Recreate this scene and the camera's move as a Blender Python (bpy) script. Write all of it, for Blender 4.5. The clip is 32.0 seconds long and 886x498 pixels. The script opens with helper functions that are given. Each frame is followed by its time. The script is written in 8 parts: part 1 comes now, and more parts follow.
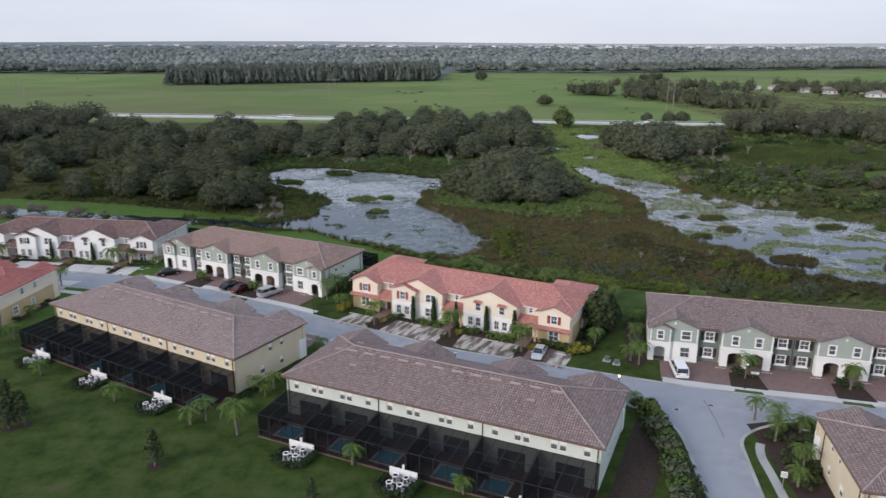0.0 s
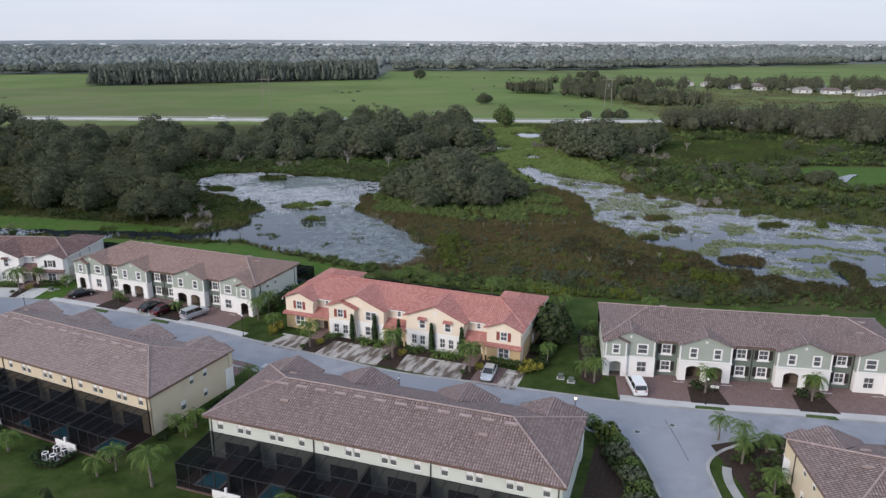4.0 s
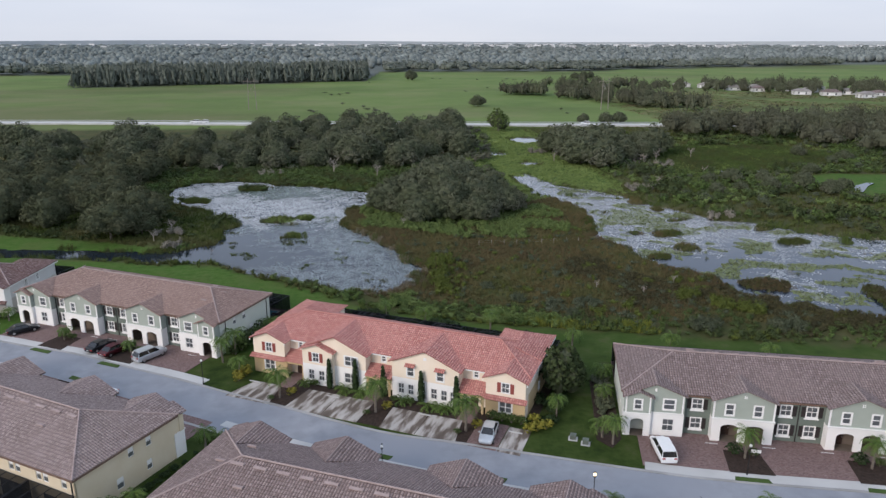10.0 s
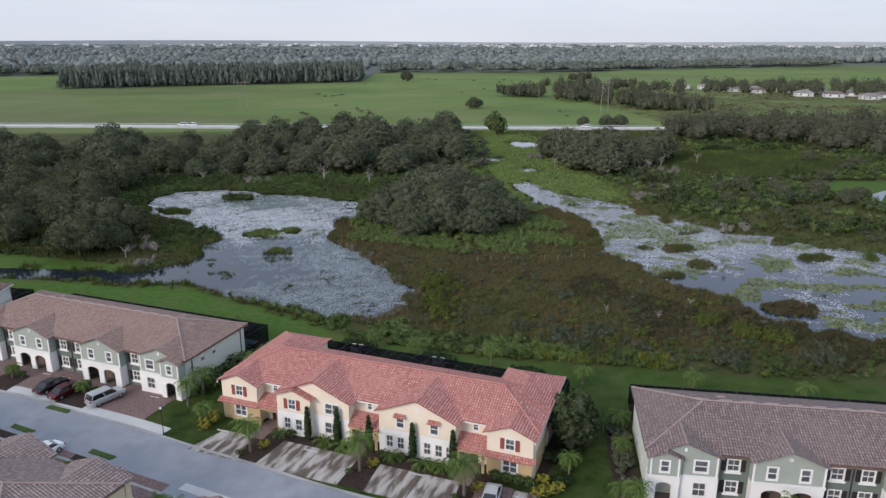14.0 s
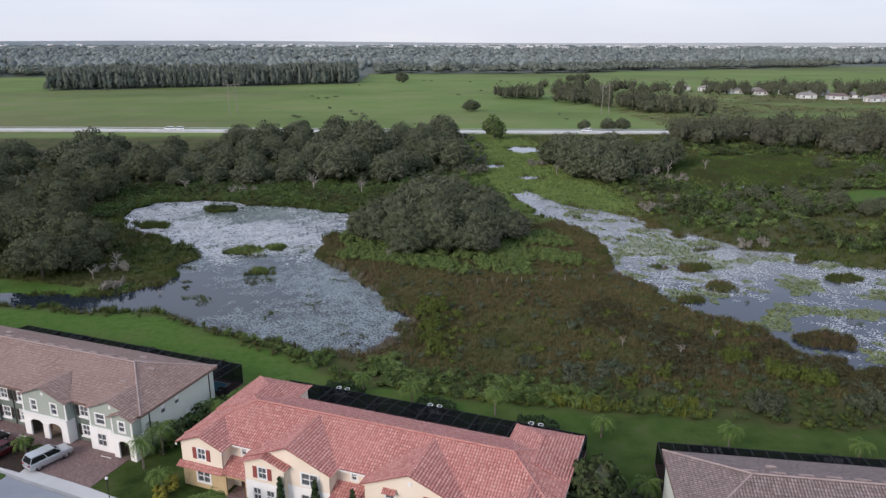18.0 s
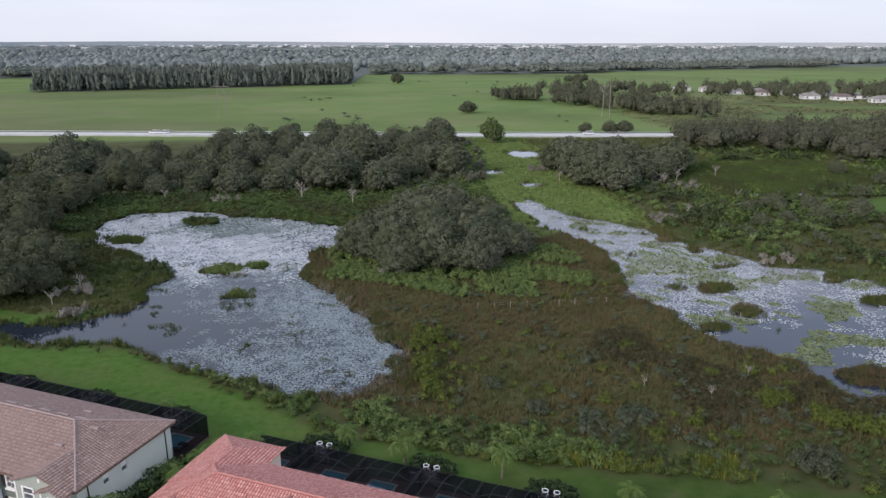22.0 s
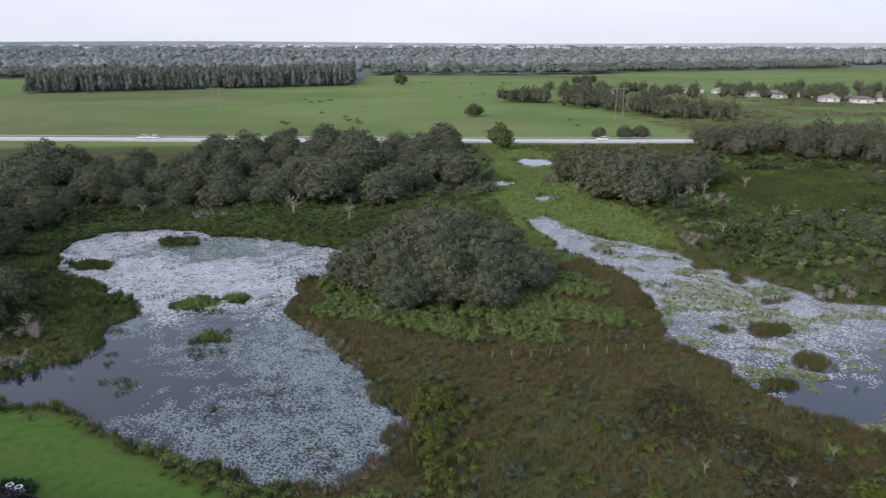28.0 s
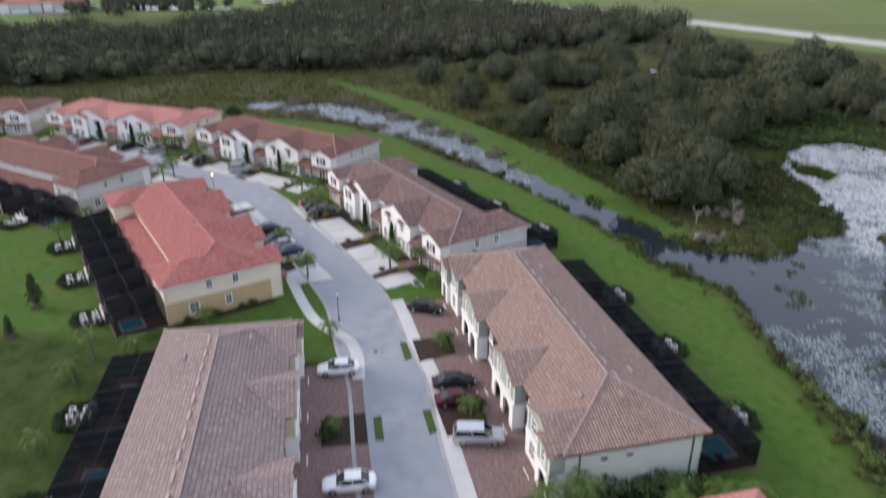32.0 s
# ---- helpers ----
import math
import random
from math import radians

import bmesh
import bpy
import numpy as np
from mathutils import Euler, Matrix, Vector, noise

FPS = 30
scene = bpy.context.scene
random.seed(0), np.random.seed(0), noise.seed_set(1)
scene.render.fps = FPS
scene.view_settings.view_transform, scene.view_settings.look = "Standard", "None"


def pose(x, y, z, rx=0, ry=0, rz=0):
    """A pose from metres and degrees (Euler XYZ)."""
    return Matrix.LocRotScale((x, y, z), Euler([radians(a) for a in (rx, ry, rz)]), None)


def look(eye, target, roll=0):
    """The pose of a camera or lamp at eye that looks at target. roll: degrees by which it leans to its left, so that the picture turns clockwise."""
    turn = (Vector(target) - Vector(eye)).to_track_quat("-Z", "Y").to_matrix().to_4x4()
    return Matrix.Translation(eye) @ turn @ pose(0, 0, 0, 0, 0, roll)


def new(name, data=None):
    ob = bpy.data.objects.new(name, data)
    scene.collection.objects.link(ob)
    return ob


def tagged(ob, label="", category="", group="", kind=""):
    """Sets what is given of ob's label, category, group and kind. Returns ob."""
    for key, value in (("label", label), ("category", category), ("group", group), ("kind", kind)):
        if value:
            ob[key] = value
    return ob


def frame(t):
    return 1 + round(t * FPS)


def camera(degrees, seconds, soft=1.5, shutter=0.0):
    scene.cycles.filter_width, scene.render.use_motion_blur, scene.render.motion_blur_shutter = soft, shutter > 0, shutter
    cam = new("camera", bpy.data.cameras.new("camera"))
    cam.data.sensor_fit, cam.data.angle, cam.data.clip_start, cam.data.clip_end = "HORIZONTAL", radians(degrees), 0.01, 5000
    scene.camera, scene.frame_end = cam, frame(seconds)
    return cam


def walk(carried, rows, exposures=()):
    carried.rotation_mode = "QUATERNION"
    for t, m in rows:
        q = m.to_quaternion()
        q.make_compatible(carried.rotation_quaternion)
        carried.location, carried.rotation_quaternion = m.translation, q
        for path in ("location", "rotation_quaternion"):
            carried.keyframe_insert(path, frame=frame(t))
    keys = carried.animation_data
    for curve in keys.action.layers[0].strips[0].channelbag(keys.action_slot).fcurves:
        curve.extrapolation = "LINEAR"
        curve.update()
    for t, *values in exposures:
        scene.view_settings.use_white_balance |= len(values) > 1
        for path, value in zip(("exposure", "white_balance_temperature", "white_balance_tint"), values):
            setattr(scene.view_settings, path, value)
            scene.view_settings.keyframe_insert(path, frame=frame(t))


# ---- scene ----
# camera and its flight: seconds, eye x, y, z, heading to the left of north, pitch, roll (degrees)
cam = camera(64.4, 32.0, soft=1.4, shutter=0.5)
ROWS = (
    (0, 0.00, -0.00, 46.53, 0.03, -16.57, 0.14),
    (0.5, 0.11, 0.96, 46.51, -2.71, -16.58, 0.16),
    (1, 0.10, 1.98, 46.48, -4.43, -16.62, 0.08),
    (1.5, 0.12, 3.03, 46.42, -4.49, -16.65, 0.10),
    (2, 0.19, 4.10, 46.37, -4.56, -16.66, 0.10),
    (3, 0.36, 6.30, 46.33, -4.66, -16.69, 0.02),
    (3.5, 0.42, 7.42, 46.33, -4.74, -16.70, 0.06),
    (5.5, 0.83, 11.97, 46.37, -4.96, -16.66, 0.02),
    (6, 0.92, 13.13, 46.34, -5.00, -16.65, 0.05),
    (7, 1.21, 15.57, 46.34, -5.07, -16.67, -0.02),
    (8, 1.51, 18.28, 46.36, -5.16, -16.67, -0.01),
    (9, 1.75, 21.27, 46.37, -5.29, -16.66, 0.03),
    (10, 2.05, 24.34, 46.36, -5.43, -16.66, 0.06),
    (11, 2.41, 27.38, 46.43, -5.51, -16.65, 0.11),
    (12, 2.71, 30.54, 46.44, -5.62, -16.66, 0.06),
    (13, 3.05, 33.64, 46.40, -5.70, -16.65, 0.09),
    (14, 3.45, 36.97, 46.45, -5.75, -16.64, 0.12),
    (14.5, 3.66, 38.67, 46.54, -5.79, -16.64, 0.07),
    (16.5, 4.26, 45.42, 46.57, -5.98, -16.61, 0.16),
    (17, 4.39, 47.10, 46.62, -6.00, -16.60, 0.12),
    (18, 4.64, 50.47, 46.66, -6.08, -16.60, 0.15),
    (19, 4.95, 53.86, 46.56, -6.14, -16.59, 0.12),
    (20, 5.30, 57.34, 46.46, -6.25, -16.57, 0.11),
    (21, 5.67, 60.84, 46.36, -6.32, -16.56, 0.08),
    (22, 6.01, 64.50, 46.34, -6.40, -16.57, 0.08),
    (23, 6.43, 67.99, 46.31, -6.46, -16.58, 0.06),
    (24, 6.76, 71.63, 46.36, -6.57, -16.55, 0.07),
    (25, 7.08, 75.23, 46.33, -6.67, -16.56, 0.11),
    (25.5, 7.26, 77.03, 46.36, -6.69, -16.57, 0.04),
    (27.5, 7.85, 83.92, 46.15, -6.89, -16.58, 0.09),
    (28, 7.63, 85.20, 46.23, -6.10, -16.56, 0.13),
    (28.5, 7.40, 86.17, 46.27, 4.31, -16.52, 0.02),
    (29, 7.25, 86.84, 46.27, 16.22, -16.51, -0.08),
    (29.5, 7.16, 87.35, 46.18, 28.03, -16.50, -0.19),
    (30, 7.13, 87.75, 46.01, 40.01, -16.48, -0.22),
    (30.5, 7.17, 87.98, 45.81, 45.77, -16.44, -0.26),
    (31, 7.26, 88.08, 45.61, 50.27, -16.37, -0.30),
    (31.5, 7.39, 88.07, 45.36, 50.73, -16.80, -0.28),
    (32, 7.54, 88.00, 45.06, 50.80, -24.12, -0.21),
)
PATH = []
for t, ex, ey, ez, head, tilt, lean in ROWS:
    a, p = radians(head), radians(tilt)
    eye = Vector((ex, ey, ez))
    ahead = Vector((-math.sin(a) * math.cos(p), math.cos(a) * math.cos(p), math.sin(p)))
    PATH.append((t, look(eye, eye + ahead, lean)))
walk(cam, PATH, [(0.0, 0.17, 6310, 14), (13.0, 0.14, 6320, 14), (18.0, 0.24, 6400, 16), (22.0, 0.31, 6380, 17), (29.0, 0.33, 6380, 17), (30.3, 0.29, 6440, 16.5), (31.0, 0.26, 6480, 17.5), (32.0, 0.50, 6560, 18)])

# ---- light: a bright overcast evening sky and a weak, wide sun ----
world = bpy.data.worlds.new("overcast_sky")
scene.world = world
world.use_nodes = True
nt = world.node_tree
nt.nodes.clear()
sky = nt.nodes.new("ShaderNodeTexSky")
sky.sky_type = "NISHITA"
sky.sun_disc = False
sky.sun_elevation = radians(24)
sky.sun_rotation = radians(234)
sky.air_density, sky.dust_density, sky.ozone_density = 1.0, 4.0, 1.0
cloud = nt.nodes.new("ShaderNodeTexNoise")
cloud.inputs["Scale"].default_value = 1.6
cloud.inputs["Detail"].default_value = 5.0
coord = nt.nodes.new("ShaderNodeTexCoord")
stretch = nt.nodes.new("ShaderNodeMapping")
stretch.inputs["Scale"].default_value = (1.0, 1.0, 5.0)
nt.links.new(coord.outputs["Generated"], stretch.inputs["Vector"])
nt.links.new(stretch.outputs["Vector"], cloud.inputs["Vector"])
ramp = nt.nodes.new("ShaderNodeValToRGB")
ramp.color_ramp.elements[0].position, ramp.color_ramp.elements[0].color = 0.30, (0.695, 0.785, 0.90, 1)
ramp.color_ramp.elements[1].position, ramp.color_ramp.elements[1].color = 0.72, (0.88, 0.942, 1.01, 1)
nt.links.new(cloud.outputs["Fac"], ramp.inputs["Fac"])
gain = nt.nodes.new("ShaderNodeVectorMath")
gain.operation = "SCALE"
gain.inputs["Scale"].default_value = 9.2
height = nt.nodes.new("ShaderNodeSeparateXYZ")
nt.links.new(coord.outputs["Generated"], height.inputs["Vector"])
climb = nt.nodes.new("ShaderNodeMapRange")
climb.inputs["From Min"].default_value, climb.inputs["From Max"].default_value = 0.0, 0.16
nt.links.new(height.outputs["Z"], climb.inputs["Value"])
hue = nt.nodes.new("ShaderNodeMix")
hue.data_type = "RGBA"
hue.inputs["A"].default_value = (1.04, 1.0, 0.96, 1)
hue.inputs["B"].default_value = (0.935, 0.99, 1.07, 1)
nt.links.new(climb.outputs["Result"], hue.inputs["Factor"])
tinted = nt.nodes.new("ShaderNodeVectorMath")
tinted.operation = "MULTIPLY"
nt.links.new(ramp.outputs["Color"], tinted.inputs[0])
nt.links.new(hue.outputs["Result"], tinted.inputs[1])
nt.links.new(tinted.outputs["Vector"], gain.inputs[0])
mix = nt.nodes.new("ShaderNodeMix")
mix.data_type = "RGBA"
mix.inputs["Factor"].default_value = 0.86
nt.links.new(sky.outputs["Color"], mix.inputs["A"])
nt.links.new(gain.outputs["Vector"], mix.inputs["B"])
back = nt.nodes.new("ShaderNodeBackground")
back.inputs["Strength"].default_value = 0.10
out = nt.nodes.new("ShaderNodeOutputWorld")
nt.links.new(mix.outputs["Result"], back.inputs["Color"])
nt.links.new(back.outputs["Background"], out.inputs["Surface"])

sun = new("sun", bpy.data.lights.new("sun", "SUN"))
sun.data.energy = 1.9
sun.data.angle = radians(24)
sun.data.color = (1.0, 0.89, 0.77)
sun.matrix_world = look((0, 0, 100), (74, 54, 55))

# ---- materials ----
def material(name, colors, scale=1.0, rough=0.8, bump=0.0, bump_scale=None, metal=0.0, spec=0.3, island=0.0, detail=6.0,
             second=None, second_scale=0.1, coords="Object", object_random=0.0, stretch=None):
    """A surface of two or more colours mixed by noise at a real-world size, with fine relief and a second, larger variation."""
    m = bpy.data.materials.new(name)
    m.use_nodes = True
    n, l = m.node_tree.nodes, m.node_tree.links
    b = n["Principled BSDF"]
    b.inputs["Roughness"].default_value = rough
    b.inputs["Metallic"].default_value = metal
    b.inputs["Specular IOR Level"].default_value = spec
    tc = n.new("ShaderNodeTexCoord")
    no = n.new("ShaderNodeTexNoise")
    no.inputs["Scale"].default_value = scale
    no.inputs["Detail"].default_value = detail
    if stretch:
        mp = n.new("ShaderNodeMapping")
        mp.inputs["Scale"].default_value = stretch
        mp.inputs["Rotation"].default_value = (0, 0, 0.35)
        l.new(tc.outputs[coords], mp.inputs["Vector"])
        l.new(mp.outputs["Vector"], no.inputs["Vector"])
    else:
        l.new(tc.outputs[coords], no.inputs["Vector"])
    r = n.new("ShaderNodeValToRGB")
    els = r.color_ramp.elements
    while len(els) < len(colors):
        els.new(0.5)
    for k, c in enumerate(colors):
        els[k].position = 0.3 + 0.4 * k / max(1, len(colors) - 1)
        els[k].color = (*c, 1)
    l.new(no.outputs["Fac"], r.inputs["Fac"])
    col = r.outputs["Color"]
    if second:
        n2 = n.new("ShaderNodeTexNoise")
        n2.inputs["Scale"].default_value = second_scale
        n2.inputs["Detail"].default_value = 3.0
        l.new(tc.outputs[coords], n2.inputs["Vector"])
        mr = n.new("ShaderNodeMapRange")
        mr.inputs["From Min"].default_value, mr.inputs["From Max"].default_value = 0.42, 0.62
        l.new(n2.outputs["Fac"], mr.inputs["Value"])
        mx = n.new("ShaderNodeMix")
        mx.data_type = "RGBA"
        mx.inputs["B"].default_value = (*second, 1)
        l.new(mr.outputs["Result"], mx.inputs["Factor"])
        l.new(col, mx.inputs["A"])
        col = mx.outputs["Result"]
    vary = None
    if island:
        vary = (n.new("ShaderNodeNewGeometry").outputs["Random Per Island"], island)
    elif object_random:
        vary = (n.new("ShaderNodeObjectInfo").outputs["Random"], object_random)
    if vary:
        mr = n.new("ShaderNodeMapRange")
        mr.inputs["To Min"].default_value, mr.inputs["To Max"].default_value = 1 - vary[1], 1 + vary[1]
        l.new(vary[0], mr.inputs["Value"])
        hs = n.new("ShaderNodeHueSaturation")
        l.new(mr.outputs["Result"], hs.inputs["Value"])
        l.new(col, hs.inputs["Color"])
        col = hs.outputs["Color"]
    l.new(col, b.inputs["Base Color"])
    if bump:
        n3 = n.new("ShaderNodeTexNoise")
        n3.inputs["Scale"].default_value = bump_scale or scale * 6
        n3.inputs["Detail"].default_value = 4.0
        l.new(tc.outputs[coords], n3.inputs["Vector"])
        bp = n.new("ShaderNodeBump")
        bp.inputs["Strength"].default_value = bump
        bp.inputs["Distance"].default_value = 0.05
        l.new(n3.outputs["Fac"], bp.inputs["Height"])
        l.new(bp.outputs["Normal"], b.inputs["Normal"])
    return m


def brick_material(name, c1, c2, mortar, w, h, rough=0.85, bump=0.6, offset=0.5, wave=0.0, joint=0.02, stain=None, stain_scale=0.25, bias=0.0, fleck=0.0):
    """Tiles or pavers laid in courses of width w and height h metres over the face's own plane (UV in metres)."""
    m = bpy.data.materials.new(name)
    m.use_nodes = True
    n, l = m.node_tree.nodes, m.node_tree.links
    b = n["Principled BSDF"]
    b.inputs["Roughness"].default_value = rough
    b.inputs["Specular IOR Level"].default_value = 0.25
    tc = n.new("ShaderNodeTexCoord")
    br = n.new("ShaderNodeTexBrick")
    br.offset = offset
    br.inputs["Scale"].default_value = 1.0
    br.inputs["Brick Width"].default_value = w
    br.inputs["Row Height"].default_value = h
    br.inputs["Mortar Size"].default_value = joint
    br.inputs["Mortar Smooth"].default_value = 0.3
    br.inputs["Bias"].default_value = bias
    br.inputs["Color1"].default_value = (*c1, 1)
    br.inputs["Color2"].default_value = (*c2, 1)
    br.inputs["Mortar"].default_value = (*mortar, 1)
    l.new(tc.outputs["UV"], br.inputs["Vector"])
    col = br.outputs["Color"]
    no = n.new("ShaderNodeTexNoise")
    no.inputs["Scale"].default_value = stain_scale
    no.inputs["Detail"].default_value = 5.0
    l.new(tc.outputs["Object"], no.inputs["Vector"])
    mr = n.new("ShaderNodeMapRange")
    mr.inputs["From Min"].default_value, mr.inputs["From Max"].default_value = 0.35, 0.75
    mr.inputs["To Min"].default_value, mr.inputs["To Max"].default_value = 0.0, 0.6
    l.new(no.outputs["Fac"], mr.inputs["Value"])
    mx = n.new("ShaderNodeMix")
    mx.data_type = "RGBA"
    mx.inputs["B"].default_value = (*(stain or mortar), 1)
    l.new(mr.outputs["Result"], mx.inputs["Factor"])
    l.new(col, mx.inputs["A"])
    col = mx.outputs["Result"]
    if fleck:
        fine = n.new("ShaderNodeTexNoise")
        fine.inputs["Scale"].default_value = 4.5
        fine.inputs["Detail"].default_value = 4.0
        l.new(tc.outputs["Object"], fine.inputs["Vector"])
        fr = n.new("ShaderNodeMapRange")
        fr.inputs["From Min"].default_value, fr.inputs["From Max"].default_value = 0.35, 0.65
        fr.inputs["To Min"].default_value, fr.inputs["To Max"].default_value = 1 - fleck, 1 + fleck
        l.new(fine.outputs["Fac"], fr.inputs["Value"])
        hs = n.new("ShaderNodeHueSaturation")
        l.new(fr.outputs["Result"], hs.inputs["Value"])
        l.new(col, hs.inputs["Color"])
        col = hs.outputs["Color"]
    l.new(col, b.inputs["Base Color"])
    bp = n.new("ShaderNodeBump")
    bp.inputs["Strength"].default_value = bump
    bp.inputs["Distance"].default_value = 0.09
    height = br.outputs["Fac"]
    inv = n.new("ShaderNodeMath")
    inv.operation = "SUBTRACT"
    inv.inputs[0].default_value = 1.0
    l.new(height, inv.inputs[1])
    height = inv.outputs["Value"]
    if wave:
        sx = n.new("ShaderNodeSeparateXYZ")
        l.new(tc.outputs["UV"], sx.inputs["Vector"])
        saw = n.new("ShaderNodeMath")
        saw.operation = "PINGPONG"
        saw.inputs[1].default_value = wave / 2
        l.new(sx.outputs["X"], saw.inputs[0])
        ad = n.new("ShaderNodeMath")
        ad.operation = "MULTIPLY_ADD"
        ad.inputs[1].default_value = 2.0 / wave
        l.new(saw.outputs["Value"], ad.inputs[0])
        l.new(height, ad.inputs[2])
        height = ad.outputs["Value"]
    l.new(height, bp.inputs["Height"])
    l.new(bp.outputs["Normal"], b.inputs["Normal"])
    return m


ROOF_BROWN = brick_material("brown_barrel_tile", (0.211, 0.156, 0.147), (0.343, 0.270, 0.257), (0.127, 0.092, 0.087), 0.30, 0.40, wave=0.30, offset=0.0, joint=0.04, bump=1.0, stain=(0.256, 0.196, 0.187), fleck=0.18)
ROOF_TAN = brick_material("tan_brown_barrel_tile", (0.263, 0.200, 0.187), (0.404, 0.325, 0.310), (0.160, 0.118, 0.111), 0.30, 0.40, wave=0.30, offset=0.0, joint=0.04, bump=1.0, stain=(0.315, 0.246, 0.233), fleck=0.16)
ROOF_DARK = brick_material("mottled_brown_tile", (0.16, 0.09, 0.081), (0.32, 0.22, 0.202), (0.11, 0.062, 0.056), 0.30, 0.40, wave=0.30, offset=0.0, joint=0.03, bump=1.0, stain=(0.205, 0.13, 0.12), fleck=0.16)
ROOF_RUST = brick_material("rust_brown_tile", (0.18, 0.082, 0.068), (0.3, 0.16, 0.136), (0.12, 0.055, 0.046), 0.30, 0.40, wave=0.30, offset=0.0, joint=0.03, bump=1.0, stain=(0.215, 0.108, 0.092), fleck=0.16)
ROOF_RED = brick_material("red_barrel_tile", (0.49, 0.192, 0.166), (0.69, 0.370, 0.320), (0.31, 0.112, 0.096), 0.30, 0.40, wave=0.30, offset=0.0, joint=0.04, bump=1.0, stain=(0.55, 0.250, 0.214), fleck=0.16)
ROOF_CRIMSON = brick_material("crimson_barrel_tile", (0.385, 0.118, 0.104), (0.52, 0.225, 0.196), (0.25, 0.075, 0.066), 0.30, 0.40, wave=0.30, offset=0.0, joint=0.04, bump=1.0, stain=(0.42, 0.155, 0.136), fleck=0.16)
ROOF_CLAY = brick_material("warm_clay_barrel_tile", (0.288, 0.190, 0.161), (0.432, 0.312, 0.271), (0.173, 0.112, 0.095), 0.30, 0.40, wave=0.30, offset=0.0, joint=0.04, bump=1.0, stain=(0.338, 0.236, 0.204), fleck=0.16)
RIDGE_BROWN = material("brown_ridge_tile", [(0.291, 0.225, 0.213), (0.367, 0.295, 0.283)], 1.5, bump=0.4)
RIDGE_RED = material("red_ridge_tile", [(0.42, 0.17, 0.145), (0.50, 0.25, 0.215)], 1.5, bump=0.4)
STUCCO_SAGE = material("sage_grey_stucco", [(0.315, 0.355, 0.315), (0.355, 0.395, 0.35)], 0.6, rough=0.9, bump=0.3, bump_scale=30)
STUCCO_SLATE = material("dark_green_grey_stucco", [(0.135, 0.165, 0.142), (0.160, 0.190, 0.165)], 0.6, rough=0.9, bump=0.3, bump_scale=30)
STUCCO_WHITE = material("white_stucco", [(0.79, 0.785, 0.77), (0.85, 0.845, 0.83)], 0.5, rough=0.9, bump=0.3, bump_scale=30)
STUCCO_CREAM = material("cream_stucco", [(0.62, 0.53, 0.38), (0.66, 0.58, 0.44)], 0.5, rough=0.9, bump=0.3, bump_scale=30)
STUCCO_PEACH = material("pale_peach_stucco", [(0.76, 0.66, 0.53), (0.80, 0.71, 0.59)], 0.5, rough=0.9, bump=0.3, bump_scale=30)
STUCCO_TAN = material("tan_stucco", [(0.50, 0.37, 0.20), (0.55, 0.42, 0.25)], 0.5, rough=0.9, bump=0.3, bump_scale=30)
STUCCO_MINT = material("pale_mint_stucco", [(0.58, 0.62, 0.56), (0.63, 0.66, 0.60)], 0.5, rough=0.9, bump=0.3, bump_scale=30)
STUCCO_TAUPE = material("taupe_stucco", [(0.46, 0.42, 0.39), (0.51, 0.47, 0.44)], 0.5, rough=0.9, bump=0.3, bump_scale=30)
STUCCO_GREY = material("pale_grey_stucco", [(0.58, 0.57, 0.57), (0.63, 0.62, 0.62)], 0.5, rough=0.9, bump=0.3, bump_scale=30)
TRIM_WHITE = material("white_painted_trim", [(0.76, 0.76, 0.75), (0.80, 0.80, 0.79)], 3.0, rough=0.6)
FASCIA_BROWN = material("brown_fascia", [(0.16, 0.10, 0.08), (0.20, 0.13, 0.10)], 2.0, rough=0.6)
GUTTER_DARK = material("dark_bronze_downspout", [(0.03, 0.028, 0.026), (0.045, 0.04, 0.038)], 2.0, rough=0.5)
SHUTTER_DARK = material("near_black_shutter", [(0.022, 0.018, 0.018), (0.035, 0.028, 0.027)], 8.0, rough=0.6)
SHUTTER_RED = material("brick_red_shutter", [(0.22, 0.050, 0.042), (0.27, 0.070, 0.055)], 8.0, rough=0.6)
DOOR_DARK = material("dark_painted_door", [(0.05, 0.03, 0.025), (0.07, 0.045, 0.035)], 4.0, rough=0.45)
PANE = material("window_glass", [(0.055, 0.062, 0.07), (0.15, 0.16, 0.17)], 0.7, rough=0.06, spec=0.5)
# Dark plaster: the shade inside the porch arches is put into its colour.
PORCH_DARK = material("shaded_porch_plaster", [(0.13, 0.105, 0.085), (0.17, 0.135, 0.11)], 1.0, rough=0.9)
CAGE_BAR = material("black_aluminium_bar", [(0.022, 0.023, 0.026), (0.034, 0.035, 0.039)], 5.0, rough=0.7, spec=0.15)
ASPHALT = material("worn_grey_asphalt", [(0.226, 0.240, 0.270), (0.298, 0.315, 0.350)], 0.5, rough=0.9, bump=0.25, bump_scale=25, second=(0.264, 0.280, 0.316), second_scale=0.08, detail=9.0)
CONCRETE = material("pale_concrete", [(0.47, 0.47, 0.465), (0.55, 0.55, 0.545)], 0.4, rough=0.9, bump=0.2, bump_scale=12, second=(0.44, 0.44, 0.435), second_scale=0.2)
KERB = material("weathered_kerb_concrete", [(0.33, 0.33, 0.33), (0.40, 0.40, 0.395)], 0.6, rough=0.9, bump=0.2, bump_scale=12, second=(0.28, 0.28, 0.275), second_scale=0.3)
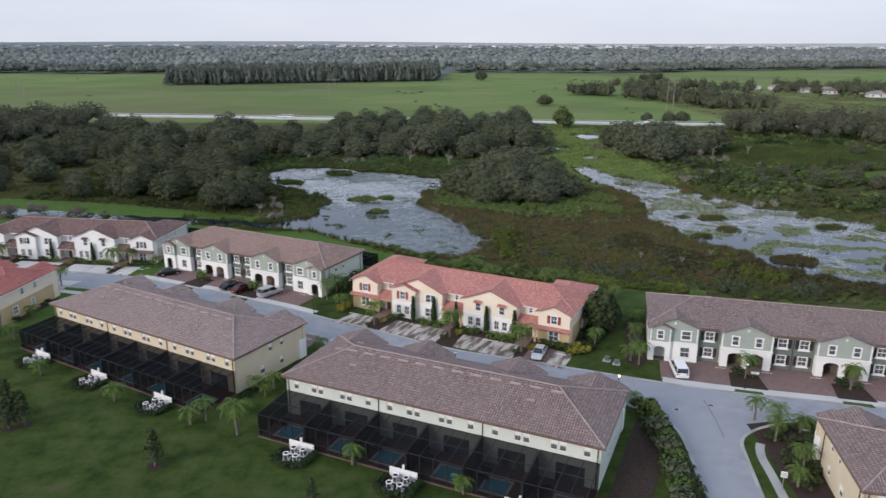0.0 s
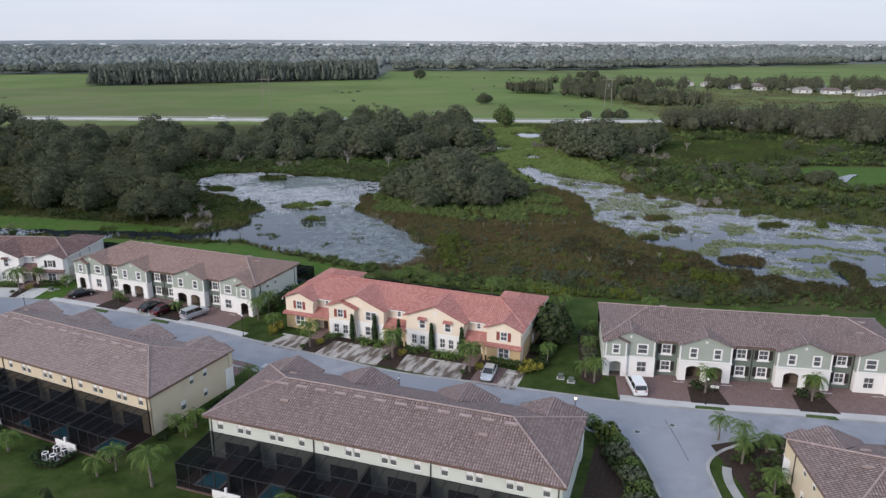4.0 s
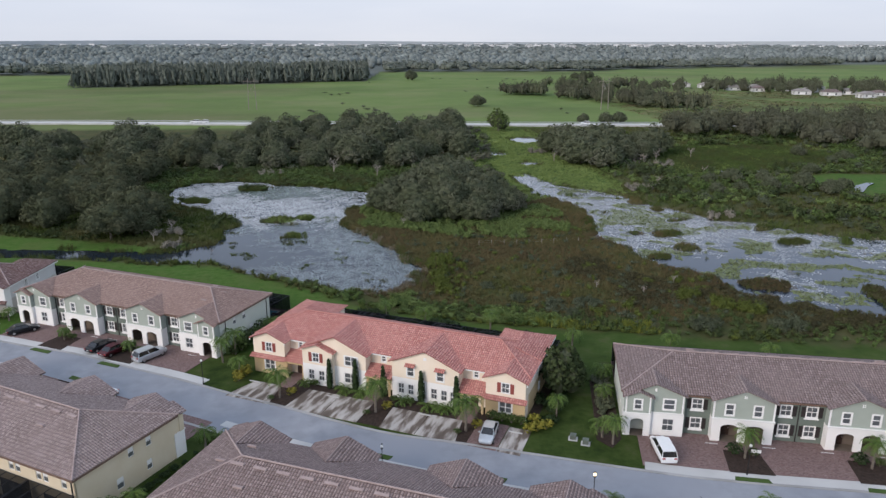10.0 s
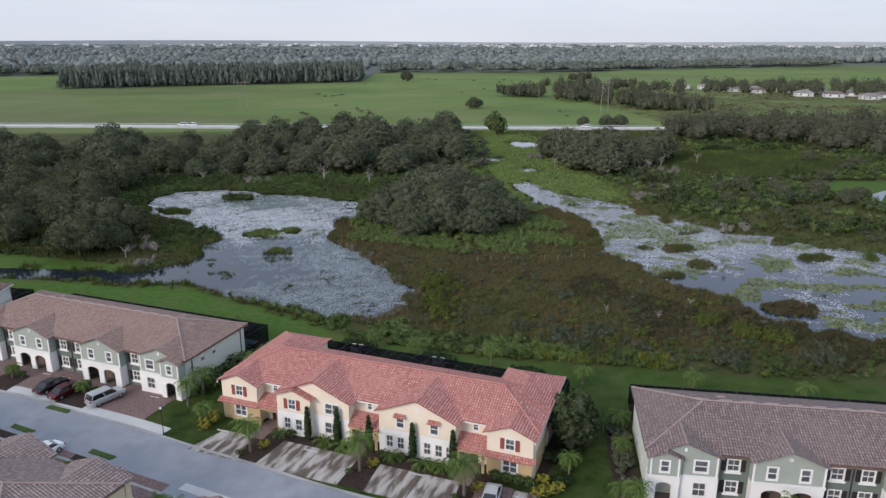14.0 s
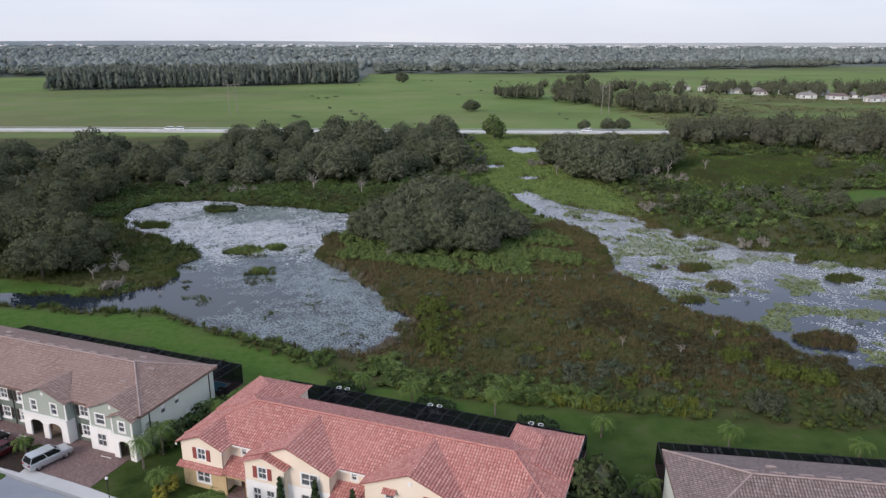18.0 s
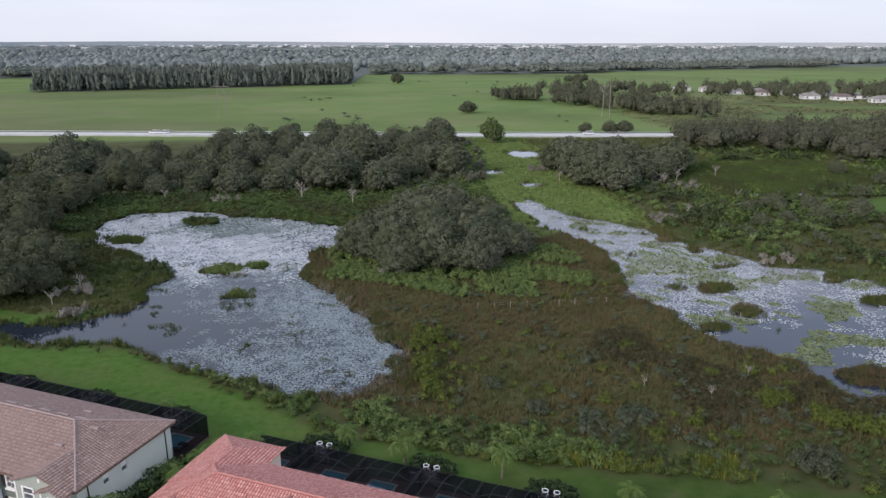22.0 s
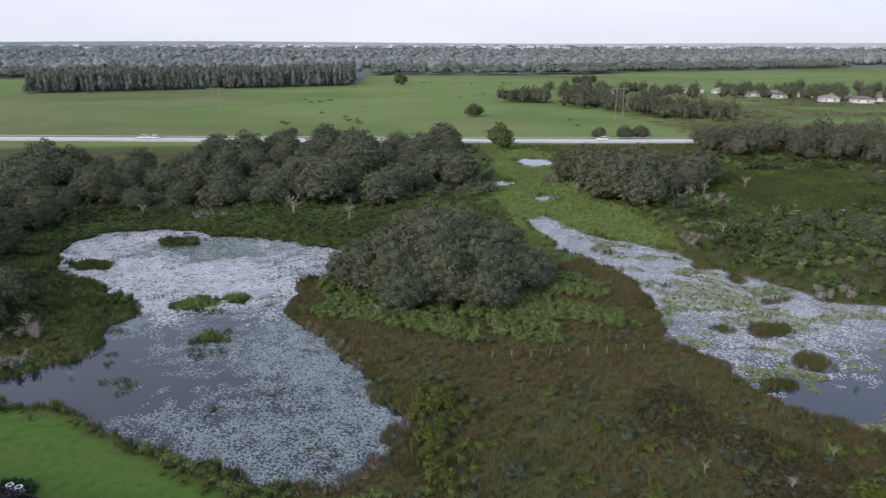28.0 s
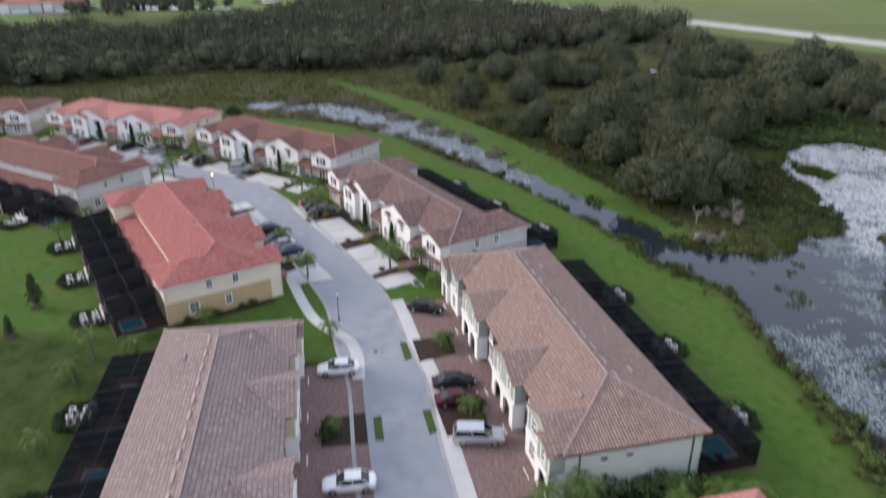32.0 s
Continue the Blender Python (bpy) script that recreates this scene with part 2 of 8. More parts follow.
PAVER = brick_material("red_brown_pavers", (0.164, 0.100, 0.093), (0.249, 0.175, 0.166), (0.113, 0.085, 0.082), 0.24, 0.12, joint=0.008, bump=0.3, stain=(0.188, 0.130, 0.122), stain_scale=0.6, fleck=0.2)
DRIVE = material("stained_concrete_drive", [(0.105, 0.085, 0.070), (0.135, 0.11, 0.092), (0.40, 0.375, 0.35), (0.47, 0.45, 0.43)], 1.1, rough=0.85, bump=0.2, bump_scale=10, detail=5.0, stretch=(1.0, 0.24, 1.0))
MULCH = material("dark_bark_mulch", [(0.022, 0.015, 0.012), (0.055, 0.036, 0.028)], 3.0, rough=0.95, bump=0.8, bump_scale=20)
DECK = brick_material("pool_deck_pavers", (0.125, 0.075, 0.066), (0.185, 0.125, 0.112), (0.08, 0.052, 0.046), 0.24, 0.12, joint=0.008, bump=0.3, stain=(0.14, 0.095, 0.085), stain_scale=0.4)
OAK_LEAF = material("live_oak_leaves", [(0.070, 0.086, 0.050), (0.090, 0.106, 0.063), (0.112, 0.126, 0.080)], 0.2, rough=0.95, spec=0.05, island=0.12, second=(0.112, 0.116, 0.086), second_scale=0.05)
# Darker copy of the oak leaves: shade on the western trees put into colour.
SHADE_OAK_LEAF = material("shade_dark_oak_leaves", [(0.058, 0.069, 0.038), (0.077, 0.089, 0.050), (0.098, 0.109, 0.065)], 0.2, rough=0.95, spec=0.05, island=0.15, second=(0.092, 0.092, 0.058), second_scale=0.06)
THICKET = material("dark_thicket_leaves", [(0.036, 0.052, 0.022), (0.062, 0.080, 0.034)], 0.4, rough=0.9, spec=0.08, island=0.25)
# Inner crown tone below the oak leaves': crown shade put into the colour.
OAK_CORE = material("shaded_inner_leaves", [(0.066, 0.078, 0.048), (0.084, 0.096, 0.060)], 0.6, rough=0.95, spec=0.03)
WOOD_LEAF = material("dark_wood_leaves", [(0.072, 0.083, 0.053), (0.095, 0.106, 0.068), (0.118, 0.127, 0.085)], 0.15, rough=0.95, spec=0.04, island=0.18, second=(0.076, 0.078, 0.056), second_scale=0.03)
# Far foliage greyed and lightened: distance haze put into the base colours.
HAZED_PINE_LEAF = material("hazed_cypress_and_pine_leaves", [(0.150, 0.174, 0.166), (0.195, 0.218, 0.210)], 0.02, rough=0.9, spec=0.05, island=0.3)
HAZED_CYPRESS_WOOD = material("hazed_grey_green_cypress", [(0.122, 0.140, 0.118), (0.160, 0.178, 0.150)], 0.05, rough=0.9, spec=0.05, island=0.14)
DEEP_LEAF = material("deep_green_leaves", [(0.040, 0.060, 0.024), (0.066, 0.090, 0.038)], 0.8, rough=0.8, spec=0.12, island=0.3)
SHRUB_LEAF = material("shrub_leaves", [(0.052, 0.088, 0.024), (0.088, 0.130, 0.039)], 0.3, rough=0.75, spec=0.12, island=0.25, second=(0.054, 0.074, 0.028), second_scale=0.06)
BRIGHT_LEAF = material("yellow_green_leaves", [(0.064, 0.086, 0.018), (0.094, 0.116, 0.028)], 0.8, rough=0.75, spec=0.12, island=0.22)
GREY_LEAF = material("grey_green_leaves", [(0.056, 0.070, 0.042), (0.086, 0.100, 0.064)], 0.6, rough=0.85, spec=0.12, island=0.25)
FLOWER_LEAF = material("yellow_croton_leaves", [(0.16, 0.155, 0.022), (0.22, 0.20, 0.034), (0.07, 0.105, 0.025)], 2.0, rough=0.75, spec=0.15, island=0.35)
PALM_LEAF = material("palm_fronds", [(0.050, 0.096, 0.016), (0.104, 0.160, 0.030)], 1.0, rough=0.55, spec=0.25, island=0.3)
CYPRESS_LEAF = material("italian_cypress_leaves", [(0.020, 0.036, 0.013), (0.035, 0.058, 0.022)], 2.0, rough=0.8, spec=0.15, island=0.4)
BARK = material("grey_bark", [(0.13, 0.11, 0.09), (0.21, 0.185, 0.16)], 2.0, rough=0.95, bump=0.6)
DEADWOOD = material("bleached_dead_wood", [(0.24, 0.21, 0.19), (0.34, 0.31, 0.28)], 2.0, rough=0.95)
DRY_GRASS = material("dry_marsh_grass", [(0.106, 0.092, 0.043), (0.132, 0.114, 0.055), (0.094, 0.104, 0.040), (0.104, 0.116, 0.045)], 0.10, rough=0.95, spec=0.05, island=0.18, second=(0.116, 0.090, 0.052), second_scale=0.05, detail=9.0)
LUSH = material("lush_green_marsh_grass", [(0.145, 0.205, 0.062), (0.200, 0.262, 0.092)], 0.2, rough=0.9, spec=0.08, island=0.2)
PALE_GRASS = material("pale_clearing_grass", [(0.125, 0.125, 0.060), (0.175, 0.165, 0.090), (0.10, 0.125, 0.05)], 0.08, rough=0.95, spec=0.05, island=0.2)
MARSH_OLIVE = material("olive_marsh_rushes", [(0.098, 0.118, 0.036), (0.138, 0.156, 0.052)], 0.15, rough=0.9, spec=0.06, island=0.2)
YELLOW_REED = material("yellow_green_reeds", [(0.125, 0.150, 0.028), (0.185, 0.205, 0.045)], 0.5, rough=0.9, spec=0.06, island=0.25)
BROWN_SCRUB = material("brown_twiggy_scrub", [(0.046, 0.044, 0.024), (0.074, 0.070, 0.038)], 0.4, rough=0.95, spec=0.04, island=0.3)
REED = material("green_reeds", [(0.054, 0.082, 0.022), (0.092, 0.122, 0.036)], 0.15, rough=0.9, spec=0.08, island=0.22, second=(0.082, 0.084, 0.034), second_scale=0.06)
PAD = material("lily_pads", [(0.104, 0.134, 0.142), (0.168, 0.202, 0.210)], 0.3, rough=0.12, spec=1.0, island=0.25)
# Floating plants paler than PAD: sky sheen on far water put into colour.
PAD_SHEEN = material("sheen_pale_water_plants", [(0.275, 0.29, 0.30), (0.41, 0.425, 0.435)], 0.2, rough=0.15, spec=1.0, island=0.22)
WEED = material("olive_water_weed", [(0.095, 0.122, 0.042), (0.150, 0.176, 0.072)], 0.3, rough=0.6, spec=0.3, island=0.25)
LUSH_SHRUB = material("lush_shrub_leaves", [(0.086, 0.126, 0.038), (0.132, 0.178, 0.060)], 0.3, rough=0.75, spec=0.12, island=0.25)
PAD_DARK = material("dark_green_lily_pads", [(0.060, 0.085, 0.066), (0.10, 0.13, 0.11)], 0.3, rough=0.25, spec=0.6, island=0.4)
PALE_REED = material("bleached_dead_reeds", [(0.17, 0.155, 0.115), (0.25, 0.23, 0.18)], 0.4, rough=0.95, spec=0.05, island=0.25)
STEEL = material("weathered_pole_wood", [(0.22, 0.19, 0.17), (0.28, 0.25, 0.22)], 1.0, rough=0.8)
PAINT_WHITE = material("white_enamel", [(0.75, 0.75, 0.75), (0.8, 0.8, 0.8)], 3.0, rough=0.4)
AC_GREY = material("dark_condenser_grille", [(0.05, 0.052, 0.055), (0.09, 0.092, 0.096)], 6.0, rough=0.6)
TYRE = material("black_rubber", [(0.012, 0.012, 0.012), (0.02, 0.02, 0.02)], 6.0, rough=0.85)
RIM = material("silver_rim", [(0.45, 0.45, 0.46), (0.55, 0.55, 0.56)], 6.0, rough=0.35, metal=0.8)
CAR_GLASS = material("tinted_car_glass", [(0.012, 0.014, 0.017), (0.02, 0.022, 0.026)], 2.0, rough=0.05, spec=0.7)
LIGHT_RED = material("red_tail_lens", [(0.30, 0.01, 0.01), (0.36, 0.02, 0.02)], 8.0, rough=0.2)
LIGHT_CLEAR = material("clear_headlamp_lens", [(0.6, 0.62, 0.64), (0.7, 0.72, 0.74)], 8.0, rough=0.15)
POLE_BLACK = material("black_lamp_post", [(0.012, 0.012, 0.013), (0.02, 0.02, 0.02)], 4.0, rough=0.5)
GREY_BOX = material("grey_green_enamel", [(0.10, 0.12, 0.10), (0.14, 0.16, 0.14)], 2.0, rough=0.6)
TOWN_WHITE = material("far_white_walls", [(0.55, 0.55, 0.55), (0.72, 0.72, 0.72)], 0.02, rough=0.9, island=0.3)
TOWN_ROOF = material("far_grey_roofs", [(0.20, 0.18, 0.17), (0.30, 0.28, 0.26)], 0.1, rough=0.9)


def water_material(name, color, rough, ripple):
    m = material(name, [color, tuple(c * 1.4 for c in color)], 0.05, rough=rough, spec=0.5)
    n, l = m.node_tree.nodes, m.node_tree.links
    tc = n.new("ShaderNodeTexCoord")
    no = n.new("ShaderNodeTexNoise")
    no.inputs["Scale"].default_value = 1.2
    no.inputs["Detail"].default_value = 4
    l.new(tc.outputs["Object"], no.inputs["Vector"])
    bp = n.new("ShaderNodeBump")
    bp.inputs["Strength"].default_value = ripple
    bp.inputs["Distance"].default_value = 0.03
    l.new(no.outputs["Fac"], bp.inputs["Height"])
    l.new(bp.outputs["Normal"], n["Principled BSDF"].inputs["Normal"])
    n["Principled BSDF"].inputs["IOR"].default_value = 1.42
    return m


WATER = water_material("still_pond_water", (0.011, 0.016, 0.024), 0.02, 0.12)
# Sky sheen in the colour: dark blue near, paling north past about y 171.
SLOUGH_WATER = water_material("shallow_sheen_slough_water", (0.115, 0.117, 0.120), 0.03, 0.10)
n, l = SLOUGH_WATER.node_tree.nodes, SLOUGH_WATER.node_tree.links
sheen = n["Principled BSDF"].inputs["Base Color"].links[0].from_socket
tc = n.new("ShaderNodeTexCoord")
where = n.new("ShaderNodeSeparateXYZ")
l.new(tc.outputs["Object"], where.inputs["Vector"])
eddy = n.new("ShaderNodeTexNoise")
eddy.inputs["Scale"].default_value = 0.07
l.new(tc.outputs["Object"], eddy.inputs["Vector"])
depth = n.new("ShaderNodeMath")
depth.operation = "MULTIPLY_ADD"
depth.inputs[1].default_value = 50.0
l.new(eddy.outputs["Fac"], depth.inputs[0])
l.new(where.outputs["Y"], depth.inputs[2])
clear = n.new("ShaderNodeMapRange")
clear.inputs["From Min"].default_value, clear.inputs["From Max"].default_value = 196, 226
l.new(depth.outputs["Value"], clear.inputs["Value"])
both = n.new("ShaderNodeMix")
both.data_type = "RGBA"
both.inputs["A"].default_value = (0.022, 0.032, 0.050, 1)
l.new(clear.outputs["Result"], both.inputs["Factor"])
l.new(sheen, both.inputs["B"])
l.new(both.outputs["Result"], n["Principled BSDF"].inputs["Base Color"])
POOL_WATER = water_material("turquoise_pool_water", (0.06, 0.30, 0.42), 0.05, 0.2)


def lamp_material(name, color, strength):
    m = bpy.data.materials.new(name)
    m.use_nodes = True
    b = m.node_tree.nodes["Principled BSDF"]
    b.inputs["Base Color"].default_value = (*color, 1)
    b.inputs["Emission Color"].default_value = (*color, 1)
    b.inputs["Emission Strength"].default_value = strength
    return m


LAMP_GLOW = lamp_material("lit_lamp_globe", (1.0, 0.72, 0.36), 3.0)
PANE_PALE = material("pale_window_glass", [(0.10, 0.11, 0.11), (0.18, 0.19, 0.19)], 0.9, rough=0.1, spec=0.6)
GLOBE = material("frosted_lamp_globe", [(0.72, 0.72, 0.70), (0.78, 0.78, 0.76)], 2.0, rough=0.4)


def screen_material():
    """Fine black insect screen: mostly see-through."""
    m = bpy.data.materials.new("black_insect_screen")
    m.use_nodes = True
    n, l = m.node_tree.nodes, m.node_tree.links
    n["Principled BSDF"].inputs["Base Color"].default_value = (0.009, 0.010, 0.012, 1)
    n["Principled BSDF"].inputs["Roughness"].default_value = 1.0
    n["Principled BSDF"].inputs["Specular IOR Level"].default_value = 0.0
    tr = n.new("ShaderNodeBsdfTransparent")
    mx = n.new("ShaderNodeMixShader")
    mx.inputs["Fac"].default_value = 0.70
    l.new(tr.outputs["BSDF"], mx.inputs[1])
    l.new(n["Principled BSDF"].outputs["BSDF"], mx.inputs[2])
    l.new(mx.outputs["Shader"], n["Material Output"].inputs["Surface"])
    return m


SCREEN = screen_material()


def ground_material():
    """Lawn, marsh, pasture and bare mud, by the cover attribute of the ground sheet."""
    m = bpy.data.materials.new("ground_cover")
    m.use_nodes = True
    n, l = m.node_tree.nodes, m.node_tree.links
    b = n["Principled BSDF"]
    b.inputs["Roughness"].default_value = 0.95
    b.inputs["Specular IOR Level"].default_value = 0.1
    tc = n.new("ShaderNodeTexCoord")
    at = n.new("ShaderNodeAttribute")
    at.attribute_name = "cover"
    sp = n.new("ShaderNodeSeparateColor")
    l.new(at.outputs["Color"], sp.inputs["Color"])

    def noise_mix(scale, colors, detail=6.0, spread=0.36):
        no = n.new("ShaderNodeTexNoise")
        no.inputs["Scale"].default_value = scale
        no.inputs["Detail"].default_value = detail
        no.inputs["Roughness"].default_value = 0.65
        l.new(tc.outputs["Object"], no.inputs["Vector"])
        r = n.new("ShaderNodeValToRGB")
        els = r.color_ramp.elements
        while len(els) < len(colors):
            els.new(0.5)
        for k, c in enumerate(colors):
            els[k].position = 0.5 - spread / 2 + spread * k / (len(colors) - 1)
            els[k].color = (*c, 1)
        l.new(no.outputs["Fac"], r.inputs["Fac"])
        return r.outputs["Color"]

    def blend(fac, a, c):
        mx = n.new("ShaderNodeMix")
        mx.data_type = "RGBA"
        l.new(fac, mx.inputs["Factor"])
        l.new(a, mx.inputs["A"])
        l.new(c, mx.inputs["B"])
        return mx.outputs["Result"]

    marsh = noise_mix(0.12, [(0.036, 0.048, 0.016), (0.054, 0.064, 0.023), (0.072, 0.070, 0.030), (0.074, 0.086, 0.030)], 12.0)
    dull = noise_mix(0.30, [(0.018, 0.033, 0.008), (0.031, 0.052, 0.011), (0.043, 0.066, 0.016), (0.062, 0.071, 0.028)], 15.0, 0.32)
    rich = noise_mix(0.7, [(0.036, 0.076, 0.012), (0.050, 0.104, 0.017), (0.064, 0.116, 0.024), (0.084, 0.116, 0.034)], 14.0, 0.40)
    worn = noise_mix(0.9, [(0.058, 0.084, 0.020), (0.088, 0.112, 0.032), (0.105, 0.118, 0.046)], 12.0, 0.34)
    dry = n.new("ShaderNodeTexNoise")
    dry.inputs["Scale"].default_value = 0.11
    dry.inputs["Detail"].default_value = 6.0
    l.new(tc.outputs["Object"], dry.inputs["Vector"])
    dry_edge = n.new("ShaderNodeMapRange")
    dry_edge.inputs["From Min"].default_value, dry_edge.inputs["From Max"].default_value = 0.46, 0.66
    dry_edge.inputs["To Max"].default_value = 0.5
    l.new(dry.outputs["Fac"], dry_edge.inputs["Value"])
    rich = blend(dry_edge.outputs["Result"], rich, worn)
    lawn = blend(at.outputs["Alpha"], dull, rich)
    field = noise_mix(0.012, [(0.098, 0.150, 0.044), (0.128, 0.182, 0.056), (0.165, 0.195, 0.078)], 9.0)
    rank = noise_mix(0.006, [(0.075, 0.105, 0.036), (0.110, 0.125, 0.052), (0.150, 0.140, 0.078)], 9.0, 0.30)
    patch = n.new("ShaderNodeTexNoise")
    patch.inputs["Scale"].default_value = 0.0035
    patch.inputs["Detail"].default_value = 5.0
    spread = n.new("ShaderNodeMapping")
    spread.inputs["Scale"].default_value = (0.6, 1.6, 1.0)
    spread.inputs["Rotation"].default_value = (0, 0, 0.3)
    l.new(tc.outputs["Object"], spread.inputs["Vector"])
    l.new(spread.outputs["Vector"], patch.inputs["Vector"])
    edge = n.new("ShaderNodeMapRange")
    edge.inputs["From Min"].default_value, edge.inputs["From Max"].default_value = 0.50, 0.62
    edge.inputs["To Max"].default_value = 0.75
    l.new(patch.outputs["Fac"], edge.inputs["Value"])
    field = blend(edge.outputs["Result"], field, rank)
    # Floor under the far woods, its colour lightened to imitate haze.
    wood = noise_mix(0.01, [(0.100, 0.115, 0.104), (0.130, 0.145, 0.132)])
    col = blend(sp.outputs["Red"], marsh, lawn)
    col = blend(sp.outputs["Green"], col, field)
    col = blend(sp.outputs["Blue"], col, wood)
    l.new(col, b.inputs["Base Color"])
    no = n.new("ShaderNodeTexNoise")
    no.inputs["Scale"].default_value = 1.5
    no.inputs["Detail"].default_value = 6
    l.new(tc.outputs["Object"], no.inputs["Vector"])
    bp = n.new("ShaderNodeBump")
    bp.inputs["Strength"].default_value = 0.5
    bp.inputs["Distance"].default_value = 0.15
    l.new(no.outputs["Fac"], bp.inputs["Height"])
    l.new(bp.outputs["Normal"], b.inputs["Normal"])
    return m


GROUND = ground_material()

# ---- mesh helpers ----
class Geo:
    """Vertices and faces gathered for one mesh."""

    def __init__(self):
        self.v, self.f, self.uv = [], [], []

    def face(self, pts, uv=None):
        k = len(self.v)
        self.v += [tuple(p) for p in pts]
        self.f.append(tuple(range(k, k + len(pts))))
        self.uv += list(uv) if uv else [(p[0], p[1]) for p in pts]

    def box(self, x0, y0, z0, x1, y1, z1, m=None):
        p = [Vector((x, y, z)) for z in (z0, z1) for y in (y0, y1) for x in (x0, x1)]
        if m is not None:
            p = [m @ q for q in p]
        for a, b, c, d in ((0, 2, 3, 1), (4, 5, 7, 6), (0, 1, 5, 4), (1, 3, 7, 5), (3, 2, 6, 7), (2, 0, 4, 6)):
            self.face((p[a], p[b], p[c], p[d]))
        return self

    def prism(self, poly, z0, z1):
        n = len(poly)
        self.face([(x, y, z1) for x, y in poly])
        self.face([(x, y, z0) for x, y in reversed(poly)])
        for i in range(n):
            (ax, ay), (bx, by) = poly[i], poly[(i + 1) % n]
            self.face(((ax, ay, z0), (bx, by, z0), (bx, by, z1), (ax, ay, z1)))
        return self

    def tube(self, a, b, r0, r1=None, n=6):
        a, b, r1 = Vector(a), Vector(b), r0 if r1 is None else r1
        q = (b - a).to_track_quat("Z", "Y")
        ring = [q @ Vector((math.cos(2 * math.pi * k / n), math.sin(2 * math.pi * k / n), 0)) for k in range(n)]
        lo, hi = [a + r0 * w for w in ring], [b + r1 * w for w in ring]
        for k in range(n):
            j = (k + 1) % n
            self.face((lo[k], lo[j], hi[j], hi[k]))
        self.face(hi)
        self.face(list(reversed(lo)))
        return self

    def slab(self, pts, thick):
        """A sloped sheet with thickness: pts anticlockwise from outside."""
        e = [Vector(p) for p in pts]
        nrm = (e[1] - e[0]).cross(e[2] - e[0]).normalized()
        ax = (e[1] - e[0]).normalized()
        ay = nrm.cross(ax)
        self.face(e, [((p - e[0]).dot(ax), (p - e[0]).dot(ay)) for p in e])
        low = [p - nrm * thick for p in e]
        self.face(list(reversed(low)))
        for i in range(len(e)):
            j = (i + 1) % len(e)
            self.face((e[i], low[i], low[j], e[j]))

    def mesh(self, name, mat, smooth=False):
        me = bpy.data.meshes.new(name)
        me.from_pydata(self.v, [], self.f)
        lay = me.uv_layers.new(name="UVMap")
        lay.data.foreach_set("uv", np.array(self.uv, dtype=np.float32).ravel())
        me.materials.append(mat)
        if smooth:
            me.polygons.foreach_set("use_smooth", [True] * len(me.polygons))
        me.update()
        return me


def part(name, geo, mat, parent, label="", smooth=False, m=None):
    """One mesh object under a thing or a part."""
    ob = new(name, geo.mesh(name, mat, smooth) if isinstance(geo, Geo) else geo)
    ob.parent = parent
    if m is not None:
        ob.matrix_basis = m
    if label:
        ob["label"] = label
    return ob


def thing(name, m, label, category, group="", kind=""):
    ob = new(name)
    ob.matrix_basis = m
    return tagged(ob, label, category, group, kind)


def single(name, geo, mat, label, category, group="", kind="", smooth=False, m=None):
    ob = new(name, geo.mesh(name, mat, smooth) if isinstance(geo, Geo) else geo)
    if m is not None:
        ob.matrix_basis = m
    return tagged(ob, label, category, group, kind)


def smooth_line(pts, step=2.0):
    """A rounded line through plan points, sampled about every step metres."""
    p = [Vector((x, y)) for x, y in pts]
    p = [2 * p[0] - p[1], *p, 2 * p[-1] - p[-2]]
    line = []
    for i in range(1, len(p) - 2):
        n = max(2, int((p[i + 1] - p[i]).length / step))
        for k in range(n):
            t = k / n
            a, b, c, d = p[i - 1], p[i], p[i + 1], p[i + 2]
            line.append(0.5 * (2 * b + (c - a) * t + (2 * a - 5 * b + 4 * c - d) * t * t + (3 * b - a - 3 * c + d) * t ** 3))
    line.append(p[-2])
    return line


def ribbon(geo, line, left, right, z, thick=0.2):
    """A strip along a line, from left to right metres to the left of it."""
    rows = []
    run = 0.0
    for i, q in enumerate(line):
        d = (line[min(i + 1, len(line) - 1)] - line[max(i - 1, 0)]).normalized()
        nrm = Vector((-d.y, d.x))
        if i:
            run += (q - line[i - 1]).length
        a, b = q + nrm * left, q + nrm * right
        rows.append((a, b, run))
    for (a, b, s), (c, d, e) in zip(rows, rows[1:]):
        geo.face(((b.x, b.y, z), (d.x, d.y, z), (c.x, c.y, z), (a.x, a.y, z)), ((right, s), (right, e), (left, e), (left, s)))
        geo.face(((a.x, a.y, z - thick), (a.x, a.y, z), (c.x, c.y, z), (c.x, c.y, z - thick)))
        geo.face(((b.x, b.y, z), (b.x, b.y, z - thick), (d.x, d.y, z - thick), (d.x, d.y, z)))
    for (a, b, s) in (rows[0], rows[-1]):
        geo.face(((a.x, a.y, z), (a.x, a.y, z - thick), (b.x, b.y, z - thick), (b.x, b.y, z)))
    return geo


# ---- the lie of the land ----
WATER_Z = -0.5
POND = [(-64, 249), (-60, 264), (-43, 266), (-26, 257), (-11, 250), (3, 243), (0, 226), (-7, 221), (-8, 204), (0, 191), (6, 177), (10, 167), (9, 157), (5, 153),
        (-5, 153), (-12, 158), (-19, 162), (-31, 171.5), (-47, 175.7), (-57, 179), (-58, 184), (-50, 182.5), (-40, 184), (-37, 189), (-36, 199), (-33, 205), (-35, 211), (-43, 218), (-49, 226), (-58, 234)]
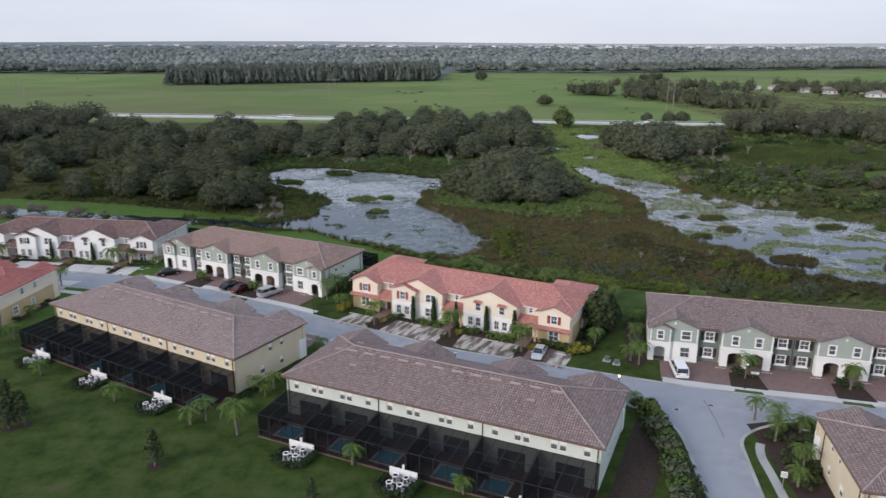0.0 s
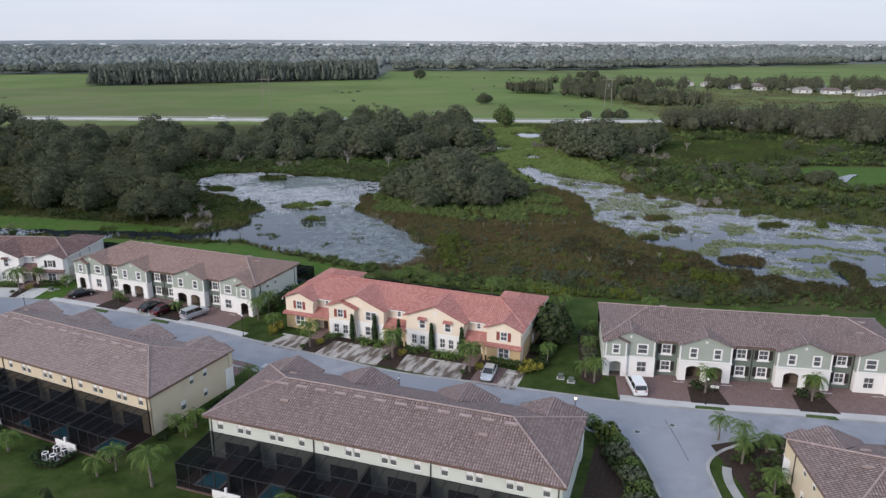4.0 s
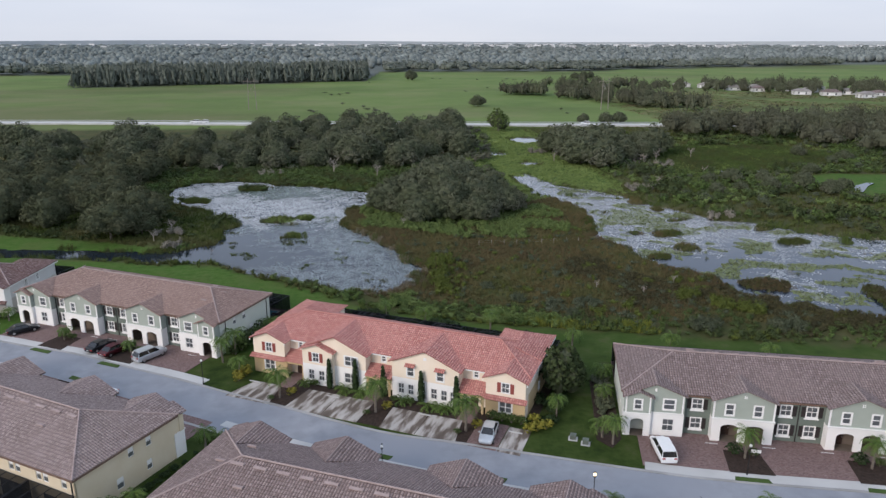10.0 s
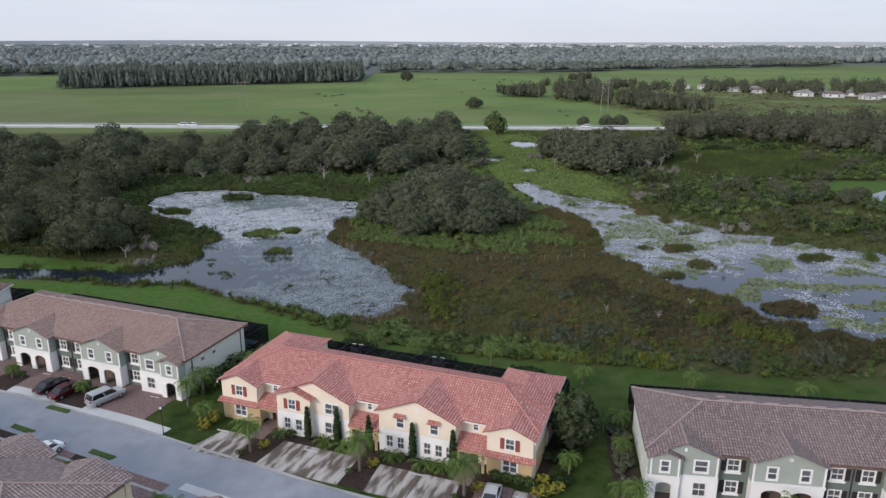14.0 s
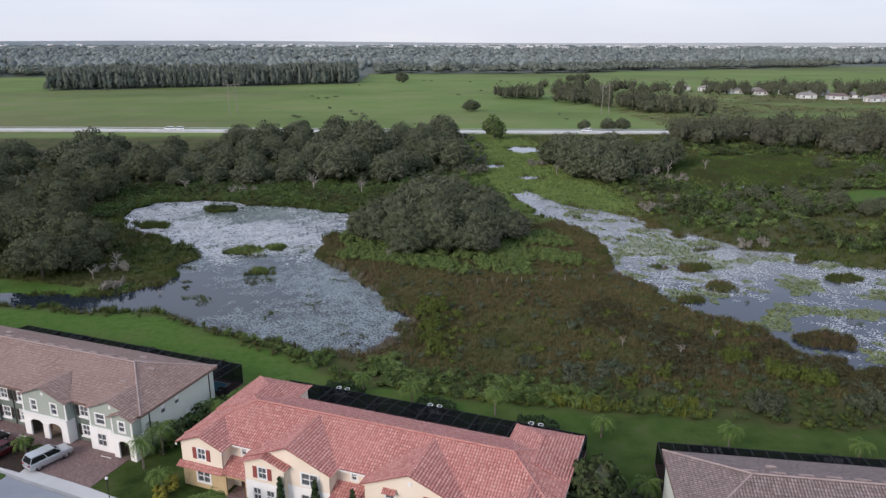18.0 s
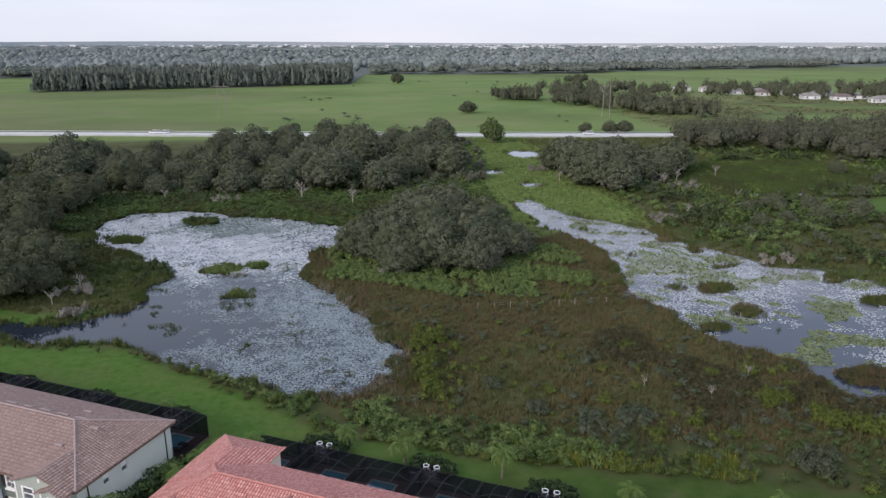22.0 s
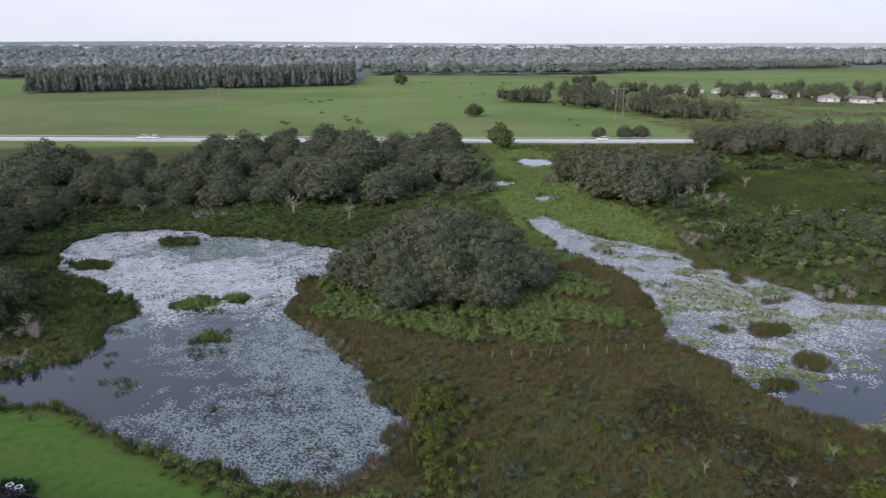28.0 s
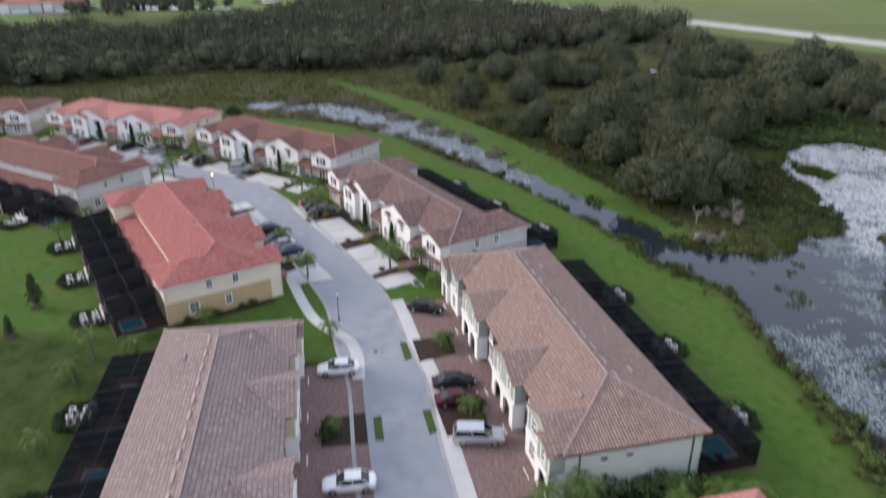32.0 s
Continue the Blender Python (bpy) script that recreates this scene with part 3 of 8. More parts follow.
SLOUGH = [(49, 265), (52, 239), (59, 224), (60, 209), (57, 193), (58.5, 181), (60, 174), (64, 163), (68.5, 156), (71, 148), (75, 139), (95, 130), (138, 140), (135, 170), (120, 180),
          (108, 186), (101, 196), (93, 201), (84, 216), (77, 225), (76, 233), (70, 243), (61, 251), (55, 270)]
CHANNEL = [(-57, 181, 3.0), (-72, 184, 2.8), (-90, 187, 2.4), (-104, 189.5, 3.5), (-126, 192.5, 5.5), (-150, 193, 7.5), (-168, 189, 7.0), (-186, 176, 3.5)]
PUDDLES = [(74, 358, 8, 10), (52.4, 317.6, 4, 4), (61.5, 292.4, 3.2, 4)]
LAWN_EDGE = [(-330, 20), (-262, 78), (-238, 106), (-224, 122), (-200, 144), (-184, 157), (-165, 170), (-150, 179), (-128, 184), (-106, 181), (-93, 182), (-72, 179), (-56, 175), (-31, 169), (-20, 160), (-8, 150), (1, 141),
             (21, 133), (40, 128), (62, 122), (100, 113), (200, 95)]

def wood_front(x):
    """Plan line of the far wood's southern edge."""
    return np.interp(x, [-2600, -1360, -1045, -864, -700, -430, -300, -290, -8, 10, 62, 280, 420, 1500], [900, 830, 1040, 1190, 1010, 1000, 990, 752, 850, 1060, 1075, 1060, 1150, 1500])


xs = np.unique(np.concatenate([np.arange(-200, 150.1, 1.6), -200 - np.geomspace(2, 4700, 55), 150 + np.geomspace(2, 4750, 55)]))
ys = np.unique(np.concatenate([np.arange(30, 300.1, 1.6), 30 - np.geomspace(2, 4800, 36), 300 + np.geomspace(2, 4650, 90)]))
GX, GY = np.meshgrid(xs, ys)


def waves(x, y, size, seed):
    """Smooth pseudo-noise in about -1..1, with features of that size in metres."""
    r = np.random.RandomState(seed)
    s = np.zeros_like(x)
    for _ in range(9):
        a, k, ph = r.uniform(0, 6.28), r.uniform(0.6, 1.9) * 6.28 / size / 1.6, r.uniform(0, 6.28)
        s = s + np.sin(k * (x * np.cos(a) + y * np.sin(a)) + ph + 0.7 * np.sin(k * 0.6 * (y * np.cos(a) - x * np.sin(a)) + ph * 2))
    return s / 4.0


def inside_depth(x, y, poly):
    """Signed distance to a polygon, positive inside."""
    d = np.full(x.shape, 1e9)
    odd = np.zeros(x.shape, bool)
    for (ax, ay), (bx, by) in zip(poly, poly[1:] + poly[:1]):
        ex, ey = bx - ax, by - ay
        t = np.clip(((x - ax) * ex + (y - ay) * ey) / (ex * ex + ey * ey), 0, 1)
        d = np.minimum(d, np.hypot(x - ax - t * ex, y - ay - t * ey))
        odd ^= ((ay > y) != (by > y)) & (x < (bx - ax) * (y - ay) / ((by - ay) or 1e-9) + ax)
    return np.where(odd, d, -d)


def wetness(x, y):
    """Metres inside the nearest shore, negative on dry land."""
    w = inside_depth(x, y, POND) + 1.2 * waves(x, y, 9, 3) + 0.8 * waves(x, y, 4, 4)
    w2 = inside_depth(x, y, SLOUGH) + 1.3 * waves(x, y, 14, 5) + 1.1 * waves(x, y, 5, 6)
    w2 = np.minimum(w2, 2.9 + 3.2 * waves(x, y, 11, 8))
    w = np.maximum(w, w2)
    for (ax, ay, ar), (bx, by, br) in zip(CHANNEL, CHANNEL[1:]):
        ex, ey = bx - ax, by - ay
        t = np.clip(((x - ax) * ex + (y - ay) * ey) / (ex * ex + ey * ey), 0, 1)
        w = np.maximum(w, ar + (br - ar) * t - np.hypot(x - ax - t * ex, y - ay - t * ey) + 0.8 * waves(x, y, 6, 7))
    for px, py, pa, pb in PUDDLES:
        w = np.maximum(w, min(pa, pb) * (1 - np.hypot((x - px) / pa, (y - py) / pb)) + 1.0 * waves(x, y, 7, 9))
    for px, py, pr in ISLETS:
        w = np.minimum(w, np.hypot((x - px) / 1.5, y - py) - pr + 0.9 * waves(x, y, 4.5, 11) + 0.5 * waves(x, y, 2, 12))
    return w


ISLETS = [(-37.7, 253, 3.0), (-51.8, 236, 2.7), (-24.5, 210.5, 2.7), (-17.5, 212.4, 1.7), (-19, 194.4, 1.5), (73.7, 188.1, 2.6), (64.6, 169.6, 1.7), (101.5, 178.4, 2.5), (78.4, 149.1, 3.0)]


def lawn_line(x):
    return np.interp(x, [p[0] for p in LAWN_EDGE], [p[1] for p in LAWN_EDGE])


BANK = [(-204, 211, 1.5), (-185, 211, 3.0), (-160, 209, 4.5), (-134, 204, 6.0), (-112, 199.5, 7.5), (-97, 195.5, 7), (-78, 192, 5.2), (-65, 188.7, 4.3), (-53, 185, 3), (-44, 187, 2.5)]


MOWN = [(143, 257), (146, 246), (147, 236), (156, 222), (185, 214), (215, 228), (190, 258), (165, 262)]


def bank_depth(x, y):
    """Metres inside the mown bank north of the channel."""
    w = np.full(np.shape(x), -1e3)
    for (ax, ay, ar), (bx, by, br) in zip(BANK, BANK[1:]):
        ex, ey = bx - ax, by - ay
        t = np.clip(((x - ax) * ex + (y - ay) * ey) / (ex * ex + ey * ey), 0, 1)
        w = np.maximum(w, ar + (br - ar) * t - np.hypot(x - ax - t * ex, y - ay - t * ey))
    return w


def land(x, y):
    x, y = np.asarray(x, float), np.asarray(y, float)
    dry = np.clip((y - lawn_line(x)) / 6.0, 0, 1)
    z = -0.30 * dry + 0.12 * dry * waves(x, y, 12, 1)
    z = np.maximum(z, -0.44 * dry)
    far = np.clip((y - 380) / 60, 0, 1)
    z = z + far * 0.3
    w = wetness(x, y)
    k = np.clip((w + 1.2) / 2.4, 0, 1)
    return z * (1 - k) + (-1.0) * k


GZ = land(GX, GY)
nx, ny = len(xs), len(ys)
idx = np.arange(nx * ny).reshape(ny, nx)
quads = np.stack([idx[:-1, :-1], idx[:-1, 1:], idx[1:, 1:], idx[1:, :-1]], -1).reshape(-1, 4)
me = bpy.data.meshes.new("ground")
me.vertices.add(nx * ny)
me.vertices.foreach_set("co", np.stack([GX, GY, GZ], -1).astype(np.float32).ravel())
me.loops.add(quads.size)
me.loops.foreach_set("vertex_index", quads.ravel().astype(np.int32))
me.polygons.add(len(quads))
me.polygons.foreach_set("loop_start", np.arange(0, quads.size, 4, dtype=np.int32))
me.polygons.foreach_set("use_smooth", np.ones(len(quads), bool))
me.update(calc_edges=True)
lawn_w = np.clip((lawn_line(GX) + 1.5 - GY) / 1.5 + 0.8 * waves(GX, GY, 5, 21), 0, 1)
lawn_w = np.maximum(lawn_w, 0.7 * np.clip((GX - 36) / 6, 0, 1) * np.clip((88 - GX) / 8, 0, 1) * np.clip((GY - 238) / 10, 0, 1) * np.clip((400 - GY) / 8, 0, 1))
lawn_w = np.maximum(lawn_w, np.clip(bank_depth(GX, GY) / 2 + 0.5 + 0.5 * waves(GX, GY, 5, 23), 0, 1))
lawn_w = np.maximum(lawn_w, np.clip(inside_depth(GX, GY, MOWN) / 2, 0, 1))
field_w = np.clip((GY - 405 + 0.04 * GX) / 8, 0, 1) * np.clip((wood_front(GX) + 4 - GY) / 12, 0, 1)
field_w = np.maximum(field_w, np.clip((GX + 250) / -40, 0, 1) * np.clip((GY - 330 - 0.10 * (-GX)) / 20, 0, 1) * np.clip((wood_front(GX) + 4 - GY) / 12, 0, 1) * np.clip((GX + 2600) / 60, 0, 1))
field_w = np.maximum(field_w, np.clip((-440 - GX) / 30, 0, 1) * np.clip((900 - GY) / 30, 0, 1) * np.clip((GX + 1360) / 60, 0, 1))
field_w = field_w * (1 - 0.8 * np.clip((GX - 165) / 20, 0, 1) * np.clip((640 - GY) / 20, 0, 1) * np.clip(0.6 + waves(GX, GY, 50, 24), 0, 1))
wood_w = np.maximum(np.clip((GY - wood_front(GX)) / 20, 0, 1), np.clip((-1330 - GX) / 40, 0, 1) * np.clip((620 - GY) / 60, 0, 1))
rear_w = np.clip((GY - np.interp(GX, [-220, -130, -90, -62, -20, 25, 100], [40, 62, 84, 118, 124, 112, 98])) / 6, 0, 1)
rear_w = rear_w * (1 - 0.75 * np.clip((GX - 8) / 26, 0, 1) * np.clip((GY - 100) / 10, 0, 1))
rear_w = np.maximum(rear_w, np.clip((GY - 215) / 10, 0, 1) * np.clip((GX - 30) / 6, 0, 1))
cov = np.stack([lawn_w, field_w, np.maximum(wood_w, np.clip((np.hypot(GX, GY) - 2600) / 100, 0, 1)), rear_w], -1)
ca = me.color_attributes.new("cover", "FLOAT_COLOR", "POINT")
ca.data.foreach_set("color", cov.astype(np.float32).ravel())
me.materials.append(GROUND)
ground = tagged(new("ground", me), "green lawns, brown marsh and pasture reaching the horizon", "ground", kind="structure")

g = Geo()
g.face(((-600, 110, WATER_Z), (30, 110, WATER_Z), (30, 700, WATER_Z), (-600, 700, WATER_Z)))
single("water", g, WATER, "still grey pond water reflecting the overcast sky", "water", kind="structure")
g = Geo()
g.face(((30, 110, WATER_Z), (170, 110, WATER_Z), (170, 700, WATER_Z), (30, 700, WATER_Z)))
single("water", g, SLOUGH_WATER, "shallow slough water paled by a painted sky sheen", "water", kind="structure")

# ---- streets ----
NORTH_KERB = [(-205, 82), (-190, 104), (-170, 122), (-152, 133), (-141, 139), (-125, 143.3), (-108, 143.3), (-95, 141.8), (-83.5, 139.8), (-72, 137.7), (-64, 135.8), (-58, 133.4), (-52, 130.6), (-45, 127.8),
              (-34, 121.5), (-27.5, 118), (-19, 112.8), (-11, 108.2), (1.5, 101), (11.5, 97.3), (31, 90), (40, 87.2), (53.5, 84), (64.5, 81.4), (95, 74), (160, 56)]
kerb_line = smooth_line(NORTH_KERB)
single("road", ribbon(Geo(), kerb_line, -8.0, 0.0, 0.03), ASPHALT, "worn pale grey asphalt street with tar seams", "road", kind="structure")
side_line = smooth_line([(32.3, 82.5), (32.3, 76), (31.0, 68), (29.5, 58), (27.0, 45), (23, 25), (18, 0), (12, -40)])
single("road", ribbon(Geo(), side_line, -3.0, 3.5, 0.034), ASPHALT, "worn grey asphalt side street", "road", kind="structure")
flare = [(29.3, 72), (29.4, 75), (29.2, 78), (27.8, 80.6), (24.5, 83.6), (30, 86), (40, 83), (48, 81.3), (45, 79.9), (41, 78.6), (38.8, 77.6), (36.8, 76.1), (35.7, 74.3), (35.3, 72)]
single("road", Geo().prism(flare, -0.1, 0.038), ASPHALT, "flared asphalt junction of two streets", "road", kind="structure")


def along(line, x0, x1):
    return [q for q in line if x0 <= q.x <= x1]


single("kerb", ribbon(Geo(), kerb_line, 0.0, 0.4, 0.10), KERB, "pale concrete kerb along the street", "kerb", kind="structure")
for x0, x1 in ((-205, 24.0), (46.5, 160)):
    single("kerb", ribbon(Geo(), along(kerb_line, x0, x1), -8.0, -8.4, 0.10), KERB, "pale concrete kerb along the street", "kerb", kind="structure")
for pts, d in (([(28.0, 80.8), (29.2, 78.2), (29.4, 75), (28.6, 68), (27, 60), (24.5, 46), (20, 24)], -0.4), ([(46, 80.3), (41, 78.7), (38.8, 77.7), (36.8, 76.2), (35.7, 74.4), (35.2, 72), (34.1, 66), (33, 60), (30, 45), (26, 24)], 0.4)):
    single("kerb", ribbon(Geo(), smooth_line(pts, 1.0), d, 0.0, 0.12), KERB, "pale concrete kerb round the junction corner", "kerb", kind="structure")
for x0, x1 in ((-62, -22), (30, 160)):
    single("pavement", ribbon(Geo(), along(kerb_line, x0, x1), 0.4, 2.0, 0.08), CONCRETE, "pale concrete pavement crossed by driveways", "pavement", kind="structure")
single("pavement", ribbon(Geo(), smooth_line([(-77.5, 128.6), (-73, 127.2), (-68, 125.8), (-63.5, 124.9), (-59.3, 125.2), (-56.4, 125.6), (-52.6, 124.2), (-49, 122)], 1.0), -0.7, 0.7, 0.06), CONCRETE, "curved concrete footpath across the lawn", "pavement", kind="structure")
single("pavement", ribbon(Geo(), smooth_line([(38.2, 74.5), (37.2, 72), (36.6, 67), (35.5, 60), (33, 48)], 1.0), -0.5, 0.5, 0.06), KERB, "narrow weathered concrete footpath beside the side street", "pavement", kind="structure")
single("pavement", ribbon(Geo(), smooth_line([(20, 86.6), (8, 91.6), (-8, 99.3), (-18, 105)], 2.0), -0.6, 0.6, 0.06), CONCRETE, "concrete pavement on the south side of the street", "pavement", kind="structure")
# tar seams and manhole covers
SEAM = material("tar_seam", [(0.07, 0.07, 0.075), (0.10, 0.10, 0.105)], 2.0, rough=0.8)
for pts in ([(35.2, 85.2), (34.9, 80.5), (34.4, 76)],):
    single("road_seam", ribbon(Geo(), smooth_line(pts, 2.0), -0.04, 0.04, 0.0415, 0.01), SEAM, "dark tar seam in the asphalt", "road mark", kind="structure")
for x, y in ((35.6, 83.7), (30.7, 82.6), (-52.5, 126.6), (-88, 137.5), (2, 94.6)):
    t = thing("manhole_cover", pose(x, y, 0.038), "dark round iron manhole cover set in the street", "manhole", "manhole covers")
    part("rim", Geo().tube((0, 0, -0.05), (0, 0, 0.008), 0.42, n=16), CONCRETE, t)
    part("lid", Geo().tube((0, 0, -0.05), (0, 0, 0.014), 0.34, n=16), SEAM, t)

# ---- houses ----
_cache = {}


def window(house, m, w, h, style="plain", shutters=None, sill=False, wide=1):
    """A recessed window in an opening: frame with glazing bars, panes, casing, and where they show sill and shutters."""
    key = ("win", round(w, 2), round(h, 2), style, wide)
    if key not in _cache:
        g = Geo()
        e, panes = 0.05, []
        c = 0.0 if style == "bare" else 0.15 if style == "bold" else 0.10
        for k in range(wide):
            x0, x1 = w * k / wide + c + e, w * (k + 1) / wide + c - e
            mid = (x0 + x1) / 2
            for a, b in (((x0, mid - 0.011), (mid + 0.011, x1)) if style == "plain" and wide == 1 else ((x0, x1),)):
                panes += [(a, b, e, h * 0.48), (a, b, h * 0.48 + e, h - e)]
        y0 = 0.05 if style == "bare" else -0.04
        wall_geo(g, (-c, y0), (w + c, y0), -c, h + c, panes, thick=0.12 - y0)
        p = Geo()
        p.box(0.02, 0.09, 0.02, w - 0.02, 0.10, h - 0.02)
        _cache[key] = (g.mesh("window", TRIM_WHITE), p.mesh("pane", PANE_PALE if style == "bare" else PANE))
    a, b = _cache[key]
    win = part("window", a, None, house, m=m)
    part("pane", b, None, win)
    if style == "bare":
        if ("blind", w, h) not in _cache:
            _cache["blind", w, h] = Geo().box(0.05, 0.075, h * 0.55, w - 0.05, 0.088, h - 0.05).mesh("blind", TRIM_WHITE)
        part("blind", _cache["blind", w, h], None, win, "half-lowered white blind")
    if sill:
        if ("sill", w) not in _cache:
            _cache["sill", w] = Geo().box(-0.22, -0.14, -0.26, w + 0.22, 0.02, -0.09).mesh("sill", TRIM_WHITE)
        part("sill", _cache["sill", w], None, win)
    if shutters:
        key = ("shut", round(h, 2), shutters.name)
        if key not in _cache:
            s = Geo()
            edge = [(-0.005, 0.0), (-0.055, 0.0)]
            for k in range(8):
                edge += [(-0.078, h * (k + 0.25) / 8), (-0.055, h * (k + 1) / 8)]
            edge.append((-0.005, h))
            for (ya, za), (yb, zb) in zip(edge, edge[1:] + edge[:1]):
                s.face(((0, ya, za), (0.48, ya, za), (0.48, yb, zb), (0, yb, zb)))
            s.face([(0.48, y, z) for y, z in edge])
            s.face([(0, y, z) for y, z in reversed(edge)])
            _cache[key] = s.mesh("shutter", shutters)
        part("shutter", _cache[key], None, win, m=pose(-0.60, 0, 0))
        part("shutter", _cache[key], None, win, m=pose(w + 0.12, 0, 0))
    return win


def wall_frame(a, b):
    a, b = Vector(a), Vector(b)
    return pose(a.x, a.y, 0, rz=math.degrees(math.atan2(b.y - a.y, b.x - a.x)))


def wall_geo(geo, a, b, z0, z1, holes=(), top=None, thick=0.2):
    """A wall from plan point a to b, seen from its right-hand side, with openings (s0, s1, z0, z1[, arch rise]); top: apex (s, z) of a gable."""
    m = wall_frame(a, b)
    run = (Vector(b) - Vector(a)).length
    cuts_s = sorted({0, run, *[h[0] for h in holes], *[h[1] for h in holes]})
    cuts_z = sorted({z0, z1, *[h[2] for h in holes], *[h[3] for h in holes]})

    def q(s, y, z):
        return m @ Vector((s, y, z))

    for s0, s1 in zip(cuts_s, cuts_s[1:]):
        for c0, c1 in zip(cuts_z, cuts_z[1:]):
            if any(h[0] <= s0 and s1 <= h[1] and h[2] <= c0 and c1 <= h[3] for h in holes):
                continue
            geo.face((q(s0, 0, c0), q(s1, 0, c0), q(s1, 0, c1), q(s0, 0, c1)))
            geo.face((q(s1, thick, c0), q(s0, thick, c0), q(s0, thick, c1), q(s1, thick, c1)))
    for h in holes:
        s0, s1, c0, c1 = h[:4]
        geo.face((q(s0, 0, c0), q(s0, 0, c1), q(s0, thick, c1), q(s0, thick, c0)))
        geo.face((q(s1, 0, c1), q(s1, 0, c0), q(s1, thick, c0), q(s1, thick, c1)))
        geo.face((q(s0, 0, c0), q(s0, thick, c0), q(s1, thick, c0), q(s1, 0, c0)))
        geo.face((q(s0, thick, c1), q(s0, 0, c1), q(s1, 0, c1), q(s1, thick, c1)))
        if len(h) > 4:
            rise, mid = h[4], (s0 + s1) / 2
            arc = [(mid - (s1 - s0) / 2 * math.cos(math.pi * k / 10), c1 - rise + rise * math.sin(math.pi * k / 10)) for k in range(11)]
            for side in (arc[:6], list(reversed(arc[5:]))):
                corner = (side[0][0], c1)
                for (pa, pz), (ra, rz) in zip(side, side[1:]):
                    geo.face((q(corner[0], 0, corner[1]), q(pa, 0, pz), q(ra, 0, rz)))
            for (pa, pz), (ra, rz) in zip(arc, arc[1:]):
                geo.face((q(pa, 0, pz), q(pa, thick, pz), q(ra, thick, rz), q(ra, 0, rz)))
    geo.face((q(0, 0, z0), q(0, 0, z1), q(0, thick, z1), q(0, thick, z0)))
    geo.face((q(run, 0, z1), q(run, 0, z0), q(run, thick, z0), q(run, thick, z1)))
    if top:
        geo.face((q(0, 0, z1), q(run, 0, z1), q(top[0], 0, top[1])))
        geo.face((q(0, thick, z1), q(top[0], thick, top[1]), q(run, thick, z1)))
    return m


class House:
    def __init__(self, x, y, angle, label, colors):
        """x, y: the front left corner of the eaves, seen from the street; angle: of the front, in degrees."""
        m = pose(x, y, 0, rz=angle)
        self.ob = thing("townhouse_row", m, label, "house", "terraced townhouses")
        self.c = colors
        self.m = m
        self.ridge = Geo()
        self.roof = Geo()

    def wall(self, mat, a, b, z0, z1, wins=(), arches=(), top=None, name="wall"):
        """wins: (s, z, w, h, style, shutters, sill, wide)."""
        g = Geo()
        holes = [(w[0], w[0] + w[2], w[1], w[1] + w[3]) for w in wins] + list(arches)
        m = wall_geo(g, a, b, z0, z1, holes, top)
        part(name, g, mat, self.ob)
        for w in wins:
            s, z, ww, hh, style, sh, sill, wide = (*w, *(("plain", None, False, 1)[len(w) - 4:]))
            window(self.ob, m @ pose(s, 0, z), ww, hh, style, sh, sill, wide)
        return m

    def hip(self, u0, u1, v0, v1, ze, pitch, left=True, right=True):
        h = (v1 - v0) / 2
        vm, zr = (v0 + v1) / 2, ze + h * pitch
        a, b = (u0 + h if left else u0), (u1 - h if right else u1)
        A, B, C, D, P, Q = (u0, v0, ze), (u1, v0, ze), (u1, v1, ze), (u0, v1, ze), (a, vm, zr), (b, vm, zr)
        self.roof.slab((A, B, Q, P), 0.12)
        self.roof.slab((C, D, P, Q), 0.12)
        if left:
            self.roof.slab((D, A, P), 0.12)
        if right:
            self.roof.slab((B, C, Q), 0.12)
        lines = [(P, Q)]
        if left:
            lines += [(A, P), (D, P)]
        if right:
            lines += [(B, Q), (C, Q)]
        for p, q in lines:
            self.ridge.tube((p[0], p[1], p[2] + 0.03), (q[0], q[1], q[2] + 0.03), 0.10, n=6)
        return zr

    def gable(self, u0, u1, vf, ze, za, vb_eave, pitch, v_main, ze_main, um=None):
        um = (u0 + u1) / 2 if um is None else um
        vb = v_main + (za - ze_main) / pitch
        vbe = v_main + max(0, (ze - ze_main) / pitch)
        g = Geo()
        g.slab(((u0, vf, ze), (um, vf, za), (um, vb, za), (u0, vbe, ze))[::-1], 0.12)
        g.slab(((um, vf, za), (u1, vf, ze), (u1, vbe, ze), (um, vb, za))[::-1], 0.12)
        part("gable_roof", g, self.c["roof"], self.ob)
        self.ridge.tube((um, vf, za + 0.03), (um, vb, za + 0.03), 0.09, n=6)

    def finish(self):
        part("roof", self.roof, self.c["roof"], self.ob)
        part("ridge_cap", self.ridge, self.c["ridge"], self.ob)


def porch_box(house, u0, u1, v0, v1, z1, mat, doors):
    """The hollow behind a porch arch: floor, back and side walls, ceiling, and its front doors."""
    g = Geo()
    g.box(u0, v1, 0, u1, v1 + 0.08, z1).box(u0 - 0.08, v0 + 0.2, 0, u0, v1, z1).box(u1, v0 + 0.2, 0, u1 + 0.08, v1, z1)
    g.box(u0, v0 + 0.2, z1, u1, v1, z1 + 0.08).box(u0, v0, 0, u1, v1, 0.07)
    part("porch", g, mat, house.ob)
    for du in doors:
        d = part("front_door", Geo().box(du, v1 - 0.05, 0.07, du + 0.95, v1 - 0.005, 2.15), DOOR_DARK, house.ob, "dark front door in a porch")
        part("handle", Geo().box(du + 0.82, v1 - 0.11, 1.0, du + 0.86, v1 - 0.05, 1.2), RIM, d)


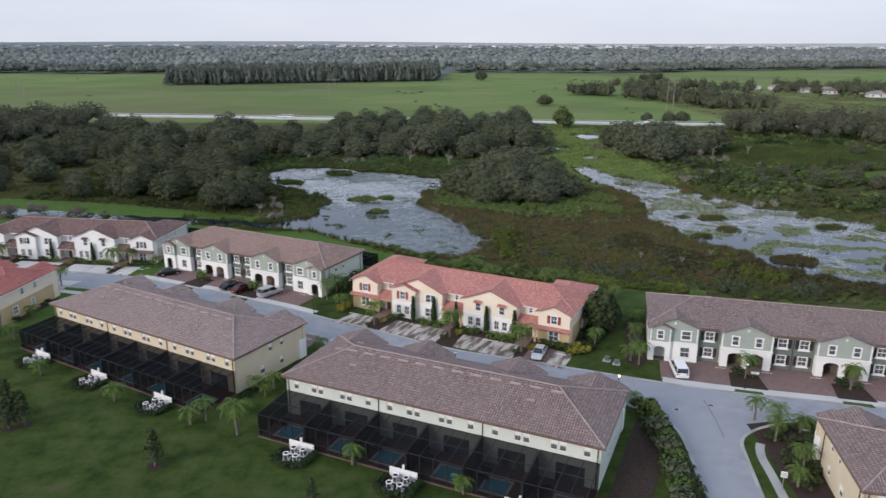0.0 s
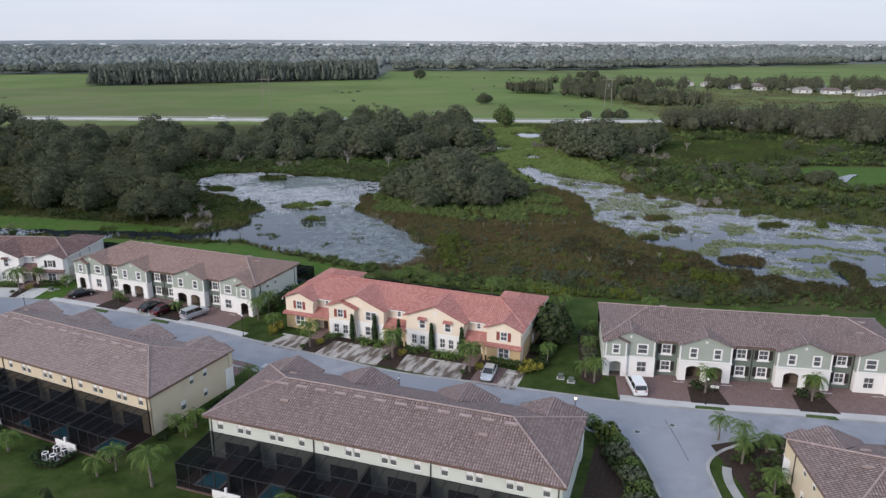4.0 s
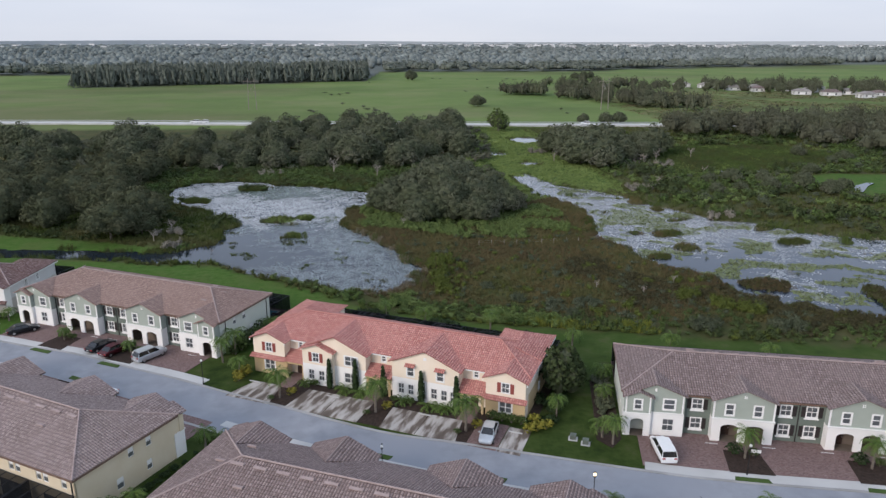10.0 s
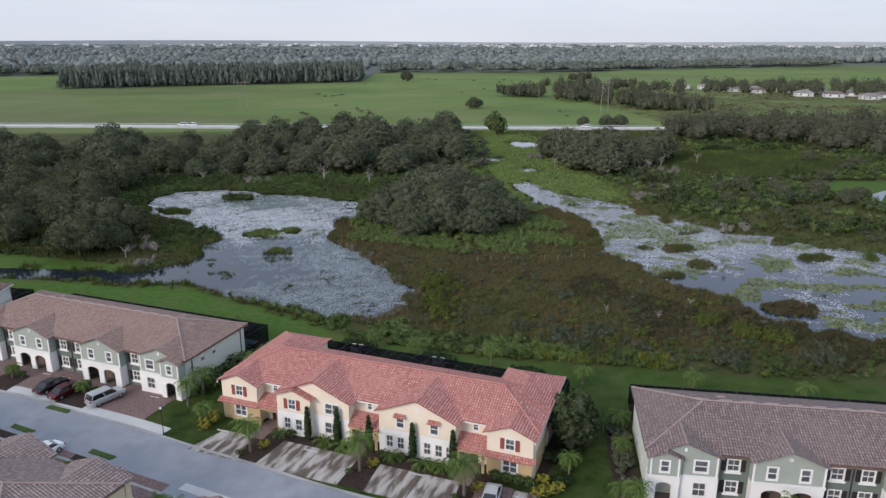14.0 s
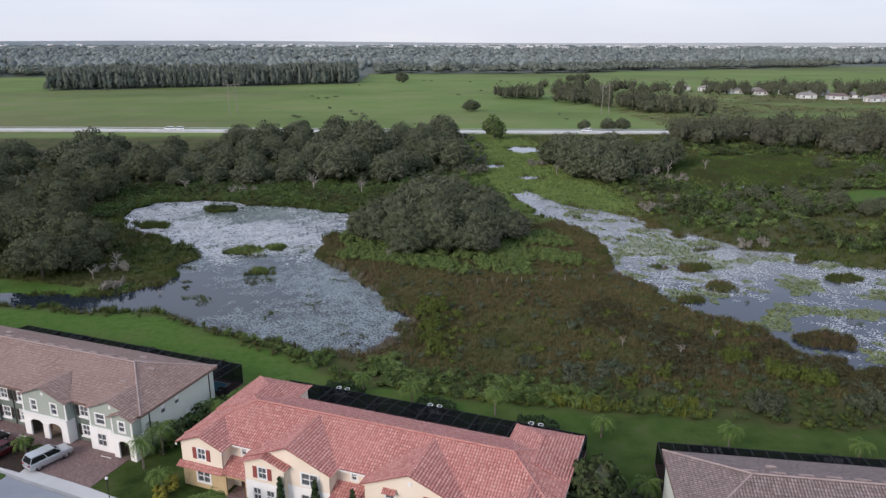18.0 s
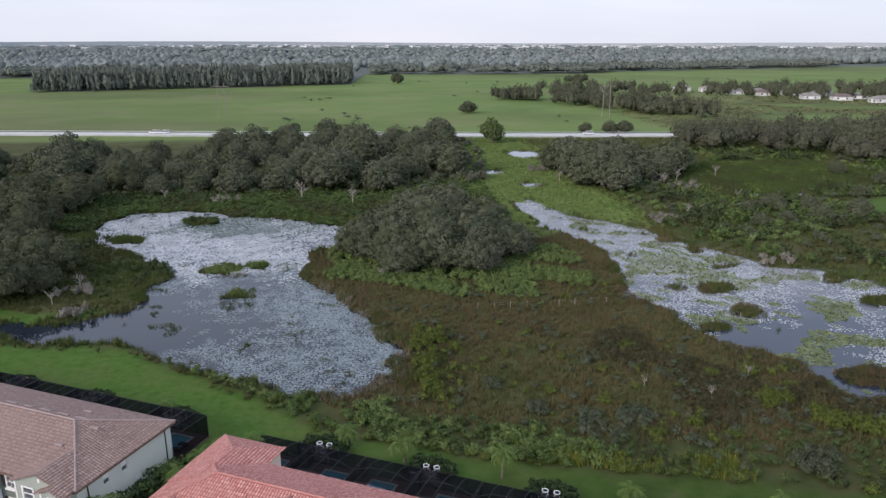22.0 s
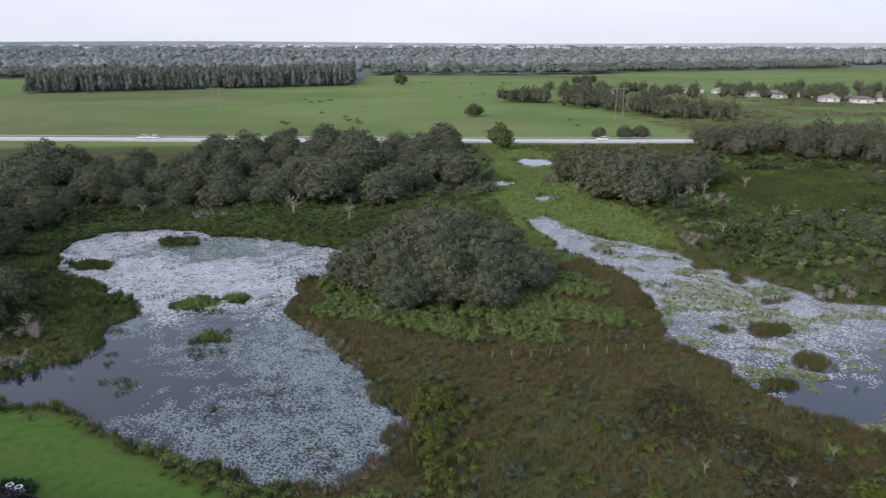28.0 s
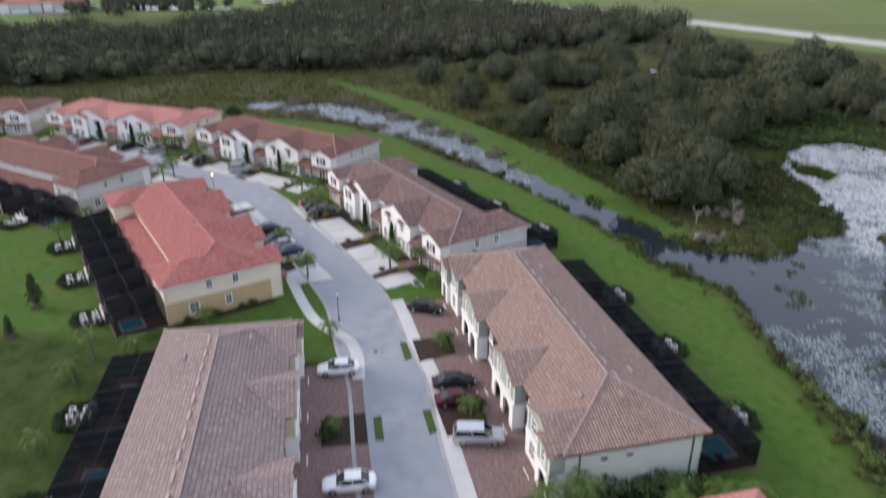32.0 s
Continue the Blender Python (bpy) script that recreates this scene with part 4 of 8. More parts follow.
def arcade_row(x, y, angle, label, c, front=True, length=40.3):
    """Six narrow houses in a row with arched white porches under cross gables."""
    h = House(x, y, angle, label, c)
    ov, ze, pitch, L, D, pj = 0.45, 5.5, 0.36, length, 12.9, 1.45
    o = pose(ov, ov + pj, 0)
    h.ob.matrix_basis = h.m @ o
    h.m = h.ob.matrix_basis.copy()
    h.hip(-ov, L + ov, -ov, D + ov, ze, pitch)
    sh = c.get("shutter", SHUTTER_DARK)
    up, low, bay = c["upper"], c["lower"], c["bay"]

    def mir(a, b, k):
        return (a, b) if not k else (L - b, L - a)

    # end pavilions: a broad gable with a smaller porch gable set before it
    for k in (0, 1):
        a, b = mir(0.15, 6.9, k)
        half = (b - a) / 2
        za = ze + half * 0.40
        w0 = mir(4.55, 5.85, k)
        pl, pr = mir(0, 3.0, k)
        lower_a, lower_b = mir(3.0, 6.9, k)
        h.wall(up, (a, -0.9), (b, -0.9), 3.0, ze, [(w0[0] - a, 3.55, 1.3, 1.35, "bold")] if front else (), top=(half, za))
        h.wall(low, (lower_a, -1.0), (lower_b, -1.0), 0, 3.0, [(w0[0] - lower_a, 0.75, 1.3, 1.6)] if front else ())
        sm = (pl + pr) / 2
        h.wall(up, (pl, -pj), (pr, -pj), 3.0, ze - 0.15, [(sm - 0.42 - pl, 3.6, 0.84, 1.3, "bold")] if front else (), top=((pr - pl) / 2, ze - 0.15 + 0.62))
        arch = mir(0.75, 2.3, k)
        h.wall(low, (pl, -pj), (pr, -pj), 0, 3.0, (), [(arch[0] - pl, arch[1] - pl, 0, 2.35, 0.45)])
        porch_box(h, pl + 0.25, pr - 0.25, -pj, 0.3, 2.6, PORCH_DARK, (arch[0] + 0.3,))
        for (u, v0, v1, z0, m1) in ((a, -0.9, 0.1, 3.0, up), (b, -0.9, 0.1, 3.0, up), (lower_a if k else lower_b, -1.0, 0.1, 0, low), (pl, -pj, -0.8, 3.0, up), (pr, -pj, -0.8, 3.0, up), (pl, -pj, 0.1, 0, low), (pr, -pj, 0.1, 0, low)):
            part("wall", Geo().box(u - 0.1, v0 + 0.01, z0, u + 0.1, v1, 3.0 if z0 == 0 else ze - 0.16), m1, h.ob)
        part("cornice", Geo().box(pl - 0.12, -pj - 0.1, 2.95, pr + 0.12, -pj + 0.02, 3.15), TRIM_WHITE, h.ob)
        part("cornice", Geo().box(lower_a + (0.13 if not k else 0), -1.09, 2.95, lower_b - (0.13 if k else 0), -0.88, 3.13), TRIM_WHITE, h.ob)
        for u in (pl + 0.02, pr - 0.2):
            part("corner_trim", Geo().box(u, -pj - 0.03, 3.15, u + 0.18, -pj + 0.01, ze - 0.2), TRIM_WHITE, h.ob)
        e = (b - 0.2) if not k else a + 0.02
        part("corner_trim", Geo().box(e, -0.93, 3.13, e + 0.18, -0.89, ze), TRIM_WHITE, h.ob)
        vent = Geo().box(a + half - 0.12, -0.94, za - 1.0, a + half + 0.12, -0.9, za - 0.6)
        part("gable_vent", vent, TRIM_WHITE, h.ob)
        h.gable(a - 0.35, b + 0.35, -0.9 - 0.35, ze - 0.13, za + 0.02, 0, pitch, -ov, ze)
        h.gable(pl - 0.35, pr + 0.35, -pj - 0.35, ze - 0.3, ze + 0.5, 0, 0.4, -0.9, ze - 0.3)
    # double pavilions with two arches each
    for k in (0, 1):
        a, b = mir(10.3, 17.1, k)
        half = (b - a) / 2
        za = ze + half * 0.40
        h.wall(up, (a, -1.1), (b, -1.1), 3.0, ze, [(half - 2.05, 3.55, 0.9, 1.4, "bold"), (half + 1.15, 3.55, 0.9, 1.4, "bold")] if front else (), top=(half, za))
        h.wall(low, (a, -1.25), (b, -1.25), 0, 3.0, (), [(half - 2.45, half - 0.45, 0, 2.35, 0.5), (half + 0.45, half + 2.45, 0, 2.35, 0.5)])
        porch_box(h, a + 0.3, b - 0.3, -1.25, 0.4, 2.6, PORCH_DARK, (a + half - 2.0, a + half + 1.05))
        for u in (a, b):
            part("wall", Geo().box(u - 0.1, -1.09, 3.0, u + 0.1, 0.1, ze), up, h.ob)
            part("wall", Geo().box(u - 0.1, -1.24, 0, u + 0.1, 0.1, 3.0), low, h.ob)
            part("corner_trim", Geo().box(u - 0.12 if u == a else u - 0.1, -1.14, 3.15, u + 0.1 if u == a else u + 0.12, -1.11, ze), TRIM_WHITE, h.ob)
        part("cornice", Geo().box(a - 0.18, -1.36, 2.95, b + 0.18, -1.09, 3.15), TRIM_WHITE, h.ob)
        vent = Geo()
        for dx in (-0.16, 0.04):
            for dz in (0, 0.2):
                vent.box(a + half + dx, -1.14, za - 1.05 + dz, a + half + dx + 0.14, -1.11, za - 0.91 + dz)
        part("gable_vent", vent, TRIM_WHITE, h.ob)
        h.gable(a - 0.4, b + 0.4, -1.1 - 0.35, ze - 0.16, za + 0.02, 0, pitch, -ov, ze)
    # recessed bays with shuttered windows
    win2 = [(3.45, 1.35), (0.85, 1.4)]
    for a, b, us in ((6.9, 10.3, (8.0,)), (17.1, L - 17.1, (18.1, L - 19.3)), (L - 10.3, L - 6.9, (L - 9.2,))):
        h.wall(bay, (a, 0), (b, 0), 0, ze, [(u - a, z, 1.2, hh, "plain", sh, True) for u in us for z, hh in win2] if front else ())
    for u in (7.1, 20.15, L - 7.1):
        part("downspout", Geo().box(u - 0.05, -0.1, 0.1, u + 0.05, -0.01, ze), GUTTER_DARK, h.ob)
    # plain main shell behind the pavilions
    side = c["side"]
    h.wall(side, (0.1, 0.1), (6.9, 0.1), 0, ze)
    h.wall(side, (10.3, 0.12), (17.1, 0.12), 0, ze) if not front else None
    h.wall(side, (L, 0), (L, D), 0, ze, [(3.2, 3.7, 0.75, 1.1, "bare"), (5.6, 3.7, 0.75, 1.1, "bare"), (3.4, 0.9, 0.75, 1.2, "bare"), (7.2, 0.9, 0.9, 1.3, "bare")])
    rear = []
    for k in range(6):
        u = L / 6 * k
        rear += [((u + s) if k % 2 == 0 else (u + L / 6 - s - 0.78), 3.72, 0.78, 1.3, "bare") for s in (1.1, 3.75, 4.75)]
    h.wall(side, (L, D), (0, D), 0, ze, rear)
    h.wall(side, (0, D), (0, 0), 0, ze, [(D - 6.4, 3.7, 0.75, 1.1, "bare"), (D - 4.0, 3.7, 0.75, 1.1, "bare"), (D - 4.2, 0.9, 0.75, 1.2, "bare"), (D - 8.2, 0.9, 0.9, 1.3, "bare")])
    for k in range(6):
        u = L / 6 * k
        part("sliding_door", Geo().box(u + 1.6, D + 0.02, 0.05, u + 4.8, D + 0.07, 2.3), PANE, h.ob, "dark sliding glass doors")
    for u in (0.35, L / 3, 2 * L / 3, L - 0.35):
        part("downspout", Geo().box(u - 0.05, D + 0.01, 0.1, u + 0.05, D + 0.1, ze), GUTTER_DARK, h.ob)
    for v in (1.2, D - 1.0):
        part("downspout", Geo().box(L + 0.01, v, 0.1, L + 0.1, v + 0.1, ze), GUTTER_DARK, h.ob)
    # eaves: fascia board all round
    f = Geo()
    f.box(-ov, -ov, ze - 0.32, L + ov, -ov + 0.04, ze - 0.12).box(-ov, D + ov - 0.04, ze - 0.32, L + ov, D + ov, ze - 0.12)
    f.box(-ov, -ov + 0.04, ze - 0.32, -ov + 0.04, D + ov - 0.04, ze - 0.12).box(L + ov - 0.04, -ov + 0.04, ze - 0.32, L + ov, D + ov - 0.04, ze - 0.12)
    part("fascia", f, c.get("fascia", FASCIA_BROWN), h.ob)
    part("soffit", Geo().box(-ov + 0.05, -ov + 0.05, ze - 0.20, L + ov - 0.05, D + ov - 0.05, ze - 0.16), c["side"], h.ob)
    # low ridge vents along the rear slope
    zr = ze + (D / 2 + ov) * pitch
    for k in range(12):
        u = 6.5 + k * (L - 13) / 11
        m = pose(u, D / 2 + 0.9, zr - 0.9 * pitch + 0.02, rx=-math.degrees(math.atan(pitch)))
        part("roof_vent", Geo().box(-0.7, -0.15, 0, 0.7, 0.15, 0.12, m), c["ridge"], h.ob)
    for u, v in ((9.0, 9.3), (L - 8.0, 9.6), (L - 5.5, 3.4), (L - 4.2, 6.8)):
        z = ze + min(v + ov, D + ov - v, L + ov - u) * pitch
        part("roof_vent", Geo().box(u - 0.5, v - 0.12, z, u + 0.5, v + 0.12, z + 0.22), c["ridge"], h.ob)
    h.finish()
    return h


def gabled_row(x, y, angle, label, c):
    """Four houses in a row with white double fronts, tiled porch roofs and rear wings."""
    h = House(x, y, angle, label, c)
    ov, ze, pitch, L, D, pj = 0.45, 5.4, 0.38, 40.2, 11.6, 1.6
    h.ob.matrix_basis = h.m @ pose(ov, ov + pj, 0)
    h.m = h.ob.matrix_basis.copy()
    h.hip(-ov, L + ov, -ov, D - 0.6, ze, pitch)
    up, low, side = c["upper"], c["lower"], c["side"]
    sh = c.get("shutter", SHUTTER_RED)
    # end pavilions
    for k, (a, b) in enumerate(((0.0, 5.2), (L - 5.2, L))):
        half = (b - a) / 2
        za = ze + half * 0.40
        h.wall(up, (a, -pj), (b, -pj), 2.75, ze, [(half - 0.5, 3.5, 1.0, 1.35, "plain", sh)], top=(half, za))
        h.wall(c["base"], (a, -pj - 0.02), (b, -pj - 0.02), 0, 2.75, [(half - 0.75, 0.75, 1.6, 1.5, "bold", None, False, 2)])
        for u in (a, b):
            part("wall", Geo().box(u - (0.0 if u == a else 0.2), -pj + 0.02, 0, u + (0.2 if u == a else 0.0), 0.1, ze), up, h.ob)
        shed = Geo()
        shed.slab(((a - 0.3, -pj - 0.75, 2.62), (b + 0.3, -pj - 0.75, 2.62), (b + 0.3, -pj - 0.02, 3.0), (a - 0.3, -pj - 0.02, 3.0)), 0.1)
        part("porch_roof", shed, c["roof"], h.ob)
        h.gable(a - 0.4, b + 0.4, -pj - 0.4, ze - 0.16, za + 0.03, 0, pitch, -ov, ze)
        for u in (a - 0.36, b + 0.2):
            part("rake_trim", Geo().box(u, -pj - 0.42, ze - 0.42, u + 0.16, -pj - 0.38, ze - 0.2), TRIM_WHITE, h.ob)
    # two white double fronts
    for k, (a, b, apex) in enumerate(((8.6, 18.0, 4.5), (21.9, 31.4, 4.5))):
        run = b - a
        za = ze + run / 2 * 0.42
        ups = [(1.6, 3.5, 1.0, 1.4, "plain", sh), (6.2, 3.4, 1.9, 1.4, "bold", None, False, 2)] if k == 0 else [(2.2, 3.5, 0.95, 1.4, "bold"), (6.4, 3.5, 0.95, 1.4, "bold")]
        lows = [(0.9, 0.8, 0.9, 1.5), (2.4, 0.8, 0.9, 1.5), (6.1, 0.8, 1.9, 1.5, "bold", None, False, 2)] if k == 0 else [(0.9, 0.8, 0.85, 1.5), (2.3, 0.8, 0.85, 1.5), (5.6, 0.8, 0.85, 1.5), (7.0, 0.8, 0.85, 1.5), (8.3, 0.8, 0.7, 1.5)]
        h.wall(up, (a, -pj), (b, -pj), 3.1, ze, ups, top=(run / 2, za))
        h.wall(low, (a, -pj - 0.03), (b, -pj - 0.03), 0, 3.1, lows)
        for u in (a, b):
            part("wall", Geo().box(u - (0.0 if u == a else 0.2), -pj + 0.02, 0, u + (0.2 if u == a else 0.0), 0.1, ze), up, h.ob)
        h.gable(a - 0.4, b + 0.4, -pj - 0.4, ze - 0.16, za + 0.03, 0, pitch, -ov, ze)
        if k == 0:
            h.wall(up, (a - 0.05, -pj - 0.7), (a + 4.6, -pj - 0.7), 3.1, ze - 0.1, [(1.6, 3.5, 1.0, 1.35, "plain", sh)], top=(2.3, ze + 0.75))
            h.wall(low, (a - 0.05, -pj - 0.72), (a + 4.6, -pj - 0.72), 0, 3.1, [(0.9, 0.8, 0.9, 1.5), (2.5, 0.8, 0.9, 1.5)])
            for u in (a - 0.05, a + 4.4):
                part("wall", Geo().box(u, -pj - 0.68, 0, u + 0.2, -pj + 0.05, ze - 0.1), up, h.ob)
            h.gable(a - 0.4, a + 5.0, -pj - 1.1, ze - 0.22, ze + 0.8, 0, 0.42, -pj, ze - 0.22)
        else:
            for s in (2.0, 6.2):
                aw = Geo()
                aw.slab(((a + s, -pj - 0.6, 5.05), (a + s + 1.4, -pj - 0.6, 5.05), (a + s + 1.4, -pj - 0.02, 5.35), (a + s, -pj - 0.02, 5.35)), 0.07)
                part("window_awning", aw, c["roof"], h.ob, "small tiled awning above a window")
            part("gable_vent", Geo().box(a + run / 2 - 0.2, -pj - 0.05, za - 1.3, a + run / 2 + 0.2, -pj - 0.01, za - 0.9), TRIM_WHITE, h.ob)
    # entry recesses under tiled porch roofs
    for a, b, du in ((5.2, 8.6, 6.2), (18.0, 21.9, 19.2), (31.4, L - 5.2, 32.6)):
        h.wall(up, (a, 0), (b, 0), 0, ze, [((b - a) / 2 - 0.3, 4.1, 0.6, 0.9, "bold")])
        shed = Geo()
        shed.slab(((a, -pj - 0.5, 2.7), (b, -pj - 0.5, 2.7), (b, -0.01, 3.75), (a, -0.01, 3.75)), 0.12)
        part("porch_roof", shed, c["roof"], h.ob)
        part("porch_beam", Geo().box(a + 0.02, -pj - 0.3, 2.3, b - 0.02, -pj - 0.1, 2.68), c["base"], h.ob)
        for u in (a + 0.2, b - 0.5):
            part("porch_pillar", Geo().box(u, -pj - 0.3, 0, u + 0.3, -pj - 0.1, 2.3), c["base"], h.ob)
        d = part("front_door", Geo().box(du, -0.06, 0.05, du + 0.95, -0.01, 2.15), DOOR_DARK, h.ob)
        part("handle", Geo().box(du + 0.82, -0.12, 1.0, du + 0.86, -0.06, 1.2), RIM, d)
        lamp = part("porch_light", Geo().box(du + 1.15, -0.16, 1.85, du + 1.3, -0.02, 2.1), LAMP_GLOW, h.ob, "lit porch lantern")
        part("cap", Geo().box(du + 1.12, -0.18, 2.1, du + 1.33, -0.01, 2.14), POLE_BLACK, lamp)
    # shell, with rear wings at both ends and a lower roof between them
    wins = [(4.2, 3.7, 0.8, 1.2), (7.6, 3.7, 0.8, 1.2), (5.4, 0.9, 0.8, 1.3), (9.6, 0.9, 1.2, 1.4)]
    DR = D + 2.0
    h.wall(side, (L, 0), (L, DR), 2.9, ze, wins[:2])
    h.wall(side, (0, DR), (0, 0), 2.9, ze, [(DR - w[0] - w[2], *w[1:]) for w in wins[:2]])
    h.wall(c["base"], (L + 0.03, 0), (L + 0.03, DR), 0, 2.9, wins[2:])
    h.wall(c["base"], (-0.03, DR), (-0.03, 0), 0, 2.9, [(DR - w[0] - w[2], *w[1:]) for w in wins[2:]])
    for a, b in ((0, 6.6), (L - 6.6, L)):
        h.wall(side, (b, DR), (a, DR), 0, ze, [(1.0, 3.6, 0.8, 1.25, "bare"), (3.8, 3.6, 1.6, 1.25, "bare", None, False, 2)])
        inner = b if a == 0 else a
        part("wall", Geo().box(inner - (0.2 if a == 0 else 0), D - 3.6, 0, inner + (0 if a == 0 else 0.2), DR - 0.2, ze), side, h.ob)
        half = (b - a) / 2 + 0.45
        zw = ze + half * pitch
        wing = Geo()
        wing.slab(((a - 0.45, 5.0, ze), (a - 0.45 + half, 5.0, zw), (a - 0.45 + half, DR + 0.45 - half, zw), (a - 0.45, DR + 0.45, ze))[::-1], 0.12)
        wing.slab(((b + 0.45, DR + 0.45, ze), (b + 0.45 - half, DR + 0.45 - half, zw), (b + 0.45 - half, 5.0, zw), (b + 0.45, 5.0, ze))[::-1], 0.12)
        wing.slab(((b + 0.45, DR + 0.45, ze), (a - 0.45, DR + 0.45, ze), (a - 0.45 + half, DR + 0.45 - half, zw)), 0.12)
        part("wing_roof", wing, c["roof"], h.ob)
        for p, q in (((a - 0.45, DR + 0.45, ze), (a - 0.45 + half, DR + 0.45 - half, zw)), ((b + 0.45, DR + 0.45, ze), (a - 0.45 + half, DR + 0.45 - half, zw)), ((a - 0.45 + half, 5.0, zw), (a - 0.45 + half, DR + 0.45 - half, zw))):
            h.ridge.tube(p, q, 0.1, n=6)
    vb = D - 0.6
    h.wall(side, (L - 6.6, vb - 0.45), (6.6, vb - 0.45), 0, ze, [(3 + 6.2 * k, 4.3, 1.4, 0.7, "bare") for k in range(4)])
    low_roof = Geo()
    low_roof.slab(((L - 6.6, DR + 0.3, 2.75), (6.6, DR + 0.3, 2.75), (6.6, vb - 0.4, 3.75), (L - 6.6, vb - 0.4, 3.75)), 0.12)
    part("lower_roof", low_roof, c["roof"], h.ob)
    h.wall(side, (L - 6.6, DR - 0.1), (6.6, DR - 0.1), 0, 2.8)
    for k in range(4):
        u = 7.6 + k * 6.6
        part("sliding_door", Geo().box(u, DR - 0.08, 0.05, u + 3.4, DR - 0.03, 2.3), PANE, h.ob, "dark sliding glass doors")
    f = Geo()
    f.box(-ov, -ov, ze - 0.3, L + ov, -ov + 0.04, ze - 0.12)
    f.box(-ov, -ov + 0.04, ze - 0.3, -ov + 0.04, DR + 0.45, ze - 0.12).box(L + ov - 0.04, -ov + 0.04, ze - 0.3, L + ov, DR + 0.45, ze - 0.12)
    part("fascia", f, TRIM_WHITE, h.ob)
    h.finish()
    return h


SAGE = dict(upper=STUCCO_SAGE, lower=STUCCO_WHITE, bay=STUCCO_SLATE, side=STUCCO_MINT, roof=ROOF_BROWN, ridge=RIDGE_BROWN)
YELLOW = dict(upper=STUCCO_CREAM, lower=STUCCO_WHITE, bay=STUCCO_CREAM, side=STUCCO_CREAM, roof=ROOF_BROWN, ridge=RIDGE_BROWN)
MINT = dict(upper=STUCCO_MINT, lower=STUCCO_WHITE, bay=STUCCO_MINT, side=STUCCO_MINT, roof=ROOF_BROWN, ridge=RIDGE_BROWN)
PEACH = dict(upper=STUCCO_PEACH, lower=STUCCO_WHITE, base=STUCCO_TAN, side=STUCCO_PEACH, roof=ROOF_RED, ridge=RIDGE_RED)
GREIGE = dict(upper=STUCCO_WHITE, lower=STUCCO_WHITE, base=STUCCO_TAUPE, side=STUCCO_GREY, roof=ROOF_DARK, ridge=RIDGE_BROWN, shutter=SHUTTER_DARK)
BLUSH = dict(upper=STUCCO_WHITE, lower=STUCCO_WHITE, base=STUCCO_CREAM, side=STUCCO_PEACH, roof=ROOF_RED, ridge=RIDGE_RED)
RUST = dict(upper=STUCCO_WHITE, lower=STUCCO_WHITE, base=STUCCO_TAUPE, side=STUCCO_GREY, roof=ROOF_RUST, ridge=RIDGE_RED, shutter=SHUTTER_DARK)

house_g2 = arcade_row(-59.6, 141.8, -26.2, "grey and white arcaded townhouse row with warm tan tile roof", dict(SAGE, roof=ROOF_CLAY))
house_ge = arcade_row(30.6, 97.5, -14.3, "sage and white townhouse row with brown tile roof beside the junction", SAGE)
house_n = arcade_row(23.2, 78.6, 156.1, "long townhouse row with pale walls, brown tile roof and screened pools", MINT)
house_w = arcade_row(-20.4, 99.2, 150.1, "long cream townhouse row with pinkish brown tile roof and screened pools", dict(YELLOW, roof=ROOF_TAN))
house_e = arcade_row(83.3, 64.7, 169.0, "cream townhouse row with brown tile roof behind a palm hedge", YELLOW)
house_r = gabled_row(-16.9, 119.4, -26.1, "peach and white townhouse row under a bright red tile roof", PEACH)
house_g1 = gabled_row(-102.5, 149.6, -8.0, "white townhouse row with gabled fronts and dark mottled tile roof", GREIGE)
house_g0 = gabled_row(-147.6, 142.4, 17.0, "white gabled townhouse row with rusty brown tile roof", RUST)
house_fr = gabled_row(-187.0, 120.2, 30.5, "distant cream townhouse row with red tile roof", BLUSH)
house_fl = gabled_row(-217.7, 87.4, 44.7, "distant townhouse row with dull red tile roof", RUST)
house_rw = gabled_row(-72.0, 125.5, 173.5, "peach townhouse row with red tile roof and screened pools behind", dict(PEACH, roof=ROOF_CRIMSON))
house_rl = gabled_row(-126.7, 126.5, 200.7, "townhouse row with rusty tile roof and screened pools behind", RUST)

# ---- yards: driveways, beds, screened pools, condensers ----
def at(house, u, v, z=0.0, turn=0.0):
    """A pose in a row's own plan: u along its front, v back from its front wall."""
    return house.m @ pose(u, v, z, rz=turn)


def plate(house, name, poly, z, mat, label, category, thick=0.12, group="", kind=""):
    return single(name, Geo().prism([(u, v) for u, v in poly], z - thick, z), mat, label, category, group, kind, m=house.m.copy())


def arcade_yard(h, beds=(11.0, 24.6), near=True):
    L = 40.3
    plate(h, "paver_forecourt", [(1.7, -7.75), (L - 1.2, -7.75), (L - 1.2, 0.35), (1.7, 0.35)], 0.055, PAVER, "red-brown paver forecourt before the porches", "paving", kind="structure")
    for b in beds:
        plate(h, "mulch_bed", [(b + 0.3, -3.2), (b + 4.3, -3.2), (b + 5.0, -7.7), (b + 0.1, -7.7)], 0.085, MULCH, "dark bark mulch bed between two driveways", "planting bed", group="mulch beds")
        plate(h, "grass_strip", [(b + 0.3, -9.25), (b + 4.2, -9.3), (b + 4.0, -8.5), (b + 0.5, -8.45)], 0.115, GROUND_LAWN, "small strip of verge grass in the pavement", "grass", group="verge strips")
    for k in range(6):
        u = 3.0 + k * 6.5
        if near:
            single("paint_line", Geo().box(u, -1.95, 0.056, u + 1.5, -1.85, 0.064), TRIM_WHITE, "short white painted bay mark on pavers", "road mark", "bay marks", m=h.m.copy())


GROUND_LAWN = material("mown_verge_grass", [(0.040, 0.075, 0.016), (0.060, 0.100, 0.024)], 0.8, rough=0.95, bump=0.6, bump_scale=12)


